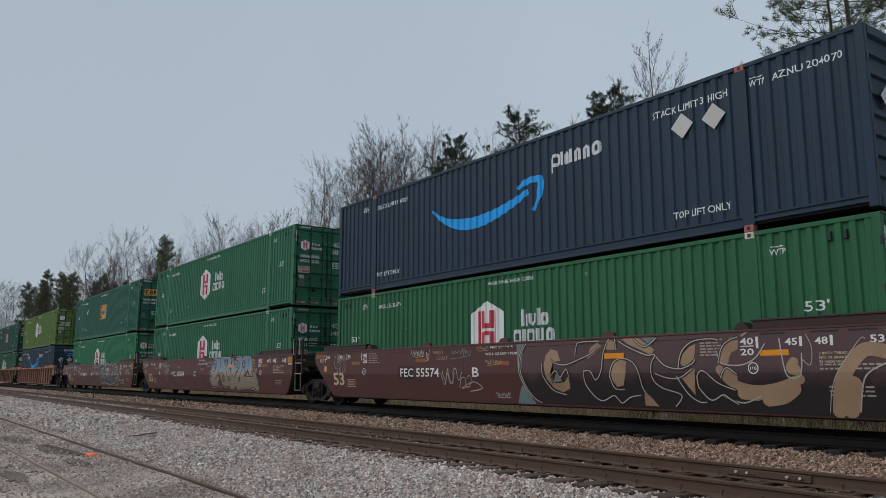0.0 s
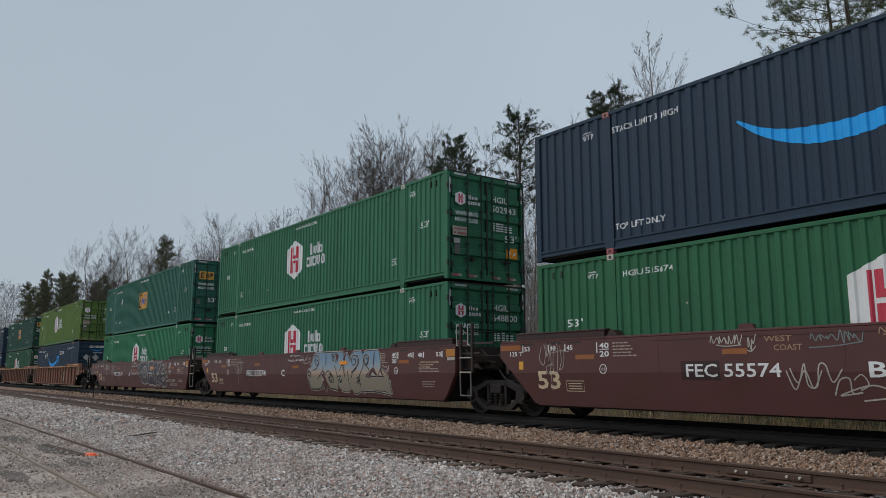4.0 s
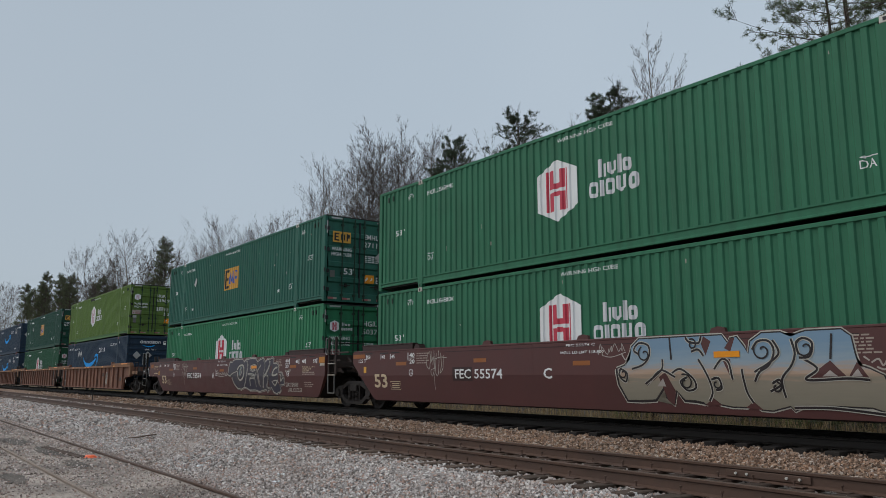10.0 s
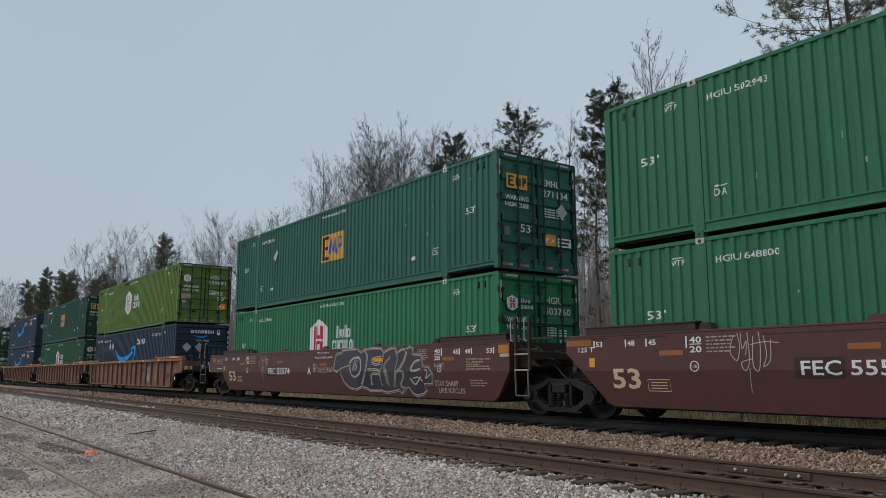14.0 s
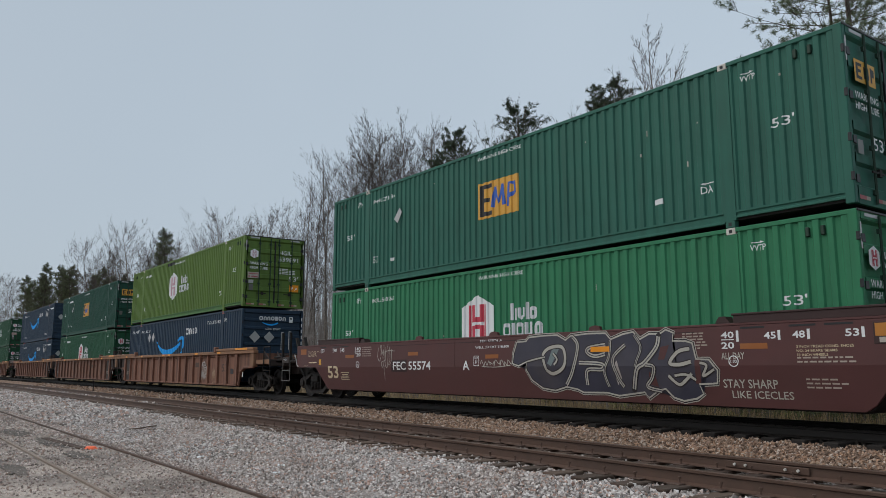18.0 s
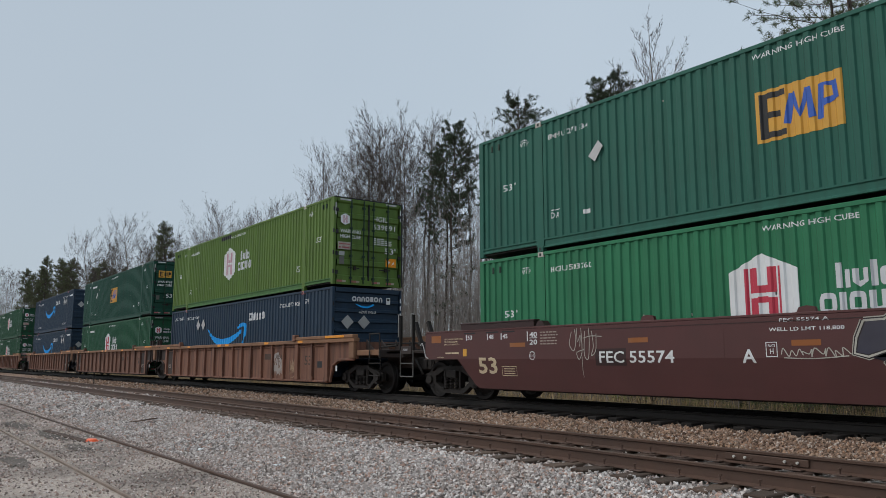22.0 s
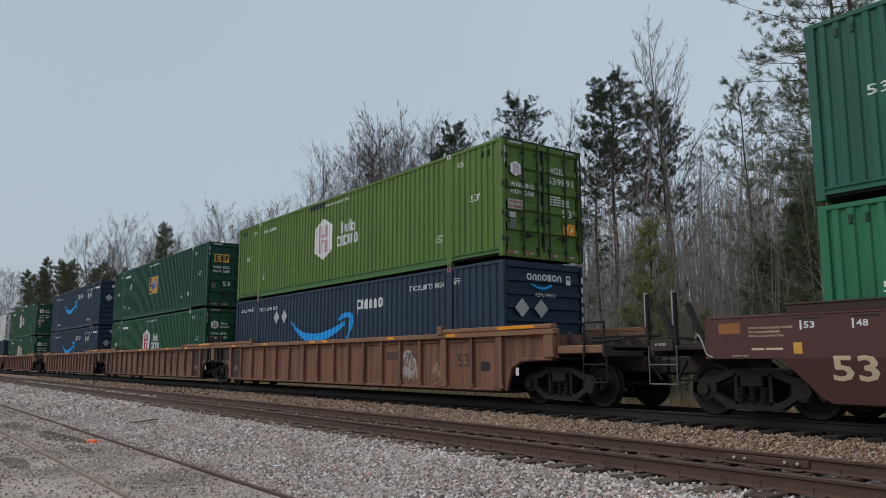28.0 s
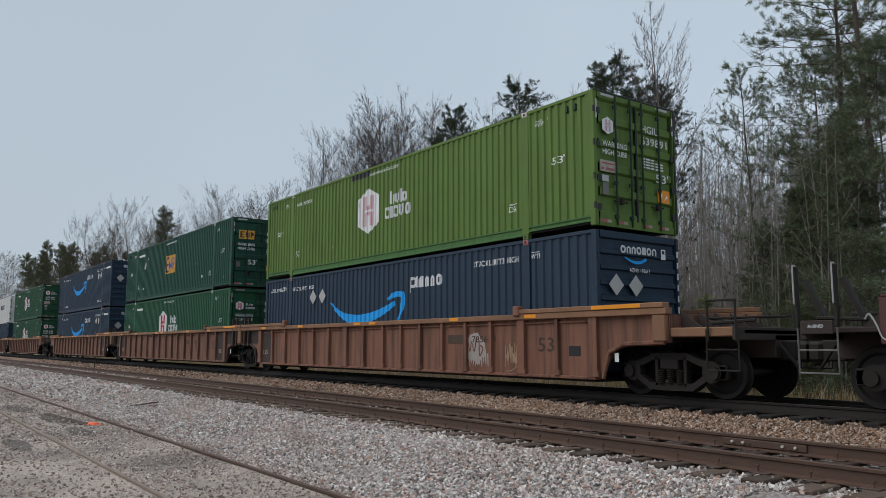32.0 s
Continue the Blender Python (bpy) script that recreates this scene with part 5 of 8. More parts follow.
        part("side_beam", boxes((17.95, 19.25, -1.42, -1.3, 1.08, 1.24), bevel=0.015), TAN_SILL, car)
        truck(car, 17.68)
        coupler(car, 19.2, 19.55)
    return car


GRIME = material("grimy_brown_steel", (0.036, 0.026, 0.023), rough=0.75, spread=0.3, scale=5, stain=0.5, dust=(0.075, 0.045, 0.034))
CREAM = material("cream_lettering", (0.62, 0.50, 0.33), rough=0.6, stain=0.3)



# ---- graffiti ----


def dusk_fade():
    """Spray paint that fades from plum down to black, with a ragged edge."""
    m = material("plum_spray_paint", (0.06, 0.04, 0.045), rough=0.5, spread=0.2)
    n, l = m.node_tree.nodes, m.node_tree.links
    co = n.new("ShaderNodeTexCoord")
    xyz = n.new("ShaderNodeSeparateXYZ")
    l.new(co.outputs["Object"], xyz.inputs["Vector"])
    no = n.new("ShaderNodeTexNoise")
    no.inputs["Scale"].default_value, no.inputs["Detail"].default_value = 2.6, 6
    l.new(co.outputs["Object"], no.inputs["Vector"])
    ad = n.new("ShaderNodeMath")
    ad.operation, ad.inputs[1].default_value = "MULTIPLY_ADD", 0.5
    l.new(no.outputs["Fac"], ad.inputs[0])
    l.new(xyz.outputs["Z"], ad.inputs[2])
    rp = n.new("ShaderNodeMapRange")
    rp.inputs["From Min"].default_value, rp.inputs["From Max"].default_value = 1.0, 1.35
    l.new(ad.outputs[0], rp.inputs["Value"])
    mx = n.new("ShaderNodeMix")
    mx.data_type = "RGBA"
    mx.inputs[6].default_value, mx.inputs[7].default_value = (0.020, 0.016, 0.018, 1), (0.090, 0.050, 0.055, 1)
    l.new(rp.outputs["Result"], mx.inputs[0])
    l.new(mx.outputs[2], n["Principled BSDF"].inputs["Base Color"])
    return m


def sky_fade():
    """Spray paint that fades from pale blue over peach to khaki, from the top down."""
    m = material("fading_spray_paint", (0.3, 0.3, 0.28), rough=0.55, spread=0.25, stain=0.3)
    n, l = m.node_tree.nodes, m.node_tree.links
    co = n.new("ShaderNodeTexCoord")
    xyz = n.new("ShaderNodeSeparateXYZ")
    l.new(co.outputs["Object"], xyz.inputs["Vector"])
    no = n.new("ShaderNodeTexNoise")
    no.inputs["Scale"].default_value, no.inputs["Detail"].default_value = 2.0, 6
    mp = n.new("ShaderNodeMapping")
    mp.inputs["Scale"].default_value = (0.9, 1.0, 9.0)
    l.new(co.outputs["Object"], mp.inputs["Vector"])
    l.new(mp.outputs["Vector"], no.inputs["Vector"])
    ad = n.new("ShaderNodeMath")
    ad.operation, ad.inputs[1].default_value = "MULTIPLY_ADD", 0.34
    l.new(no.outputs["Fac"], ad.inputs[0])
    l.new(xyz.outputs["Z"], ad.inputs[2])
    rp = n.new("ShaderNodeValToRGB")
    e = rp.color_ramp.elements
    e[0].position, e[0].color = 0.28, (0.20, 0.185, 0.14, 1)
    e[1].position, e[1].color = 0.95, (0.17, 0.27, 0.37, 1)
    for pos, c in ((0.60, (0.27, 0.235, 0.18)), (0.68, (0.40, 0.28, 0.20)), (0.78, (0.25, 0.32, 0.37))):
        e.new(pos).color = (*c, 1)
    mr = n.new("ShaderNodeMath")
    mr.operation, mr.inputs[1].default_value = "DIVIDE", 1.7
    l.new(ad.outputs[0], mr.inputs[0])
    l.new(mr.outputs[0], rp.inputs["Fac"])
    l.new(rp.outputs["Color"], n["Principled BSDF"].inputs["Base Color"])
    return m


def spray(car, mat, label, lift, extra, *strokes):
    """Painted strokes on a car's side; extra widens them."""
    for k, (width, *pts) in enumerate(strokes):
        w = width + extra
        bm = stroke(pts, w)
        for (x, z), (u, v), y in ((pts[0], pts[1], 0.0002), (pts[-1], pts[-2], -0.0027)):
            if w > 0.12:
                a0 = math.atan2(z - v, x - u)
                bm.faces.new([bm.verts.new((x + w / 2 * math.cos(a0 + a), y, z + w / 2 * math.sin(a0 + a))) for a in np.linspace(-1.57, 1.57, 8)])
        for v in bm.verts:
            v.co.z = min(1.595, max(0.31, v.co.z))
        on_car(car, "graffiti_stroke", bm, mat, label, lift=lift + 0.0001 * k)


def scribble(car, mat, x, z, w, h, seed, n=9, thick=0.02, y=None):
    """A tag that cannot be read."""
    rnd = random.Random(seed)
    pts = [(x + w * (i + rnd.uniform(-0.9, 0.9)) / n, z + h * (0.5 + (0.5 if i % 2 else -0.5) * rnd.uniform(0.1, 1.0))) for i in range(n + 1)]
    bm = stroke(pts, thick)
    stroke([(x + w * rnd.uniform(0, 0.2), z + h * rnd.uniform(-0.2, 0.1)), (x + w * 0.5, z - h * rnd.uniform(0.0, 0.2)), (x + w, z + h * rnd.uniform(-0.1, 0.3))], thick, bm=bm)
    on_car(car, "graffiti_stroke", bm, mat, "thin scrawled tag", lift=0.005, y=y)


def swirls_b(car):
    for k, q in enumerate(([(9.4, 1.32), (9.56, 1.45), (9.75, 1.41), (9.83, 1.21), (9.61, 1.18), (9.51, 0.91), (9.66, 0.76), (9.91, 0.78), (10.04, 0.91), (10.05, 0.66), (9.84, 0.58), (9.59, 0.66), (9.4, 0.86), (9.34, 1.11)],
                  [(10.6, 1.29), (10.66, 1.45), (10.84, 1.54), (10.95, 1.47), (10.77, 1.33), (10.56, 1.22)],
                  [(11.16, 0.95), (11.25, 1.14), (11.41, 1.21), (11.55, 1.17), (11.52, 0.95), (11.43, 0.73), (11.28, 0.7), (11.18, 0.82)],
                  [(11.44, 1.59), (11.85, 1.59), (12.03, 1.48), (12.2, 1.37), (12.12, 1.28), (11.83, 1.4), (11.59, 1.49)],
                  [(12.74, 1.12), (12.8, 1.28), (12.94, 1.4), (13.07, 1.44), (13.03, 1.19), (12.91, 1.11), (12.82, 1.06)],
                  [(12.74, 0.88), (13.03, 1.03), (12.98, 0.58), (12.88, 0.7)],
                  [(11.9, 0.69), (11.97, 0.6), (12.19, 0.37), (11.88, 0.38)],
                  [(11.05, 1.4), (11.14, 1.59), (11.25, 1.55), (11.34, 1.39)],
                  [(13.53, 1.1), (13.58, 1.32), (13.75, 1.48), (13.88, 1.51), (13.87, 1.33), (13.75, 1.28), (13.69, 1.17)],
                  [(13.54, 0.87), (13.64, 1.03), (13.83, 0.91), (13.81, 0.72), (13.69, 0.75)],)):
        on_car(car, "graffiti_fill", shape(q), SPRAY_TAN, "tan graffiti stroke", lift=0.008 + 0.0001 * k)
    for k, q in enumerate(([(11.91, 1.59), (12.25, 1.59), (12.13, 1.44)],
                  [(9.59, 0.78), (9.73, 1.01), (9.85, 0.8)],)):
        on_car(car, "graffiti_fill", shape(q), SPRAY_TEAL, "grey-blue sprayed patch", lift=0.0095 + 0.0001 * k)
    spray(car, SPRAY_BLACK, "dark graffiti outline", 0.0105, 0,
          (0.05, (8.82, 1.59), (8.67, 1.39), (8.61, 1.07), (8.74, 0.7), (8.98, 0.44), (9.18, 0.36)),
          (0.05, (8.72, 1.56), (8.58, 1.28), (8.58, 0.96), (8.74, 0.62), (8.91, 0.42)),
          (0.05, (9.28, 1.16), (9.31, 0.91), (9.52, 0.65), (9.77, 0.56), (9.93, 0.54)),
          (0.05, (9.53, 1.26), (9.68, 1.16), (9.99, 1.13), (10.42, 1.25), (10.68, 1.34), (10.89, 1.47)),
          (0.05, (10.24, 1.3), (10.29, 1.49), (10.38, 1.56), (10.9, 1.57)),
          (0.05, (10.46, 1), (10.48, 0.76), (10.67, 0.53), (10.88, 0.44), (11.16, 0.54), (11.26, 0.48), (11.36, 0.41), (11.57, 0.52), (11.82, 0.56)),
          (0.05, (10.46, 1), (10.64, 1), (10.76, 0.83), (10.92, 1), (10.99, 1.33), (11.14, 1.59), (11.28, 1.59), (11.3, 1.39)),
          (0.05, (11.12, 0.91), (11.22, 1.14), (11.42, 1.23), (11.67, 1.17), (11.81, 1), (11.88, 0.69), (11.97, 0.56)),
          (0.05, (11.12, 0.91), (11.22, 0.68), (11.46, 0.66)),
          (0.05, (11.38, 1.55), (11.63, 1.42), (12.02, 1.28), (12.21, 1.28), (12.12, 1.12), (12.13, 0.86), (12.31, 0.7), (12.7, 0.58), (12.55, 0.38)),
          (0.05, (12.23, 1.25), (12.43, 1.08), (12.74, 1.03), (12.98, 1.11), (13.05, 1.19)),
          (0.05, (12.19, 0.95), (12.46, 0.87), (12.72, 0.88), (12.99, 1.03)),
          (0.05, (12.69, 1.03), (12.76, 1.28), (12.9, 1.43), (13.07, 1.5), (13.36, 1.52), (13.52, 1.49)),
          (0.05, (13.07, 0.71), (13.07, 0.91), (13.2, 0.99), (13.46, 0.79), (13.76, 0.68)),
          (0.05, (13.07, 0.71), (13.28, 0.51), (13.52, 0.6), (13.63, 0.54), (13.79, 0.45)),
          (0.05, (12.64, 0.91), (12.83, 0.62), (13.03, 0.48), (13.19, 0.47)),
          (0.05, (13.49, 1.11), (13.57, 1.36), (13.71, 1.48), (13.88, 1.53)),
          (0.05, (13.51, 0.87), (13.64, 1.04), (13.83, 0.93)),
          (0.05, (9.51, 0.88), (9.69, 1.01), (9.81, 0.88), (9.99, 1.04), (10.06, 0.88)),
          (0.05, (11.73, 1.58), (11.98, 1.43), (12.25, 1.57)))
    spray(car, SPRAY_PALE, "pale graffiti outline", 0.0125, 0,
          (0.02, (8.82, 1.59), (8.67, 1.39), (8.61, 1.07), (8.74, 0.7), (8.98, 0.44), (9.18, 0.36)),
          (0.02, (8.72, 1.56), (8.58, 1.28), (8.58, 0.96), (8.74, 0.62), (8.91, 0.42)),
          (0.02, (9.28, 1.16), (9.31, 0.91), (9.52, 0.65), (9.77, 0.56), (9.93, 0.54)),
          (0.02, (9.53, 1.26), (9.68, 1.16), (9.99, 1.13), (10.42, 1.25), (10.68, 1.34), (10.89, 1.47)),
          (0.02, (10.24, 1.3), (10.29, 1.49), (10.38, 1.56), (10.9, 1.57)),
          (0.02, (10.46, 1), (10.48, 0.76), (10.67, 0.53), (10.88, 0.44), (11.16, 0.54), (11.26, 0.48), (11.36, 0.41), (11.57, 0.52), (11.82, 0.56)),
          (0.02, (10.46, 1), (10.64, 1), (10.76, 0.83), (10.92, 1), (10.99, 1.33), (11.14, 1.59), (11.28, 1.59), (11.3, 1.39)),
          (0.02, (11.12, 0.91), (11.22, 1.14), (11.42, 1.23), (11.67, 1.17), (11.81, 1), (11.88, 0.69), (11.97, 0.56)),
          (0.02, (11.12, 0.91), (11.22, 0.68), (11.46, 0.66)),
          (0.02, (11.38, 1.55), (11.63, 1.42), (12.02, 1.28), (12.21, 1.28), (12.12, 1.12), (12.13, 0.86), (12.31, 0.7), (12.7, 0.58), (12.55, 0.38)),
          (0.02, (12.23, 1.25), (12.43, 1.08), (12.74, 1.03), (12.98, 1.11), (13.05, 1.19)),
          (0.02, (12.19, 0.95), (12.46, 0.87), (12.72, 0.88), (12.99, 1.03)),
          (0.02, (12.69, 1.03), (12.76, 1.28), (12.9, 1.43), (13.07, 1.5), (13.36, 1.52), (13.52, 1.49)),
          (0.02, (13.07, 0.71), (13.07, 0.91), (13.2, 0.99), (13.46, 0.79), (13.76, 0.68)),
          (0.02, (13.07, 0.71), (13.28, 0.51), (13.52, 0.6), (13.63, 0.54), (13.79, 0.45)),
          (0.02, (12.64, 0.91), (12.83, 0.62), (13.03, 0.48), (13.19, 0.47)),
          (0.02, (13.49, 1.11), (13.57, 1.36), (13.71, 1.48), (13.88, 1.53)),
          (0.02, (13.51, 0.87), (13.64, 1.04), (13.83, 0.93)),
          (0.02, (9.51, 0.88), (9.69, 1.01), (9.81, 0.88), (9.99, 1.04), (10.06, 0.88)),
          (0.02, (11.73, 1.58), (11.98, 1.43), (12.25, 1.57)))


def paint_b(car):
    rnd = random.Random(6)
    on_car(car, "graffiti_ground", shape([(8.85, 1.59), (8.64, 1.25), (8.64, 0.95), (8.8, 0.6), (9.1, 0.34), (16.1, 0.32), (16.3, 0.45), (16.70, 0.96), (16.34, 1.2), (16.30, 1.59)]), dusk_fade(), "plum and black sprayed ground", lift=0.0035)
    for q in ([(8.42, 0.32), (9.0, 0.32), (8.82, 0.6), (8.62, 0.72), (8.5, 0.5)], [(8.52, 1.1), (8.64, 1.0), (8.74, 1.58), (8.5, 1.58)]):
        on_car(car, "graffiti_ground", shape(q), SPRAY_TEAL, "grey-blue sprayed patch", lift=0.006)
    spray(car, SPRAY_TAN, "tan graffiti stroke", 0.008, 0.0,
          (0.15, (13.51, 1.01), (13.71, 0.8), (14.09, 0.69), (14.5, 0.73), (14.88, 0.86)),
          (0.14, (13.76, 1.47), (13.57, 1.24), (13.63, 1.16)),
          (0.19, (13.88, 0.63), (14.13, 0.61)),
          (0.21, (14.31, 0.54), (14.57, 0.59), (14.77, 0.72)),
          (0.16, (14.8, 1.11), (14.75, 1.02), (14.83, 1)),
          (0.2, (15.4, 0.4), (15.52, 0.86), (15.84, 1.26), (16.16, 1.24)))
    spray(car, SPRAY_TAN, "tan graffiti stroke", 0.008, 0.0,
          (0.23, (15.57, 0.42), (15.67, 0.79)))
    spray(car, SPRAY_PALE, "pale graffiti outline", 0.011, -0.008,
          (0.03, (13.48, 1.28), (13.56, 1.11), (13.91, 1.08), (14.17, 1.19), (14.35, 1.41)),
          (0.03, (13.52, 0.58), (13.87, 0.48), (14.21, 0.6)),
          (0.03, (14.59, 1.48), (14.64, 1.07), (14.71, 0.89), (14.9, 0.93), (14.94, 1.25)),
          (0.02, (15.02, 1.53), (15.1, 1.32), (15.06, 1.07), (14.92, 1.18)),
          (0.02, (15.26, 0.38), (15.4, 0.86), (15.79, 1.4), (15.89, 1.43)),
          (0.03, (15.7, 0.4), (15.84, 0.89), (16.15, 1.09)),
          (0.04, (13.94, 1.54), (14.2, 1.68), (14.45, 1.71)))
    spray(car, SPRAY_PALE, "scrawled pale tag", 0.005, 0,
          (0.022, (5.7, 0.98), (5.8, 0.70), (5.91, 0.86), (5.99, 1.08), (6.02, 0.76), (6.16, 0.76), (6.22, 1.06), (6.32, 1.05), (6.4, 0.81), (6.56, 1)),
          (0.022, (5.76, 1.02), (5.86, 0.8), (6.0, 0.98), (6.1, 0.72), (6.26, 0.98)),
          (0.022, (6.4, 0.62), (6.5, 0.84), (6.64, 0.86), (6.66, 0.66), (6.8, 0.67), (6.48, 0.62), (6.95, 0.77), (7.25, 0.63), (6.8, 0.55)),
          (0.018, (6.7, 0.84), (6.82, 0.92), (6.9, 0.78), (6.78, 0.7)))
    on_car(car, "lettering", lettering("WEST", 5.36, 1.43, 0.46, 0.09), SPRAY_TAN, "small sprayed words")
    on_car(car, "lettering", lettering("COAST", 5.52, 1.29, 0.46, 0.09), SPRAY_TAN, "small sprayed words")
    for mat, x, z, w, h, seed, n in ((SPRAY_PALE, 4.40, 1.40, 0.56, 0.17, 51, 17), (SPRAY_TEAL, 6.08, 1.36, 0.80, 0.21, 52, 19), (SPRAY_TAN, 7.10, 1.48, 0.44, 0.10, 53, 13),
                                     (SPRAY_TAN, 7.40, 1.16, 0.62, 0.13, 54, 15), (SPRAY_WHITE, 7.72, 0.44, 0.5, 0.12, 55, 13), (SPRAY_PALE, 5.06, 1.30, 0.16, 0.26, 56, 5)):
        scribble(car, mat, x, z, w, h, seed, n, 0.016)
    swirls_b(car)


def paint_c(car):
    edge = [(8.91, 1.06), (9.11, 1.12), (9.23, 1.23), (9.29, 1.46), (9.46, 1.59), (9.7, 1.59), (10.17, 1.59), (10.62, 1.59), (10.83, 1.59), (11.18, 1.59), (11.28, 1.46), (11.34, 1.53), (11.45, 1.55), (11.57, 1.4), (11.65, 1.27), (11.7, 1.47), (11.9, 1.59), (12.21, 1.59), (12.38, 1.52), (12.5, 1.56), (12.62, 1.59), (12.91, 1.59), (13.15, 1.59), (13.28, 1.49), (13.32, 1.24), (13.36, 1.07), (13.43, 1.05), (13.51, 1.02), (13.69, 0.93), (13.82, 0.41), (13.67, 0.43), (13.47, 0.49), (12.95, 0.5), (12.5, 0.49), (12.32, 0.41), (12.26, 0.48), (11.96, 0.4), (11.77, 0.41), (11.65, 0.51), (11.52, 0.44), (11.26, 0.44), (11.06, 0.47), (10.92, 0.57), (10.78, 0.47), (10.57, 0.5), (10.35, 0.51), (10.21, 0.67), (10.12, 0.43), (9.98, 0.56), (9.95, 0.72), (9.74, 0.5), (9.42, 0.48), (9.09, 0.48), (8.93, 0.77)]
    loop = edge + edge[:1]
    on_car(car, "graffiti_halo", stroke(loop, 0.085, smooth=False), SPRAY_PALE, "pale halo of the graffiti", lift=0.004)
    on_car(car, "graffiti_edge", stroke(loop, 0.045, smooth=False), SPRAY_BLACK, "dark edge of the graffiti", lift=0.0055)
    on_car(car, "graffiti_ground", shape(edge), sky_fade(), "pale blue, peach and khaki graffiti letters", lift=0.0075)
    for k, q in enumerate(([(9.87, 0.91), (10.02, 1), (10.19, 0.67), (10.12, 0.43), (10.01, 0.5)],
                  [(11.15, 1.24), (11.32, 1.2), (11.34, 0.84)],
                  [(12.58, 0.89), (12.96, 1.15), (13.21, 0.89)],
                  [(13.21, 0.91), (13.34, 1.12), (13.41, 1.03), (13.5, 0.89)],
                  [(9.56, 0.77), (9.87, 1), (9.96, 1), (9.77, 0.86)],
                  [(11.22, 1.38), (11.35, 1.54), (11.42, 1.54), (11.33, 1.32)],
                  [(10.74, 0.44), (10.92, 0.57), (11.08, 0.45)],
                  [(11.49, 0.42), (11.65, 0.53), (11.8, 0.4)],
                  [(10.83, 1.59), (10.78, 1.46), (10.86, 1.27), (10.97, 1.5)],)):
        on_car(car, "graffiti_fill", shape(q), BROWN, "maroon gap between the letters", lift=0.009 + 0.0001 * k)
    spray(car, SPRAY_PALE, "pale graffiti line", 0.01, -0.022,
          (0.085, (9.45, 1.32), (9.34, 1.4), (9.46, 1.52), (9.67, 1.47), (9.68, 1.28), (9.53, 1.13), (9.28, 1.06)),
          (0.085, (9.97, 1.22), (9.95, 1.05), (9.76, 0.91), (9.56, 0.79)),
          (0.085, (9.59, 0.77), (9.87, 1), (10, 1.02), (10.22, 0.91)),
          (0.085, (10.11, 0.94), (10.33, 1.05), (10.58, 0.89), (10.61, 0.73), (10.43, 0.69), (10.32, 0.83), (10.47, 0.91)),
          (0.085, (10.47, 1.59), (10.54, 1.51), (10.73, 1.48), (10.79, 1.59)),
          (0.085, (10.82, 1.26), (10.72, 1.37), (10.58, 1.34)),
          (0.085, (10.71, 1.21), (10.87, 0.94), (10.93, 0.68), (10.85, 0.52)),
          (0.085, (11.01, 1.04), (11.16, 1.2), (11.29, 1.14), (11.34, 0.87)),
          (0.085, (10.94, 0.87), (11.08, 0.89), (11.11, 0.73), (11, 0.7)),
          (0.085, (11.52, 1.04), (11.56, 0.69), (11.65, 0.51)),
          (0.085, (11.72, 1.34), (11.83, 1.47), (12.02, 1.46), (12.09, 1.3), (12, 1.1), (11.83, 0.99), (11.73, 0.84)),
          (0.085, (11.74, 0.99), (12, 1.13), (12.17, 1.28), (12.08, 1.48)),
          (0.085, (12.38, 1.49), (12.43, 1.27), (12.36, 1.08), (12.19, 0.87), (12.21, 0.6)),
          (0.085, (12.49, 1.25), (12.46, 1.42), (12.58, 1.49), (12.71, 1.41), (12.66, 1.22), (12.49, 1.2)),
          (0.085, (12.56, 1.18), (12.76, 1.03), (12.58, 0.87), (13.19, 0.89), (13.5, 0.87)),
          (0.085, (11.97, 0.69), (12.16, 0.79), (12.14, 0.87), (12.02, 0.81)),
          (0.085, (12.32, 0.45), (12.94, 0.46), (13.82, 0.38)),
          (0.085, (9.03, 1.09), (8.97, 0.94), (9.11, 0.83), (9.16, 0.98), (9.03, 1.06)))
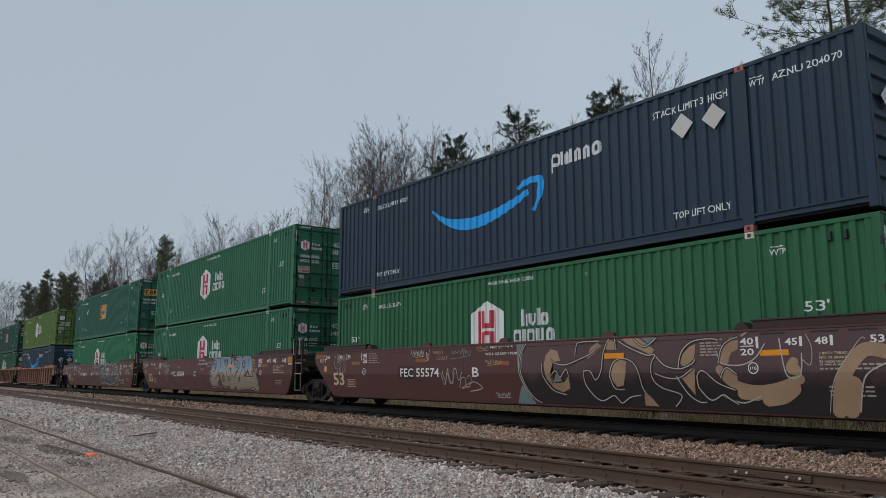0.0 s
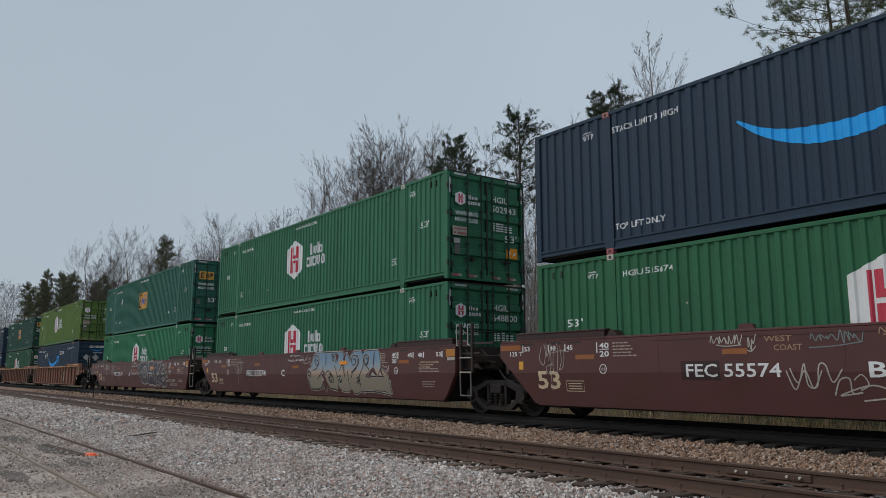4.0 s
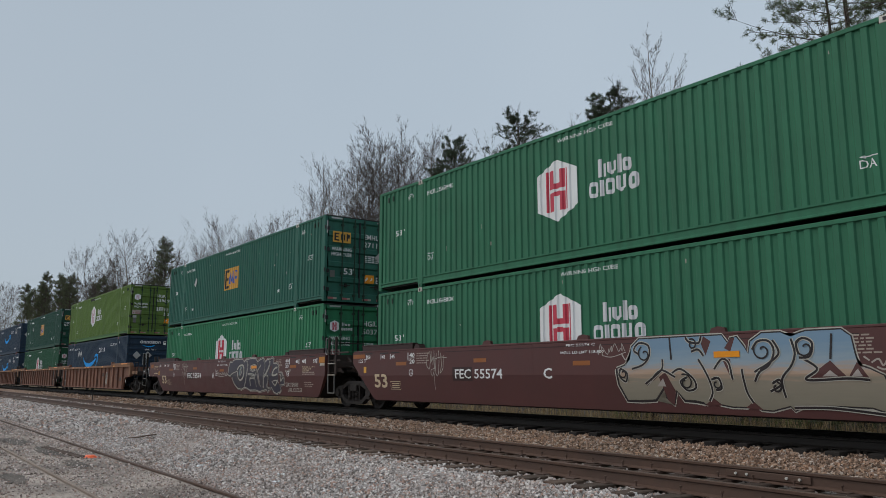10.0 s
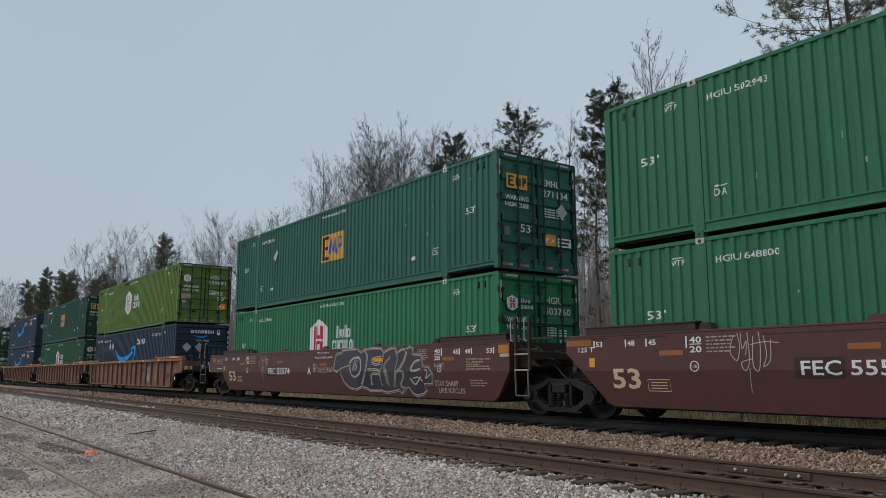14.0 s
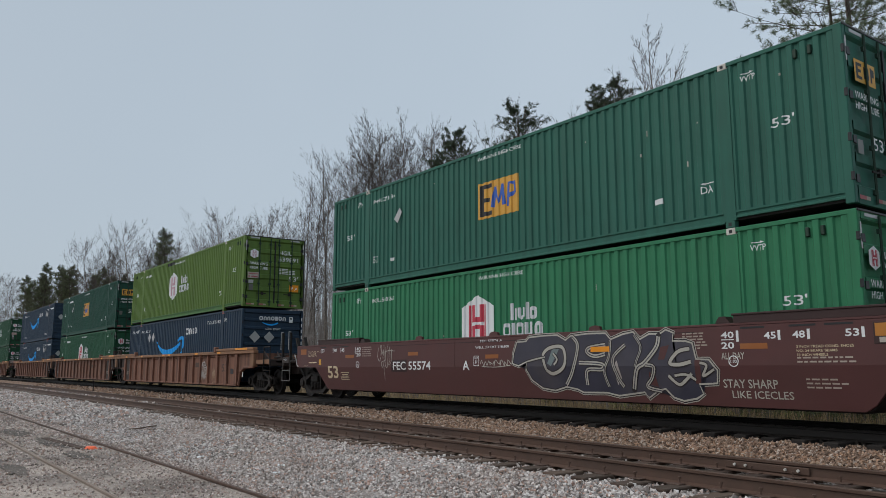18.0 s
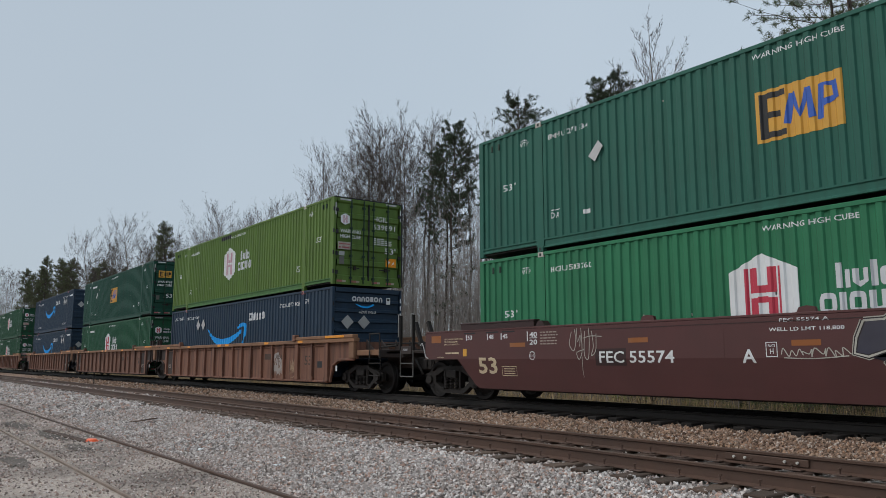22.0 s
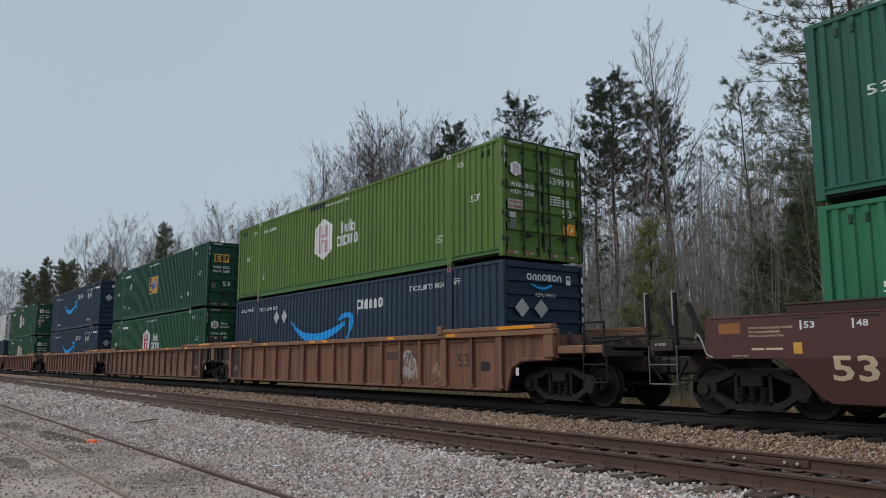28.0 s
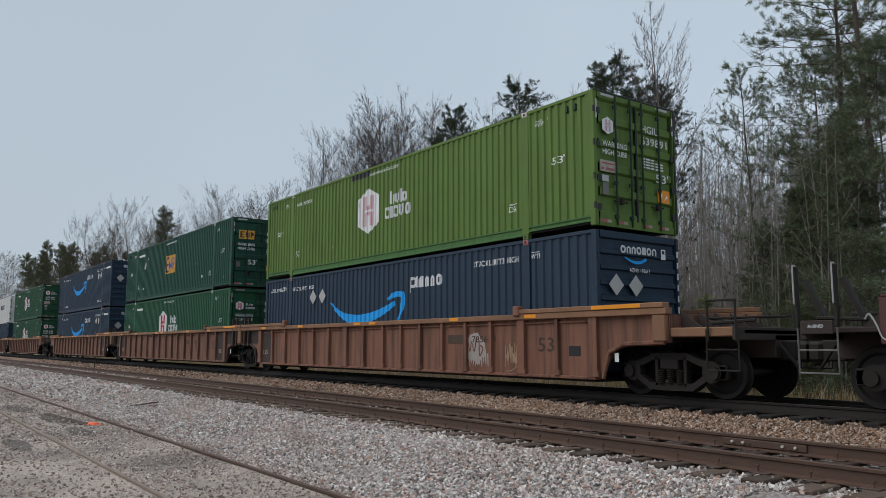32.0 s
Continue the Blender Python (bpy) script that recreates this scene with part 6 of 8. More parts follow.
    spray(car, SPRAY_BLACK, "dark graffiti outline", 0.0115, -0.010,
          (0.045, (9.45, 1.32), (9.34, 1.4), (9.46, 1.52), (9.67, 1.47), (9.68, 1.28), (9.53, 1.13), (9.28, 1.06)),
          (0.045, (9.97, 1.22), (9.95, 1.05), (9.76, 0.91), (9.56, 0.79)),
          (0.045, (9.59, 0.77), (9.87, 1), (10, 1.02), (10.22, 0.91)),
          (0.045, (10.14, 1.59), (10.16, 1.21)),
          (0.045, (10.11, 0.94), (10.33, 1.05), (10.58, 0.89), (10.61, 0.73), (10.43, 0.69), (10.32, 0.83), (10.47, 0.91)),
          (0.045, (10.47, 1.59), (10.54, 1.51), (10.73, 1.48), (10.79, 1.59)),
          (0.045, (10.82, 1.26), (10.72, 1.37), (10.58, 1.34)),
          (0.045, (10.71, 1.21), (10.87, 0.94), (10.93, 0.68), (10.85, 0.52)),
          (0.045, (11.01, 1.04), (11.16, 1.2), (11.29, 1.14), (11.34, 0.87)),
          (0.045, (10.94, 0.87), (11.08, 0.89), (11.11, 0.73), (11, 0.7)),
          (0.045, (11.52, 1.04), (11.56, 0.69), (11.65, 0.51)),
          (0.045, (11.72, 1.34), (11.83, 1.47), (12.02, 1.46), (12.09, 1.3), (12, 1.1), (11.83, 0.99), (11.73, 0.84)),
          (0.045, (11.74, 0.99), (12, 1.13), (12.17, 1.28), (12.08, 1.48)),
          (0.045, (12.38, 1.49), (12.43, 1.27), (12.36, 1.08), (12.19, 0.87), (12.21, 0.6)),
          (0.045, (12.49, 1.25), (12.46, 1.42), (12.58, 1.49), (12.71, 1.41), (12.66, 1.22), (12.49, 1.2)),
          (0.045, (12.56, 1.18), (12.76, 1.03), (12.58, 0.87), (13.19, 0.89), (13.5, 0.87)),
          (0.045, (13.01, 1.54), (12.97, 1.17)),
          (0.045, (11.97, 0.69), (12.16, 0.79), (12.14, 0.87), (12.02, 0.81)),
          (0.045, (12.32, 0.45), (12.94, 0.46), (13.82, 0.38)),
          (0.045, (9.03, 1.09), (8.97, 0.94), (9.11, 0.83), (9.16, 0.98), (9.03, 1.06)))
    for k, q in enumerate(([(12.83, 0.92), (12.95, 1.01), (13.06, 0.92)],
                  [(9.81, 0.75), (9.96, 0.89), (10, 0.75)],
                  [(13.25, 0.92), (13.35, 1.03), (13.41, 0.92)],)):
        on_car(car, "graffiti_fill", shape(q), SPRAY_WHITE, "white graffiti glint", lift=0.0135 + 0.0001 * k)
    for k, (cx, cz, r, turn) in enumerate(((9.07, 0.98, 0.11, 1), (9.58, 1.32, 0.15, 1), (10.42, 0.82, 0.15, -1), (11.03, 0.8, 0.11, -1), (11.9, 1.32, 0.17, 1), (12.08, 0.75, 0.10, -1),
                                           (12.6, 1.34, 0.16, 1), (10.6, 1.46, 0.10, -1))):
        coil = [(cx + r * (1 - i / 14) * math.cos(turn * 0.62 * i + 2), cz + r * (1 - i / 14) * math.sin(turn * 0.62 * i + 2)) for i in range(12)]
        spray(car, SPRAY_BLACK, "curled dark line", 0.0145 + 0.0004 * k, 0, (0.028, *coil))
    scribble(car, SPRAY_WHITE, 8.45, 1.30, 0.70, 0.24, 5, 14, 0.014)
    spray(car, SPRAY_WHITE, "small scrawled tag", 0.005, 0,
          (0.025, (9.04, 1.35), (9.13, 1.23), (9.22, 1.34)),
          (0.025, (13.54, 1.11), (13.64, 1.16), (13.7, 1.07), (13.77, 1.17), (13.73, 1.02), (13.61, 1.05)),
          (0.025, (13.44, 1.2), (13.52, 1.14)),
          (0.025, (13.75, 0.73), (13.83, 0.77), (13.81, 0.7)))


def paint_a(car):
    edge = [(8.87, 1.48), (9.16, 1.49), (9.26, 1.57), (9.7, 1.59), (10.11, 1.59), (10.34, 1.48), (10.48, 1.56), (10.95, 1.59), (11.41, 1.58), (11.53, 1.46), (11.84, 1.55), (12.08, 1.58), (12.23, 1.44), (12.44, 1.53),
            (12.67, 1.52), (12.81, 1.59), (12.97, 1.53), (12.94, 1.39), (13.22, 1.38), (13.35, 1.34), (13.41, 1.07), (13.66, 1.06), (13.81, 0.88), (13.77, 0.67), (13.42, 0.65)]
    edge += [(13.48, 0.49), (13.34, 0.41), (13.07, 0.36), (12.87, 0.41), (12.71, 0.56), (12.54, 0.52), (12.32, 0.39), (12.24, 0.49), (11.63, 0.41), (11.34, 0.46), (10.73, 0.45), (10.57, 0.51), (10.29, 0.55),
             (9.95, 0.47), (9.59, 0.51), (9.29, 0.67), (9.14, 0.9), (9.18, 1.06), (8.91, 0.97), (8.72, 1.02), (8.76, 1.24)]
    loop = edge + edge[:1]
    on_car(car, "graffiti_halo", stroke(loop, 0.10, smooth=False), SPRAY_PALE, "pale halo of the graffiti", lift=0.004)
    on_car(car, "graffiti_edge", stroke(loop, 0.07, smooth=False), SPRAY_BLACK, "dark edge of the graffiti", lift=0.0055)
    on_car(car, "graffiti_ground", shape(edge), SPRAY_DARK, "slate graffiti letters", lift=0.0075)
    on_car(car, "graffiti_rim", stroke(loop, 0.032, smooth=False), SPRAY_PALE, "pale rim of the graffiti", lift=0.0085)
    for k, q in enumerate(([(12.68, 1.29), (12.87, 1.32), (12.75, 1.07), (12.62, 1.07)], [(12.39, 0.86), (12.52, 0.8), (12.57, 0.59), (12.38, 0.63)], [(13.38, 1.06), (13.5, 1.06), (13.46, 0.66), (13.36, 0.66)])):
        on_car(car, "graffiti_fill", shape(q), BROWN, "maroon gap between the letters", lift=0.0095 + 0.0001 * k)
    for k, q in enumerate(([(11.55, 0.98), (11.67, 1.06), (11.75, 0.74), (11.64, 0.61)], [(9.80, 1.02), (9.95, 1.30), (10.16, 1.32), (10.02, 1.12), (9.9, 0.96)])):
        on_car(car, "graffiti_fill", shape(q), SPRAY_TEAL if k else SPRAY_WHITE, "pale sprayed patch", lift=0.0098 + 0.0001 * k)
    inner = [(0.085, (9.76, 0.89), (9.68, 1.18), (9.87, 1.33), (10.22, 1.35), (10.32, 1.17), (10.26, 0.94), (9.96, 0.81), (9.76, 0.89)),
             (0.09, (10.54, 1.54), (10.67, 1.38), (10.6, 1.07), (10.47, 0.81), (10.29, 0.59)),
             (0.09, (11.4, 1.36), (10.98, 1.31), (10.93, 1.22), (11.13, 1.15), (11.39, 1.19)),
             (0.09, (10.7, 1.03), (11.27, 1.0), (11.29, 0.9), (10.91, 0.88), (10.87, 0.6)),
             (0.07, (11.52, 1.44), (11.48, 1.15), (11.34, 0.86), (11.42, 0.57)),
             (0.08, (11.88, 1.35), (11.58, 1.11), (11.65, 0.78), (11.78, 0.58)),
             (0.06, (12.1, 1.52), (12.24, 1.3), (12.14, 1.06), (12.09, 0.94)),
             (0.10, (12.65, 1.48), (12.59, 1.29), (12.32, 1.02), (12.13, 0.9), (12.01, 0.54))]
    inner += [(0.08, (12.33, 0.98), (12.51, 0.94), (12.45, 0.75), (12.33, 0.59), (12.63, 0.52)),
              (0.08, (13.29, 1.25), (13.05, 1.2), (12.87, 1.01), (13.07, 0.98), (13.31, 1.03)),
              (0.07, (12.81, 0.79), (13.01, 0.64), (13.17, 0.72), (13.3, 0.83)),
              (0.06, (12.94, 0.79), (13.18, 0.81), (13.37, 0.72)),
              (0.06, (13.48, 1.01), (13.61, 0.96), (13.52, 0.79), (13.75, 0.9)),
              (0.05, (9.18, 1.06), (9.46, 1.11), (9.74, 1.15)),
              (0.06, (9.98, 1.22), (10.09, 1.1), (10.0, 0.99))]
    spray(car, SPRAY_BLACK, "dark graffiti outline", 0.0105, 0.02, *inner)
    spray(car, SPRAY_PALE, "pale graffiti outline", 0.0125, -0.018, *inner)
    spray(car, SPRAY_DARK, "slate graffiti line", 0.0150, 0, *[(0.018, *pts) for _, *pts in inner[1:9]])
    scribble(car, SPRAY_PALE, 7.62, 0.96, 1.02, 0.15, 41, 20, 0.016)
    on_car(car, "data_box", stroke([(7.36, 0.98), (7.54, 0.98), (7.54, 1.2), (7.36, 1.2), (7.36, 0.98)], 0.016, smooth=False), WHITE)
    on_car(car, "lettering", lettering("PLATE", 7.39, 1.13, 0.12, 0.04), WHITE)
    on_car(car, "lettering", lettering("H", 7.42, 1.02, 0.06, 0.085), WHITE)
    on_car(car, "lettering", lettering("STAY SHARP", 13.88, 0.60, 0.96, 0.14), SPRAY_PALE, "thin sprayed words")
    on_car(car, "lettering", lettering("LIKE ICECLES", 14.02, 0.44, 1.05, 0.12), SPRAY_PALE, "thin sprayed words")
    on_car(car, "lettering", lettering("ALL DAY", 13.9, 1.06, 0.42, 0.11), SPRAY_PALE, "thin sprayed words")


def paint_tall_tag(car, dx):
    spray(car, SPRAY_PALE, "tall scrawled tag", 0.006, 0,
          (0.015, (2.66 + dx, 1.5), (2.60 + dx, 1.25), (2.72 + dx, 1.12), (2.78 + dx, 1.35), (2.74 + dx, 1.55)), (0.015, (2.80 + dx, 1.56), (2.82 + dx, 1.3), (2.9 + dx, 1.42), (2.88 + dx, 1.2)),
          (0.015, (2.92 + dx, 1.56), (2.94 + dx, 1.12), (2.86 + dx, 0.95), (2.80 + dx, 1.08), (3.0 + dx, 1.14)), (0.015, (3.02 + dx, 1.5), (3.0 + dx, 1.05), (3.1 + dx, 0.96), (3.14 + dx, 1.3), (3.12 + dx, 1.56)),
          (0.015, (3.2 + dx, 1.5), (3.24 + dx, 1.2), (3.18 + dx, 1.02), (3.3 + dx, 1.12), (3.32 + dx, 1.44)), (0.015, (2.96 + dx, 1.36), (3.2 + dx, 1.40), (3.46 + dx, 1.38)), (0.013, (2.94 + dx, 1.0), (2.92 + dx, 0.72), (2.93 + dx, 0.6)))
# ---- trees ----
BRUSH = material("grey_sapling_bark", (0.24, 0.215, 0.20), rough=0.95, spread=0.3, scale=2)
BARK = material("grey_brown_bark", (0.15, 0.128, 0.112), rough=0.95, spread=0.35, scale=6, bump=0.5, bump_scale=20)
TWIG = material("bare_twig", (0.09, 0.074, 0.066), rough=0.95, spread=0.3, scale=2)
PINE_BARK = material("pine_bark", (0.085, 0.066, 0.055), rough=0.95, spread=0.35, scale=8, bump=0.6, bump_scale=14)
NEEDLE = material("pine_needles", (0.046, 0.066, 0.034), rough=0.7, spread=0.35, scale=0.8, island=0.35)
NEEDLE_FAR = material("olive_pine_needles", (0.090, 0.106, 0.050), rough=0.7, spread=0.35, scale=0.8, island=0.35)
NEEDLE_SOFT = material("grey_green_needles", (0.115, 0.145, 0.078), rough=0.7, spread=0.35, scale=0.8, island=0.35)
NEEDLE_LIGHT = material("young_pine_needles", (0.25, 0.28, 0.10), rough=0.7, spread=0.35, scale=0.8, island=0.35)


def prisms(name, segs, mat, sides=4):
    """Tapered rods as one mesh; segs: rows of start, end and the two radii."""
    s = np.array(segs, float)
    a, b, r0, r1 = s[:, 0:3], s[:, 3:6], s[:, 6], s[:, 7]
    d = b - a
    d /= np.linalg.norm(d, axis=1, keepdims=True) + 1e-9
    ref = np.where(np.abs(d[:, 2:3]) > 0.9, [[1.0, 0, 0]], [[0, 0, 1.0]])
    u = np.cross(d, ref)
    u /= np.linalg.norm(u, axis=1, keepdims=True)
    v = np.cross(d, u)
    ang = np.arange(sides) * 2 * np.pi / sides
    ring = u[:, None] * np.cos(ang)[None, :, None] + v[:, None] * np.sin(ang)[None, :, None]
    verts = np.concatenate([a[:, None] + ring * r0[:, None, None], b[:, None] + ring * r1[:, None, None]], 1).reshape(-1, 3)
    k = np.arange(sides)
    q = np.stack([k, (k + 1) % sides, (k + 1) % sides + sides, k + sides], 1)
    faces = (np.arange(len(s))[:, None, None] * 2 * sides + q[None]).reshape(-1, 4)
    me = bpy.data.meshes.new(name)
    me.from_pydata(verts.tolist(), [], faces.tolist())
    me.materials.append(mat)
    me.polygons.foreach_set("use_smooth", [True] * len(faces))
    return me


def slivers(name, rows, mat, seed=1):
    """Fine twigs and needles, each a thin pointed blade; rows of start, end and half width."""
    s = np.array(rows, float)
    g = np.random.default_rng(seed)
    a, b, w = s[:, 0:3], s[:, 3:6], s[:, 6:7]
    side = np.cross(b - a, g.normal(size=a.shape))
    side /= np.linalg.norm(side, axis=1, keepdims=True) + 1e-9
    verts = np.stack([a - side * w, a + side * w, b], 1).reshape(-1, 3)
    me = bpy.data.meshes.new(name)
    me.from_pydata(verts.tolist(), [], np.arange(len(verts)).reshape(-1, 3).tolist())
    me.materials.append(mat)
    return me


def unit(v):
    return v / (math.sqrt(v.dot(v)) + 1e-9)


def bend(rnd, d, amount, up):
    return unit(d + Vector((rnd.gauss(0, amount), rnd.gauss(0, amount), rnd.gauss(0, amount * 0.6) + up)))


def bare_tree(name, seed, h, n=24, reach=0.22, first=0.3, up=0.6, r=0.1, wide=0.006, mat=None, twigs=6, spread=0.55, full=1.0):
    """A leafless tree, h metres high, with rising limbs, branches and fine twigs."""
    rnd = random.Random(seed)
    wood, fine = [], []
    k = 14
    line, e = [Vector((0, 0, -0.3))], Vector((rnd.gauss(0, 0.03), rnd.gauss(0, 0.03), 1))
    for i in range(k):
        e = bend(rnd, e, 0.035, 0.08)
        line.append(line[-1] + e * h / k)
    rad = [r * (1 - i / k) ** 0.8 + 0.008 for i in range(k + 1)]
    for i in range(k):
        wood.append((*line[i], *line[i + 1], rad[i], rad[i + 1]))

    def sideways(d):
        a = unit(d.cross(Vector((rnd.gauss(0, 1), rnd.gauss(0, 1), rnd.gauss(0, 1)))))
        return unit(d + a * rnd.uniform(0.5, 1.2) * spread * 1.5 + Vector((0, 0, up * 0.35)))

    def twig(p, d, l, w, depth):
        """A crooked twig in two pieces, with finer ones on it."""
        q = p + d * l * 0.5
        t = q + bend(rnd, d, 0.16, up * 0.18) * l * 0.5
        fine.append((*p, *q.lerp(t, 0.25), w))
        fine.append((*q, *t, w * 0.75))
        if depth:
            for _ in range(twigs if depth > 1 else 2):
                u = rnd.uniform(0.15, 0.98)
                c = p.lerp(q, u * 2) if u < 0.5 else q.lerp(t, u * 2 - 1)
                twig(c, sideways(d), l * rnd.uniform(0.28, 0.55), w * 0.72, depth - 1)

    for i in range(n):
        u = first + (0.985 - first) * (i + rnd.random()) / n
        j = min(k - 1, int(u * k))
        p = line[j].lerp(line[j + 1], u * k - j)
        a = rnd.uniform(0, 2 * math.pi)
        v = (u - first) / (1 - first)
        l = h * reach * (full * math.sin(math.pi * (0.22 + 0.70 * v)) + (1 - full) * (1.15 - v)) * rnd.uniform(0.65, 1.2) + 0.35
        d = unit(Vector((math.cos(a), math.sin(a), rnd.uniform(0.7, 1.4) * up + 0.1)))
        thick = max(0.006, rad[j] * 0.24)
        m = 5
        for s in range(m):
            d = bend(rnd, d, 0.09, up * 0.12)
            q = p + d * l / m
            wood.append((*p, *q, thick * (1 - s / 5.6), thick * (1 - (s + 1) / 5.6)))
            for _ in range(2 if s else 1):
                twig(p.lerp(q, rnd.random()), sideways(d), l * rnd.uniform(0.22, 0.42) * (1.2 - s * 0.14), wide * 1.5, 2)
            p = q
        twig(p, d, l * 0.3, wide * 1.3, 2)
    twig(line[-1], e, 0.9, wide * 1.3, 2)
    root = new(name)
    for nm, me in (("trunk", prisms("trunk", wood, BARK if mat is None else mat, 4)), ("branchwork", slivers("branchwork", fine, mat or TWIG, seed))):
        o = new(nm, me)
        o.parent = root
        if nm == "branchwork":
            tagged(o, kind="stuff")
    return tagged(root, "leafless grey-barked tree at the wood's edge", "tree", "trees behind the track")


def needles(rnd, tips, size, count, wide, reachout=1.0):
    """Needles set like a bottle brush round the ends of shoots; tips: start and end of each shoot."""
    rows = []
    for p, q in tips:
        d = unit(q - p)
        for _ in range(count):
            c = p.lerp(q, rnd.uniform(0.35, 1.0))
            side = unit(d.cross(Vector((rnd.gauss(0, 1), rnd.gauss(0, 1), rnd.gauss(0, 1)))))
            f = unit(d * rnd.uniform(-0.15, 1.3) + side * reachout)
            rows.append((*c, *(c + f * size * rnd.uniform(0.7, 1.05)), wide))
    return rows


def pine(name, seed, h, first=0.6, reach=0.11, n=26, r=0.13, size=0.14, shoot=0.26, dense=24, mat=None, label="", sides=2, cone=False,
         wide=0.007, stubs=5, rise=0.45, limb=0.03, lift=0.7, shoots=3, lean=0.04):
    """A pine, h metres high: limbs that sweep up, side branches, and needles in tufts on upturned shoots."""
    rnd = random.Random(seed)
    segs, tips = [], []
    k = 10
    line = [Vector((0, 0, -0.3))]
    for i in range(k):
        line.append(line[-1] + Vector((rnd.gauss(0, lean * h / k), rnd.gauss(0, lean * h / k), h / k)))
    rad = [r * (1 - i / k) ** 0.75 + 0.016 for i in range(k + 1)]
    for i in range(k):
        segs.append((*line[i], *line[i + 1], rad[i], rad[i + 1]))

    def tuft(c, d):
        e = bend(rnd, d, 0.35, lift)
        q = c + e * shoot * rnd.uniform(0.7, 1.3)
        segs.append((*c, *q, wide * 0.9, wide * 0.6))
        tips.append((c, q))

    for i in range(n + stubs):
        bare = i >= n
        u = first + (0.985 - first) * (i + rnd.random()) / n if not bare else rnd.uniform(0.5, 1) * first
        j = min(k - 1, int(u * k))
        p = line[j].lerp(line[j + 1], u * k - j)
        a = rnd.uniform(0, 2 * math.pi)
        v = max(0.0, (u - first) / (1 - first))
        round_top = (1.05 - v) if cone else max(0.2, math.sin(math.pi * (0.30 + 0.64 * v)))
        l = h * reach * rnd.uniform(0.55, 1.2) * round_top * (0.8 if bare else 1)
        d = unit(Vector((math.cos(a), math.sin(a), rise * rnd.uniform(-0.2, 1.0) + (0.9 * v * rise if not bare else -0.1))))
        m = 4
        for s in range(m):
            d = bend(rnd, d, 0.10, 0.16 * rise)
            q = p + d * l / m
            segs.append((*p, *q, limb * (1 - s / 5), limb * (1 - (s + 1) / 5)))
            if s and not (bare and s < 3):
                for _ in range(sides):
                    c = p.lerp(q, rnd.random())
                    f = unit(d.cross(Vector((rnd.gauss(0, 0.4), rnd.gauss(0, 0.4), 1))) * rnd.choice((-1, 1)) + d * rnd.uniform(0.4, 1.0) + Vector((0, 0, rise * rnd.uniform(0, 0.8))))
                    t = c + f * (l * rnd.uniform(0.16, 0.34) + shoot * 0.5)
                    segs.append((*c, *t, limb * 0.4, limb * 0.22))
                    for w in range(shoots):
                        tuft(c.lerp(t, 1 - w * rnd.uniform(0.2, 0.4)), f)
                tuft(p.lerp(q, rnd.random()), d)
            p = q
        for _ in range(2):
            tuft(p, d)
    for _ in range(3):
        tuft(line[-1], Vector((rnd.gauss(0, 0.4), rnd.gauss(0, 0.4), 1)))
    root = new(name)
    o = new("trunk", prisms("trunk", segs, PINE_BARK, 4))
    o.parent = root
    o = new("crown", slivers("crown", needles(rnd, tips, size, dense, wide), mat or NEEDLE, seed))
    o.parent = root
    tagged(o, kind="stuff")
    return tagged(root, label or "dark green pine with tufted needles", "tree", "trees behind the track")


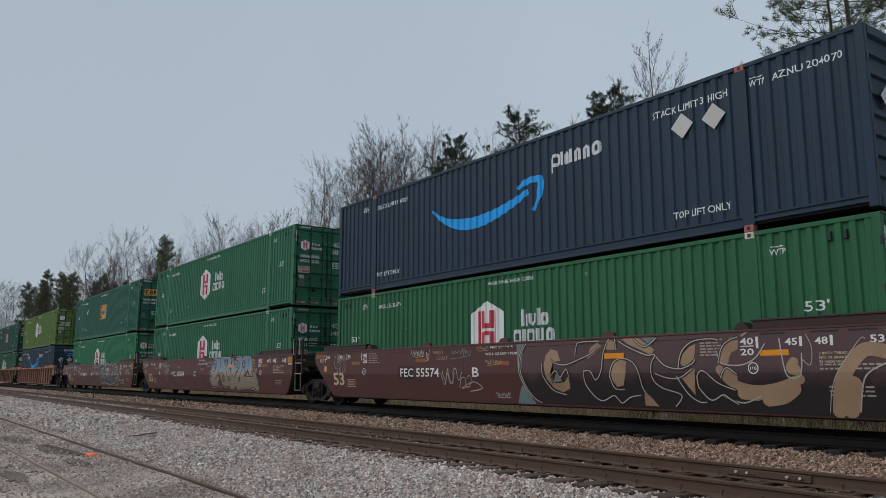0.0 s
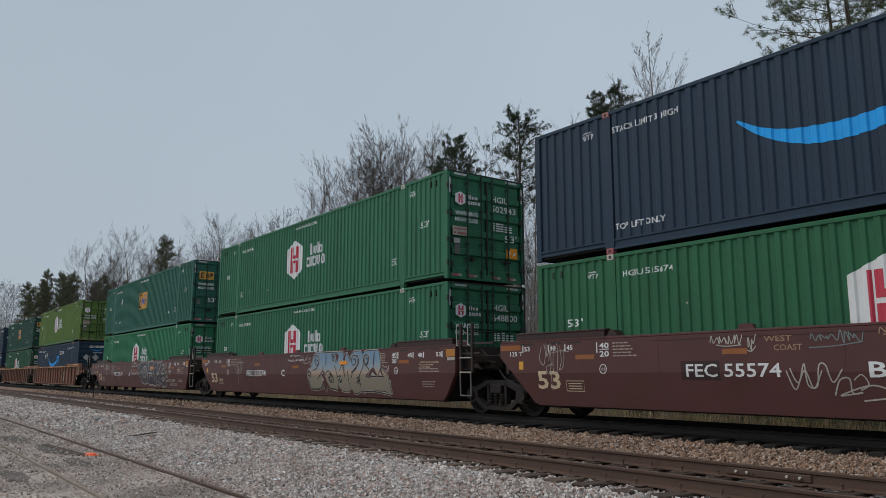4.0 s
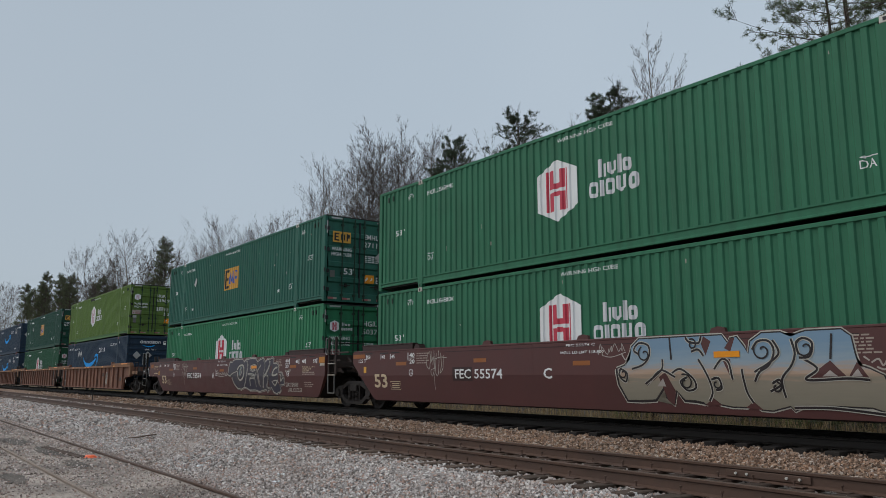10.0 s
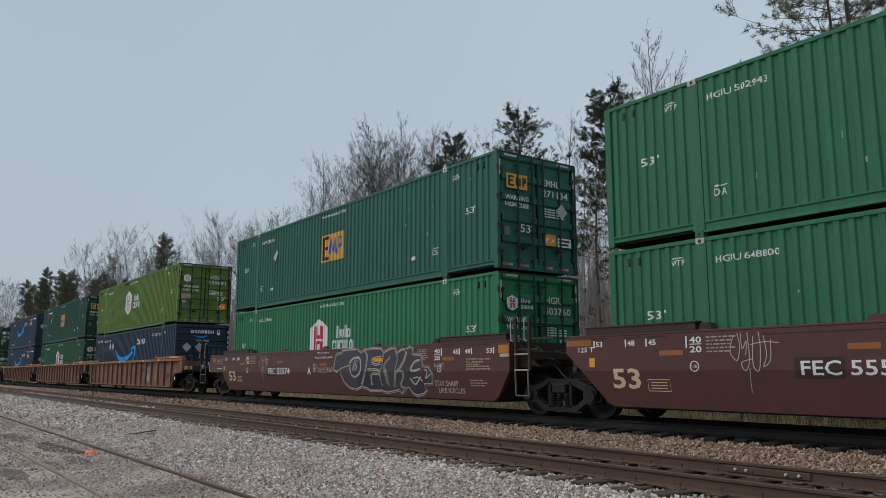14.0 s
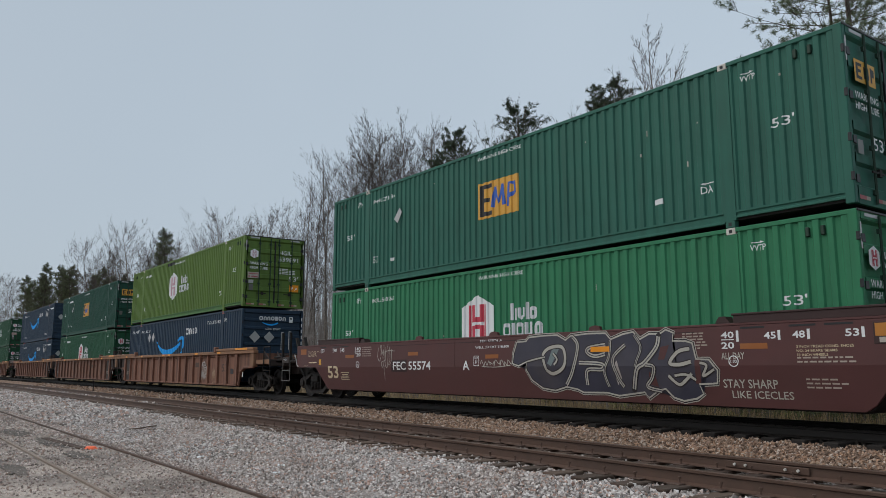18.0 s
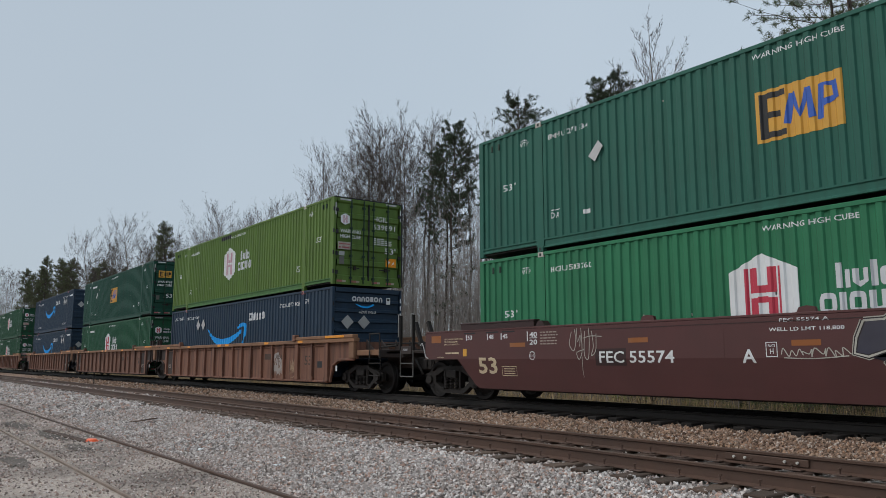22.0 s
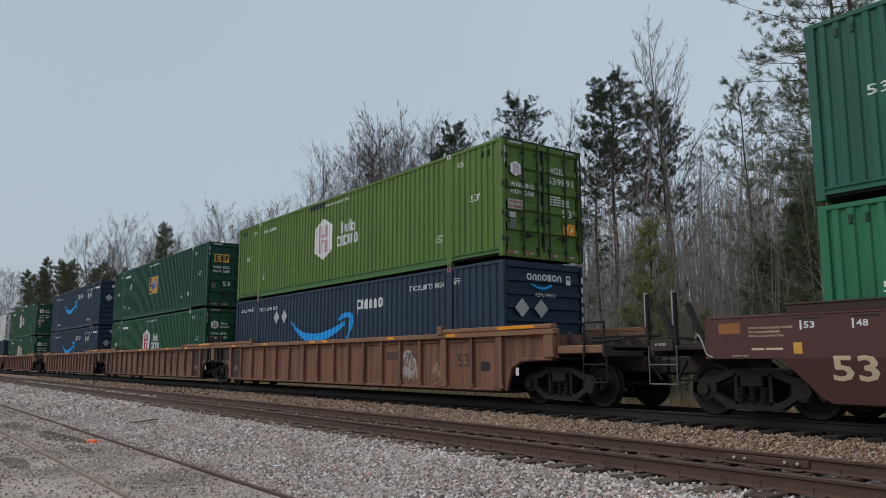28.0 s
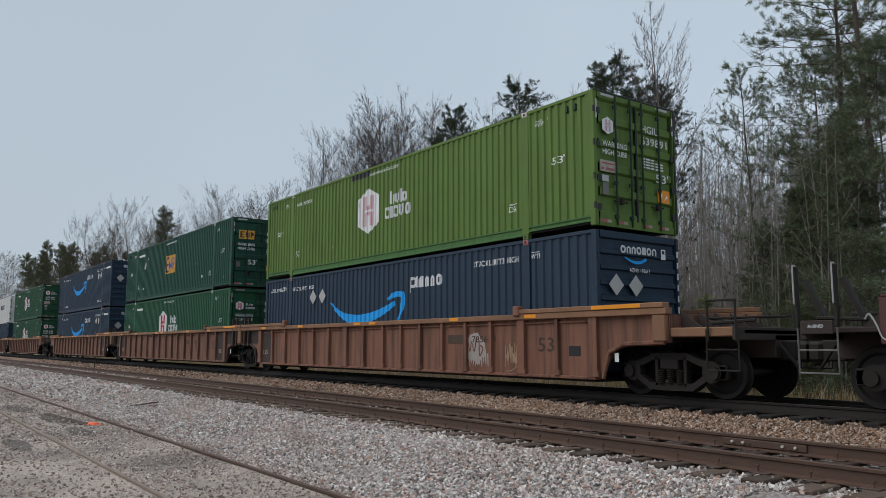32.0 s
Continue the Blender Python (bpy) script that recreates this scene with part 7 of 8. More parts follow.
def build_woods():
    rnd = random.Random(21)
    soft = "grey-green drooping pine at the wood's edge"
    pines = [pine("pine_tree", 1, 15, first=0.60, reach=0.15, n=66, sides=2, shoots=3, stubs=14, rise=0.42, size=0.17, shoot=0.22, dense=42, wide=0.006, limb=0.020),
             pine("pine_tree", 2, 15, first=0.62, reach=0.125, n=42, sides=2, shoots=2, stubs=9, rise=0.38, size=0.16, shoot=0.22, dense=42, wide=0.006, limb=0.020),
             pine("pine_tree", 3, 15, first=0.58, reach=0.14, n=46, sides=2, shoots=3, stubs=8, rise=0.4, lean=0.05, size=0.17, shoot=0.22, dense=42, wide=0.006, limb=0.020),
             pine("pine_tree", 5, 15, first=0.05, reach=0.24, n=70, r=0.06, limb=0.014, rise=0.12, lift=0.25, sides=3, shoots=3, size=0.26, shoot=0.42, dense=22, cone=True, wide=0.009, stubs=0, mat=NEEDLE_SOFT, label=soft),
             pine("young_pine", 6, 15, first=0.03, reach=0.20, n=46, size=0.45, shoot=0.75, dense=18, mat=NEEDLE_LIGHT, cone=True, sides=2, shoots=2, wide=0.016, stubs=0, label="yellowish green young pine at the wood's edge"),
             pine("pine_tree", 23, 15, first=0.20, reach=0.175, n=64, r=0.10, limb=0.016, rise=0.2, sides=2, shoots=3, size=0.15, shoot=0.28, dense=40, lift=0.45, wide=0.005, stubs=6, mat=NEEDLE_SOFT, label="tall soft grey-green pine at the wood's edge"),
             pine("pine_tree", 9, 15, first=0.22, reach=0.16, n=62, rise=0.35, sides=2, shoots=2, size=0.30, shoot=0.5, dense=15, wide=0.014, cone=True, mat=NEEDLE_FAR),
             pine("pine_tree", 10, 15, first=0.30, reach=0.20, n=50, r=0.07, limb=0.014, rise=0.4, sides=2, shoots=3, size=0.15, shoot=0.26, dense=38, wide=0.005, stubs=5, mat=NEEDLE_SOFT, label="thin open pine with grey-green tufts")]
    bares = [bare_tree("bare_tree", 11, 15, n=30, reach=0.16, first=0.38, up=0.95, r=0.08, wide=0.005),
             bare_tree("bare_tree", 12, 15, n=34, reach=0.26, first=0.35, up=0.9, r=0.10, wide=0.008),
             bare_tree("bare_tree", 13, 15, n=26, reach=0.15, first=0.4, up=1.2, r=0.07, full=0.6, wide=0.005),
             bare_tree("bare_tree", 14, 15, n=40, reach=0.20, first=0.42, up=0.8, r=0.09, twigs=7, wide=0.008),
             bare_tree("bare_tree", 15, 15, n=22, reach=0.18, first=0.15, up=1.0, r=0.07, mat=BRUSH, twigs=5, full=0.4),
             bare_tree("bare_tree", 16, 15, n=24, reach=0.22, first=0.12, up=0.8, r=0.08, mat=BRUSH, twigs=5, full=0.4),
             bare_tree("bare_tree", 17, 15, n=20, reach=0.16, first=0.2, up=1.2, r=0.065, mat=BRUSH, twigs=5, full=0.4),
             bare_tree("bare_tree", 18, 15, n=34, reach=0.18, first=0.36, up=1.0, r=0.075, wide=0.0068, twigs=5, full=0.5, spread=0.5)]
    used = set()

    def put(kind, i, x, y, h, wide=1.0):
        proto = (pines if kind == "p" else bares)[i]
        k = h / 15
        m = pose(x, y, ground_z(y) - 0.05, rnd.uniform(-2, 2), rnd.uniform(-2, 2), rnd.uniform(0, 360))
        if (kind, i) in used:
            o = copy_thing(proto, m)
        else:
            used.add((kind, i))
            o = proto
            o.matrix_basis = m
        o.scale = (k * wide, k * wide, k)
        return o

    # trees that stand out against the sky
    for x, y, h, i, w in [(-22.6, 26, 14.5, 0, 1.05), (-21.3, 27.5, 13.6, 2, 0.9), (-24.6, 27, 12.6, 2, 1.0), (-29.2, 26, 15.4, 1, 1.15), (-34.9, 26, 15.7, 0, 0.8), (-36.8, 27, 14.8, 2, 0.9),
                          (-14.6, 24, 11.5, 7, 0.9), (-13.4, 25.5, 11.8, 7, 1.0)]:
        put("p", i, x, y, h, w)
    for i, x, y, h in [(0, -38.9, 28, 16.4), (2, -38.8, 27, 16.8), (3, -41.4, 26, 17.5), (2, -43.2, 28, 18.7), (3, -45.2, 26.5, 16.1), (0, -47.4, 27, 18), (0, -49.6, 26, 17.6), (2, -51.4, 27, 16.9), (0, -53.6, 26, 16.3),
                       (2, -55.4, 28, 16.5), (0, -57.5, 26, 15), (1, -60, 27, 14.6), (0, -63, 26, 13.8), (3, -66, 27, 14.6), (0, -69, 27, 15.4), (1, -72, 26, 16.2), (2, -75, 27, 16), (0, -79, 26, 15.4), (3, -83, 28, 15),
                       (0, -40.2, 28, 17.6), (0, -42.3, 27.5, 16.9), (3, -39.9, 27, 14), (0, -44.2, 27, 17.8), (3, -47, 28, 14.8), (2, -48.6, 28, 16.7), (0, -52.5, 28, 16.1), (3, -50.4, 28, 14.2), (3, -54.5, 27, 13.6), (2, -58.8, 28, 15.6), (0, -61.5, 28, 14), (3, -70.5, 28, 14.4), (2, -77, 28, 15), (0, -86, 27, 15.4), (7, -19.6, 26, 16.2), (7, -20.3, 26.6, 14.6), (3, -41.4, 26, 16.0), (3, -45.0, 26, 15.9), (3, -43.2, 27, 15.0), (1, -126.7, 26.5, 20.8), (2, -31.8, 28, 16.4), (0, -32.6, 27, 15.2), (2, -26.4, 27, 14.6), (0, -30.6, 28, 13.8), (2, -35.6, 28, 15.2),
                       (3, -90, 27, 16), (1, -94, 27, 17.2), (3, -98, 28, 17), (1, -103, 26, 19.5), (3, -108, 28, 17), (3, -111, 26, 17.8), (0, -114, 27, 18.5), (0, -118, 28, 18.2), (2, -121, 27, 18.8),
                       (1, -125, 28, 17), (3, -130, 28, 17.5), (1, -136, 28, 17), (3, -140, 30, 16.6), (3, -148, 28, 17.5), (1, -165, 28, 18), (3, -170, 28, 17.5), (1, -178, 29, 18), (3, -200, 28, 20), (3, -212, 26, 23),
                       (0, -225, 26, 25), (1, -240, 27, 26)]:
        put("b", i, x, y, h, 1.1)
    for x, y, h in [(-88.4, 26, 17.3), (-192.7, 26, 22.0), (-187, 27, 20.5), (-165, 26, 21.8), (-172, 27, 20.3), (-159, 27, 20.8), (-153, 28, 20.2), (-147, 26, 18.6), (-140, 26, 18.2), (-178, 28, 20.0), (-135, 28, 17.0), (-118, 26, 16.0),
                    (-122, 28, 15.4), (-113.5, 28, 14.8), (-130, 27, 16.4), (-109, 29, 14.5), (-104, 28, 14)]:
        put("p", 6, x, y, h)
    # the tall soft pine and the younger ones before it
    for x, y, h, w in [(-8.4, 19.4, 9.4, 1.1), (-9.6, 19.8, 7.4, 1.2), (-11.2, 20.1, 6.0, 1.25), (-12.6, 21.0, 5.2, 1.3), (-10.3, 20.6, 8.2, 1.1), (-12.2, 22.6, 7.6, 1.2),
                       (-16.8, 23.4, 3.4, 1.3), (-20.6, 25, 5.5, 1.1)]:
        put("p", 3, x, y, h, w)
    for x, y, h, w in [(-9.9, 22, 18.5, 1.05), (-11.6, 23.6, 16.5, 0.9), (-8.6, 24, 17.0, 1.0), (-12.6, 26.5, 13.6, 0.9)]:
        put("p", 5, x, y, h, w)
    for x, y, h in [(-16.4, 19.6, 3.4), (-14.3, 20.4, 3.2), (-10.9, 19.3, 3.2), (-12.9, 20.2, 2.6), (-17.6, 21, 2.6), (-24, 23, 3.4), (-31, 22.5, 3.0)]:
        put("p", 4, x, y, h, 1.15)
    put("p", 4, -15.4, 19.0, 5.8, 1.1)
    # the rest of the wood
    for k in range(128):
        y = 22.5 + 24 * ((k * 0.755) % 1.0)
        x = -0.46 * y - (26 if k < 62 else 75 if k < 100 else 160) * ((k * 0.618) % 1.0) ** 1.15
        put("b", (4, 5, 6)[k % 3], x, y, rnd.uniform(8.5, 12.2) * (1 + (y - 26) * 0.012), 1.1)
    # thin trunks deeper in the wood
    g = np.random.default_rng(6)
    rows = []
    for _ in range(5200):
        y = g.uniform(30, 62)
        x = -0.47 * y - 150 * g.random() ** 1.6
        h = (7 + 6 * g.random()) * (1 + (y - 30) * 0.012)
        p = Vector((x, y, ground_z(y) - 0.2))
        q = p + Vector((g.normal(0, 0.05) * h, g.normal(0, 0.05) * h, h))
        rows.append((*p, *q, g.uniform(0.02, 0.07)))
        for _ in range(3):
            c = p.lerp(q, g.uniform(0.25, 0.95))
            rows.append((*c, *(c + Vector((g.normal(0, 1), g.normal(0, 1), g.uniform(0.4, 1.6)))), 0.02))
    for _ in range(2600):
        y = g.uniform(28, 46)
        x = -85 - 190 * g.random()
        h = g.uniform(7, 14)
        p = Vector((x, y, ground_z(y) - 0.2))
        rows.append((*p, *(p + Vector((g.normal(0, 0.06) * h, g.normal(0, 0.06) * h, h))), g.uniform(0.05, 0.14)))
    tagged(new("deep_wood", slivers("deep_wood", rows, BRUSH, 4)), "grey-brown thin trunks deep in the leafless wood", "woods", kind="stuff")


def sticks(rnd, count, x0, x1, y0, y1, h0, h1):
    segs = []
    for _ in range(count):
        x, y, h = rnd.uniform(x0, x1), y0 + (y1 - y0) * rnd.random() ** 1.2, rnd.uniform(h0, h1)
        z, r = ground_z(y) - 0.1, rnd.uniform(0.008, 0.02) * (1 + h / 12)
        a = Vector((x, y, z))
        e = Vector((rnd.gauss(0, 0.09), rnd.gauss(0, 0.09), 1))
        for i in range(3):
            b = a + (e + Vector((rnd.gauss(0, 0.06), rnd.gauss(0, 0.06), 0))).normalized() * h / 3
            segs.append((*a, *b, r * (1 - i / 3.3), r * (1 - (i + 1) / 3.3)))
            for _ in range(3 if i else 1):
                p = a.lerp(b, rnd.random())
                q = p + Vector((rnd.gauss(0, 0.5), rnd.gauss(0, 0.5), rnd.uniform(0.3, 1.0))).normalized() * h * rnd.uniform(0.08, 0.22)
                segs.append((*p, *q, r * 0.35, r * 0.15))
                s = p.lerp(q, 0.5)
                segs.append((*s, *(s + Vector((rnd.gauss(0, 0.4), rnd.gauss(0, 0.4), rnd.uniform(0.1, 0.6))) * h * 0.07), r * 0.25, r * 0.12))
            a = b
    return segs


def build_brush():
    rnd = random.Random(8)
    segs = sticks(rnd, 1000, -36, -9, 18.5, 34, 2.5, 9) + sticks(rnd, 700, -75, -28, 19, 34, 3, 9) + sticks(rnd, 500, -190, -70, 20, 34, 3.5, 10)
    tagged(new("saplings", prisms("saplings", segs, BRUSH, 3)), "dense bare grey-brown saplings along the wood's edge", "brush", kind="stuff")
    g = np.random.default_rng(3)
    n = 30000
    x = -1 - 80 * g.random(n) ** 1.5
    y = 14.6 + 17 * g.random(n) ** 1.6
    z = np.array([ground_z(v) for v in y]) - 0.03
    h = g.uniform(0.2, 0.75, n) * np.clip((y - 14.3) / 1.2, 0.25, 1) * (1 + (y - 14.6) * 0.03)
    w = g.uniform(0.006, 0.014, n)
    a = g.uniform(0, np.pi, n)
    dx, dy = g.normal(0, 0.22, n) * h, g.normal(0, 0.22, n) * h
    v = np.stack([np.stack([x - w * np.cos(a), y - w * np.sin(a), z], 1), np.stack([x + w * np.cos(a), y + w * np.sin(a), z], 1), np.stack([x + dx, y + dy, z + h], 1)], 1).reshape(-1, 3)
    me = bpy.data.meshes.new("dry_grass")
    me.from_pydata(v.tolist(), [], np.arange(3 * n).reshape(-1, 3).tolist())
    me.materials.append(STRAW)
    tagged(new("dry_grass", me), "dry straw-coloured grass beyond the train's track", "grass", kind="stuff")


STRAW = material("dry_straw", (0.45, 0.34, 0.20), rough=0.9, spread=0.3, scale=1.5, island=0.4)


def stones(name, zones, mat, label, seed):
    """Loose broken stones lying on the ground; zones: x and y limits, how many, and their radius."""
    g = np.random.default_rng(seed)
    py, pz = np.array([a for a, _ in PROFILE]), np.array([b for _, b in PROFILE])
    knob = np.array([(1, 0, 0), (-1, 0, 0), (0, 1, 0), (0, -1, 0), (0, 0, 1), (0, 0, -1)], float) * 1.25
    tris = np.array([(0, 2, 4), (2, 1, 4), (1, 3, 4), (3, 0, 4), (2, 0, 5), (1, 2, 5), (3, 1, 5), (0, 3, 5)])
    vs, fs, base = [], [], 0
    for x0, x1, y0, y1, n, r in zones:
        c = np.stack([g.uniform(x0, x1, n), g.uniform(y0, y1, n), np.zeros(n)], 1)
        s = r * g.uniform(0.55, 1.35, n)
        c[:, 2] = np.interp(c[:, 1], py, pz) + s * g.uniform(0.1, 0.8, n)
        p = (knob[None] + g.uniform(-0.45, 0.45, (n, 6, 3))) * g.uniform(0.65, 1.1, (n, 1, 3)) * s[:, None, None]
        q = g.normal(size=(n, 4))
        q /= np.linalg.norm(q, axis=1, keepdims=True)
        w, x, y, z = q.T
        m = np.stack([1 - 2 * (y * y + z * z), 2 * (x * y - z * w), 2 * (x * z + y * w), 2 * (x * y + z * w), 1 - 2 * (x * x + z * z), 2 * (y * z - x * w),
                      2 * (x * z - y * w), 2 * (y * z + x * w), 1 - 2 * (x * x + y * y)], 1).reshape(n, 3, 3)
        vs.append((np.einsum("nij,nkj->nki", m, p) + c[:, None]).reshape(-1, 3))
        fs.append((base + np.arange(n)[:, None, None] * 6 + tris[None]).reshape(-1, 3))
        base += 6 * n
    v, f = np.concatenate(vs), np.concatenate(fs)
    me = bpy.data.meshes.new(name)
    me.from_pydata(v.tolist(), [], f.tolist())
    me.materials.append(mat)
    tagged(new(name, me), label, "gravel", kind="stuff")


def build_stones():
    stones("pale_ballast", [(-13, -4.2, 4.35, 6.8, 24000, 0.0195), (-24, -13, 4.4, 6.8, 15000, 0.0225), (-60, -24, 4.5, 6.9, 11000, 0.045),
                            (-30, -2, 6.7, 6.85, 900, 0.026), (-30, -2, 6.85, 7.25, 2300, 0.023), (-30, -2, 7.5, 8.72, 2600, 0.024), (-30, -2, 8.98, 9.6, 5200, 0.028), (-60, -30, 7.5, 9.6, 2500, 0.045),
                            (-120, -60, 4.6, 7.0, 3000, 0.08)], PALE_BALLAST, "pale grey and pinkish crushed ballast stones", 1)
    stones("dirt_gravel", [(-15, -4.5, 2.69, 4.06, 3600, 0.014), (-15, -4.5, 4.2, 4.4, 1800, 0.017), (-15, -4.5, 1.0, 2.55, 2600, 0.015), (-34, -15, 2.69, 4.06, 2800, 0.018), (-34, -15, 4.2, 4.45, 1800, 0.02), (-34, -15, 1.2, 2.55, 3500, 0.02), (-30, -2, 7.25, 8.75, 2600, 0.021), (-30, -2, 6.85, 7.3, 700, 0.02)], DIRT_STONE, "brownish grey fine gravel round the buried siding", 4)
    stones("tan_ballast", [(-16, -4, 9.45, 11.3, 13500, 0.022), (-30, -16, 9.45, 11.3, 9000, 0.027), (-70, -30, 9.5, 11.35, 6500, 0.048), (-20, -2, 14.2, 15.4, 1500, 0.045), (-18, -4, 11.3, 11.72, 3200, 0.021), (-34, -18, 11.3, 11.72, 2400, 0.025)],
           TAN_BALLAST, "tan and grey crushed ballast stones beside the train", 2)
    stones("dark_ballast", [(-26, -4, 11.75, 13.9, 5000, 0.03)], OILY_SHADED_STONE, "oily ballast stones between the rails, darkened by the train's shade in their colour", 3)


DIRT_STONE = material("dirty_gravel", (1.0, 0.985, 0.97), rough=0.9, spread=0.12, scale=25, bump=0.3, stain=0.6, stain_scale=0.8, dust=(0.17, 0.125, 0.105),
                      palette=((0.22, 0.18, 0.16), (0.48, 0.39, 0.355), (0.62, 0.52, 0.475), (0.45, 0.32, 0.27), (0.72, 0.63, 0.585), (0.36, 0.29, 0.26)))
# oily stones that also carry the train's shadow in their colour
OILY_SHADED_STONE = material("oily_shaded_stone", (0.04, 0.032, 0.026), rough=0.85, spread=0.3, scale=20, island=0.4)


def build_track_fittings():
    # a bolted joint on the far rail of the empty track
    y, z = NEAR + 0.753, NEAR_TOP
    j = tagged(new("rail_joint"), "bolted joint bar on the rusty rail, bolts whitened", "rail joint")
    j.matrix_basis = pose(-5.48, y, z)
    part("joint_bar", boxes((-0.55, 0.55, -0.035, -0.012, -0.135, -0.05), bevel=0.006), RAIL, j)
    for x in (-0.41, -0.26, 0.26, 0.42):
        part("bolt", rod(bmesh.new(), (x, -0.06, -0.09), (x, -0.03, -0.09), 0.017, 6), PALE_CAST, j)
    plate = finish("tie_plate", boxes((-0.09, 0.09, -0.17, 0.17, 0, 0.014), bevel=0.004), RAIL)
    spike = finish("spike", rod(rod(bmesh.new(), (0, 0, 0), (0, 0, 0.05), 0.009, 6), (0, 0, 0.045), (0, 0, 0.062), 0.019, 6), RAIL)
    rnd = random.Random(5)
    for k in range(34):
        x = -2.4 - 0.53 * k
        for s in (-0.753, 0.753):
            p = new("tie_plate", plate)
            p.matrix_basis = pose(x, NEAR + s, NEAR_TOP - 0.166)
            tagged(p, "rusty tie plate under the rail", "tie plate", "plates under the rail", "structure")
            for a in (-0.1, 0.1):
                o = new("spike", spike)
                o.parent = p
                o.matrix_basis = pose(rnd.uniform(-0.05, 0.05), a, rnd.uniform(0.01, 0.025), rnd.uniform(-8, 8))


def build_stains():
    """Dark oily cinders on the dirt round the siding."""
    rnd = random.Random(14)
    for x, y, a, b in ((-19.3, 3.35, 1.7, 0.22), (-16.2, 3.30, 0.9, 0.20), (-22.8, 3.15, 1.6, 0.26), (-14.6, 2.05, 1.0, 0.2), (-20.5, 1.95, 1.3, 0.22)):
        bm = bmesh.new()
        ring = []
        for k in range(40):
            q, r = 2 * math.pi * k / 40, rnd.uniform(0.6, 1.1)
            px, py = x + a * r * math.cos(q), y + b * r * math.sin(q)
            ring.append(bm.verts.new((px, py, ground_z(py) + 0.016)))
        mid = bm.verts.new((x, y, ground_z(y) + 0.02))
        for k in range(40):
            bm.faces.new((mid, ring[k], ring[(k + 1) % 40]))
        tagged(new("oil_stain", finish("oil_stain", bm, CINDER)), "dark oily cinder patch on packed dirt", "stain", "stains on the dirt", "structure")


def build_litter():
    cap = tagged(new("orange_marker"), "flat bright orange plastic marker lying on the dirt", "marker")
    cap.matrix_basis = pose(-17.4, 3.80, ground_z(3.8), 0, 0, 20)
    bm = bmesh.new()
    bmesh.ops.create_cone(bm, cap_ends=True, segments=14, radius1=0.15, radius2=0.09, depth=0.05, matrix=Matrix.Translation((0, 0, 0.025)))
    bmesh.ops.scale(bm, vec=(1.2, 0.8, 1), verts=bm.verts)
    part("shell", bm, HOT_ORANGE, cap, smooth=True)
    part("rim", boxes((-0.2, 0.2, -0.13, 0.13, 0, 0.014), bevel=0.008), HOT_ORANGE, cap)
    plank = tagged(new("old_plank", finish("old_plank", boxes((-1.5, 1.5, -0.09, 0.09, -0.04, 0.03), bevel=0.012), TIE)), "dark rotten plank half sunk in the dirt", "plank")
    plank.matrix_basis = pose(-18.9, 3.55, ground_z(3.6) + 0.0, 0, 0, 4)
    bm = bmesh.new()
    line = [Vector((-20.35, 5.30, 0)), Vector((-20.15, 5.36, 0.02)), Vector((-19.95, 5.46, 0.03)), Vector((-19.82, 5.60, 0.05)), Vector((-19.76, 5.78, 0.04))]
    for v in line:
        v.z += ground_z(v.y) + 0.03
    for a, b in zip(line, line[1:]):
        rod(bm, a, b, 0.018, 6, 0.014)
    tagged(new("fallen_branch", finish("fallen_branch", bm, TIE)), "crooked dark branch lying on the gravel", "branch")
    stake = tagged(new("marker_stake"), "short dark leaning stake beside the track", "stake")
    stake.matrix_basis = pose(-48.0, 10.4, ground_z(10.4), 0, -12, 0)
    part("shaft", rod(bmesh.new(), (0, 0, -0.1), (0, 0, 0.62), 0.03, 8), IRON, stake)
    part("cap", boxes((-0.05, 0.05, -0.05, 0.05, 0.6, 0.66), bevel=0.01), IRON, stake)
    rnd = random.Random(9)
    for x, y in ((-10.8, 4.9), (-11.3, 5.2), (-13.6, 4.75)):
        bm = bmesh.new()
        bmesh.ops.create_grid(bm, x_segments=4, y_segments=4, size=0.035)
        for v in bm.verts:
            v.co = (v.co.x * 1.5, v.co.y, 0.02 + rnd.uniform(0, 0.03))
        o = new("paper_scrap", finish("paper_scrap", bm, WHITE))
        o.matrix_basis = pose(x, y, ground_z(y) + 0.03, 0, 0, rnd.uniform(0, 180))
        tagged(o, "crumpled white scrap of paper on the gravel", "litter", "scraps on the gravel")


CINDER = gravel("oily_cinders", [(0.06, 0.05, 0.043), (0.15, 0.125, 0.105), (0.10, 0.082, 0.07), (0.19, 0.16, 0.135)], 40, dark=0.6)
HOT_ORANGE = material("bright_orange_plastic", (0.80, 0.13, 0.04), rough=0.4)

# ---- the train ----
TRAIN = []          # every thing that rolls, with its place at the start


def load(thing, x, z):
    TRAIN.append((thing, x, z))


BOTTOM, STACK = 0.352, 3.251
AT = {"B": -21.247, "C": -40.67, "A": -60.172, "L": -83.675, "D": -103.361, "E": -123.2, "F": -147.0, "G": -166.6}


def lime_box():
    c = hub(LIME, "HGIU 639891", "lime green corrugated container with a white hexagon, on top")
    on_side(c, "dark_patch", bars([(6.22, 2.66, 1.12, 0.15)]), BLACK, "dark scuffed patch under the top rail", lift=0.003)
    return c


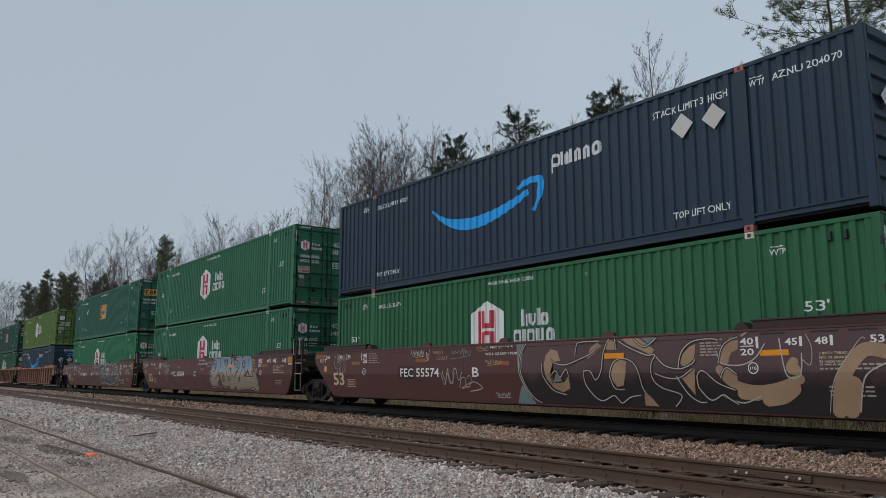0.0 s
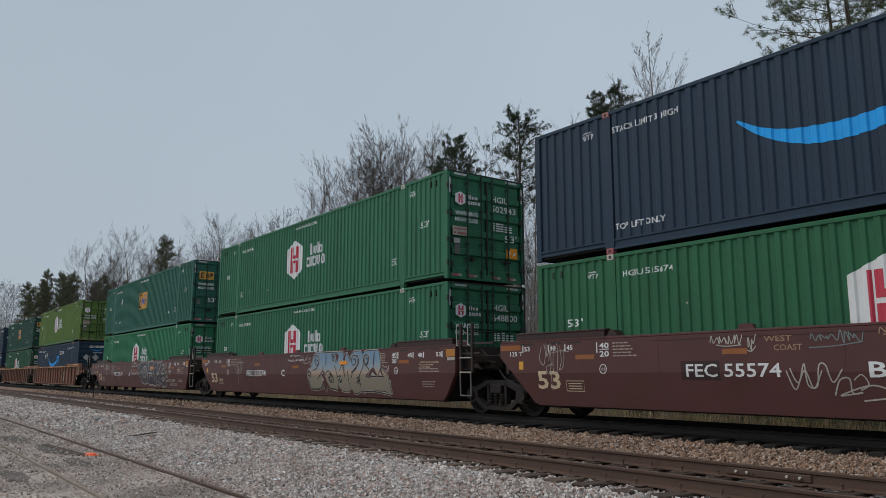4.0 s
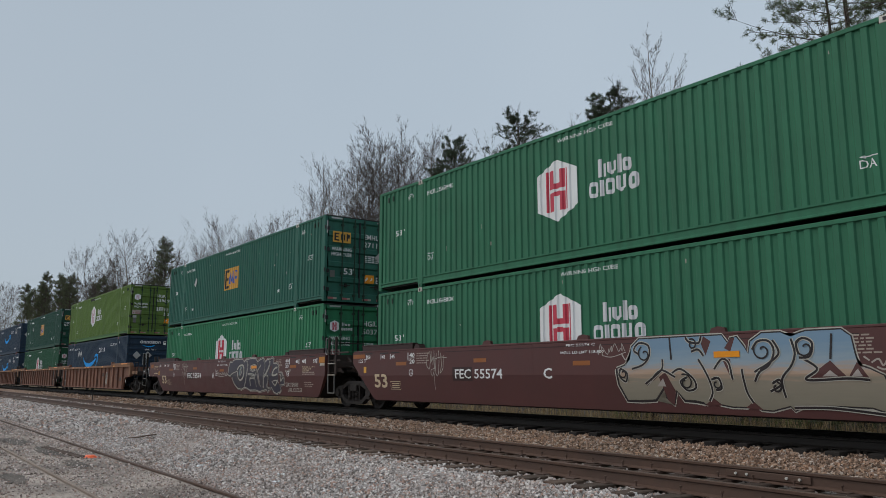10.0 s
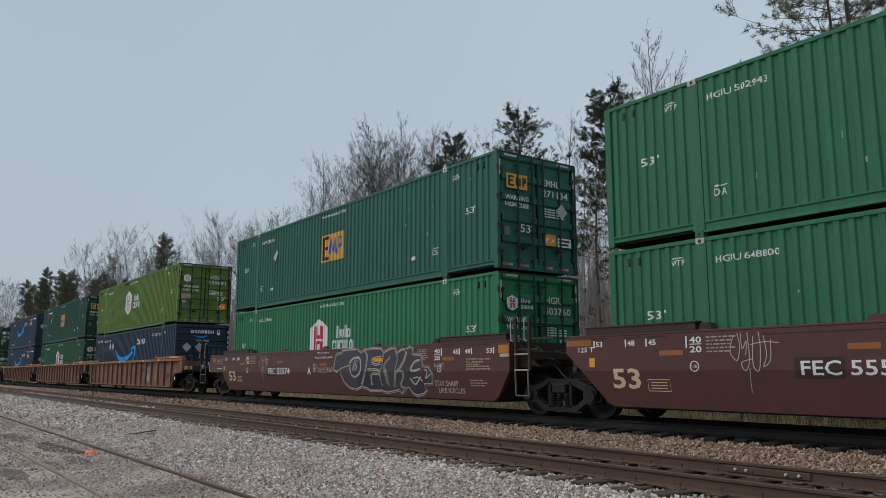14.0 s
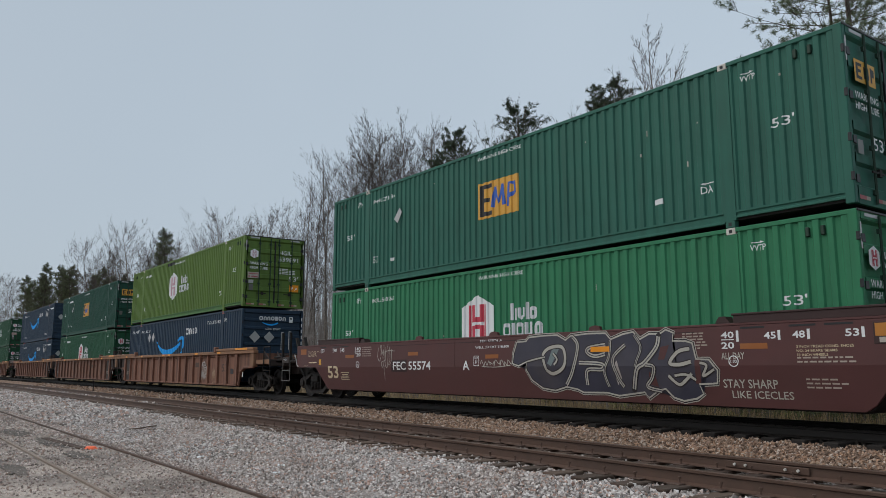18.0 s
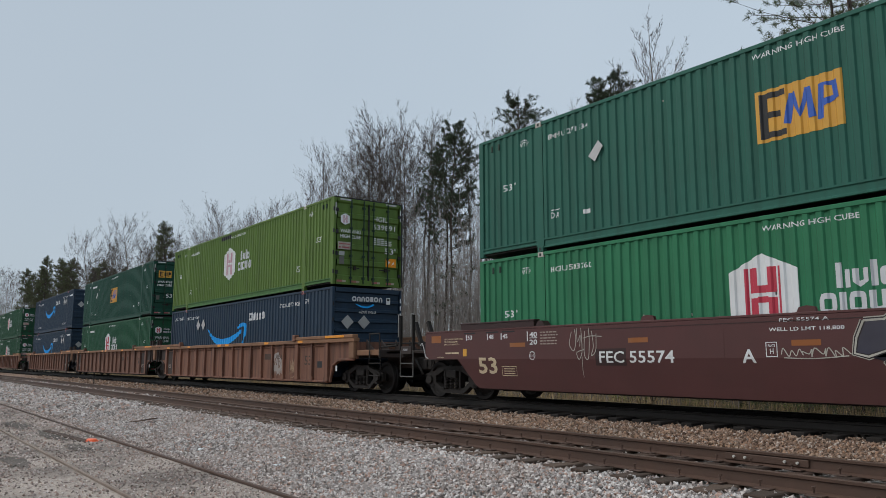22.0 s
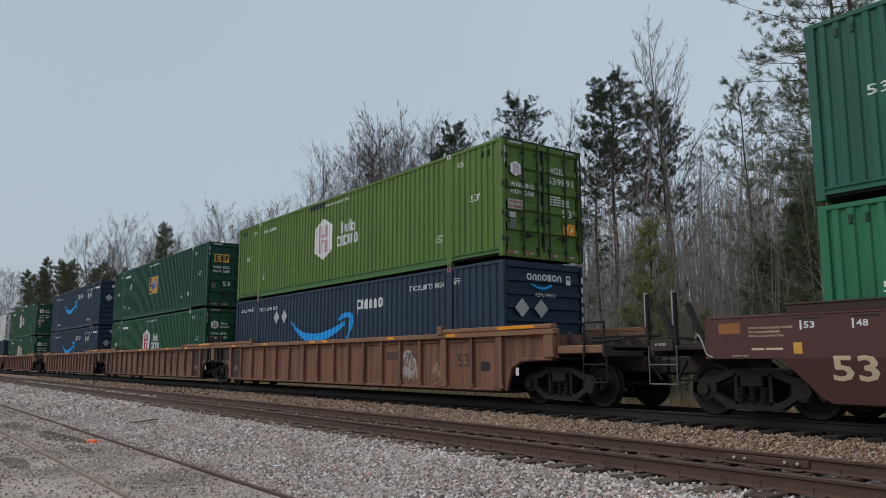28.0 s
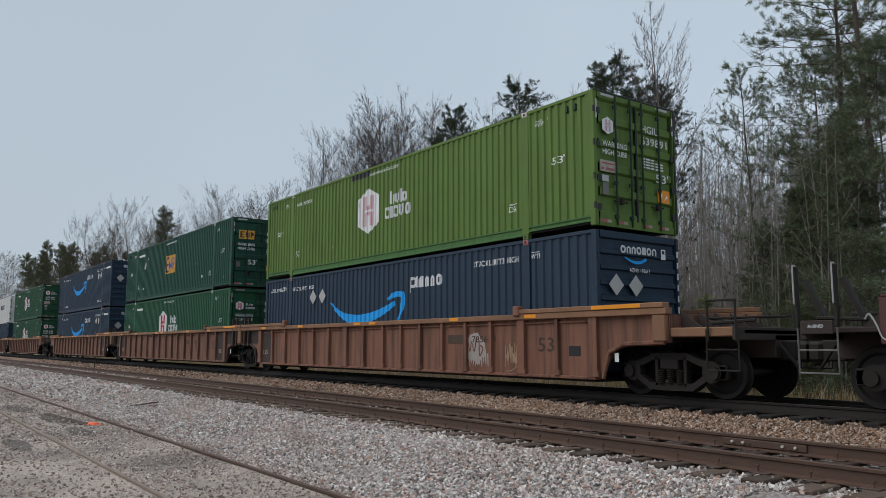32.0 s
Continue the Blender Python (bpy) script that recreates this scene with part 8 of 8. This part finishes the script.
def build_train():
    b = smooth_car("B", "maroon smooth-sided well car with tan swirling graffiti", "joint", "coupler")
    c = smooth_car("C", "maroon smooth-sided well car with pale blue and khaki graffiti", "joint", "joint")
    a = smooth_car("A", "maroon smooth-sided well car with dark graffiti outlined in white", "coupler", "joint")
    paint_b(b)
    paint_c(c)
    paint_a(a)
    for k, car in enumerate((a, b, c)):
        load(car, AT["ABC"[k]], 0)
        paint_tall_tag(car, (0.5, -2.35, 0.1)[k])
    load(ribbed_car("weathered brown ribbed well car with a white painted patch", "joint", "coupler"), AT["L"], 0)
    load(ribbed_car("weathered brown ribbed well car behind the joint", "joint", "joint", TAN_DARK), AT["D"], 0)
    load(ribbed_car("weathered brown ribbed well car with faint pale graffiti", "coupler", "joint", TAN_DARK), AT["E"], 0)
    load(ribbed_car("weathered brown ribbed well car under green containers", "joint", "coupler", TAN_DARK), AT["F"], 0)
    load(ribbed_car("weathered brown ribbed well car under a white container", "joint", "joint", TAN_DARK), AT["G"], 0)
    for at, low, top in (("B", hub(HUB_B, "HGIU 515674", "green corrugated container with a white hexagon logo, in the well"),
                          navy("AZNU 204070", "navy corrugated container with a sky blue curved arrow, on top")),
                         ("C", hub(HUB_C, "HGIU 648800", "deep green corrugated container with a white hexagon, in the well"),
                          hub(HUB_C, "HGIU 502943", "deep green corrugated container with a white hexagon, on top")),
                         ("A", hub(HUB_A, "HGIU 503760", "bright green corrugated container with a white hexagon, in the well"),
                          emblem(TEAL, "EMHU 271134", "dark teal corrugated container with an amber square, on top")),
                         ("L", navy("AZNU 190613", "navy corrugated container with a sky blue curved arrow, in the well", diamonds=(3.83, 4.47), serial_x=0.4),
                          lime_box()),
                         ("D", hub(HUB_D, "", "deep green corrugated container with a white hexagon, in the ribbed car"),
                          emblem(TEAL_D, "", "dark teal corrugated container with an amber square, on the ribbed car")),
                         ("E", navy("", "navy corrugated container, lower of two alike"),
                          navy("", "navy corrugated container, upper of two alike")),
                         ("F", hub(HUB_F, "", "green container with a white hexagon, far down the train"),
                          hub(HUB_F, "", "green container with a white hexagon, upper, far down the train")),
                         ("G", container(NAVY, "slatted", "plain dark navy container at the train's far end"), plain(PALE, "white container with dark lettering at the far end"))):
        load(low, AT[at], BOTTOM)
        load(top, AT[at], STACK)


build_ground()
build_tracks()
build_train()
build_woods()
build_brush()
build_stains()
build_litter()
build_stones()
build_ties()
build_track_fittings()


def motions():
    for thing, x, z in TRAIN:
        walk(thing, [(t, pose(x + s, MID, z)) for t, s in TRAVEL])
    steps = np.arange(0, 32.01, 0.2)
    run = np.interp(steps, [t for t, _ in TRAVEL], [s for _, s in TRAVEL])
    for w, a in WHEELSETS:
        walk(w, [(float(t), pose(a, 0, WHEEL, 0, math.degrees(s / WHEEL), 0)) for t, s in zip(steps, run)])


motions()
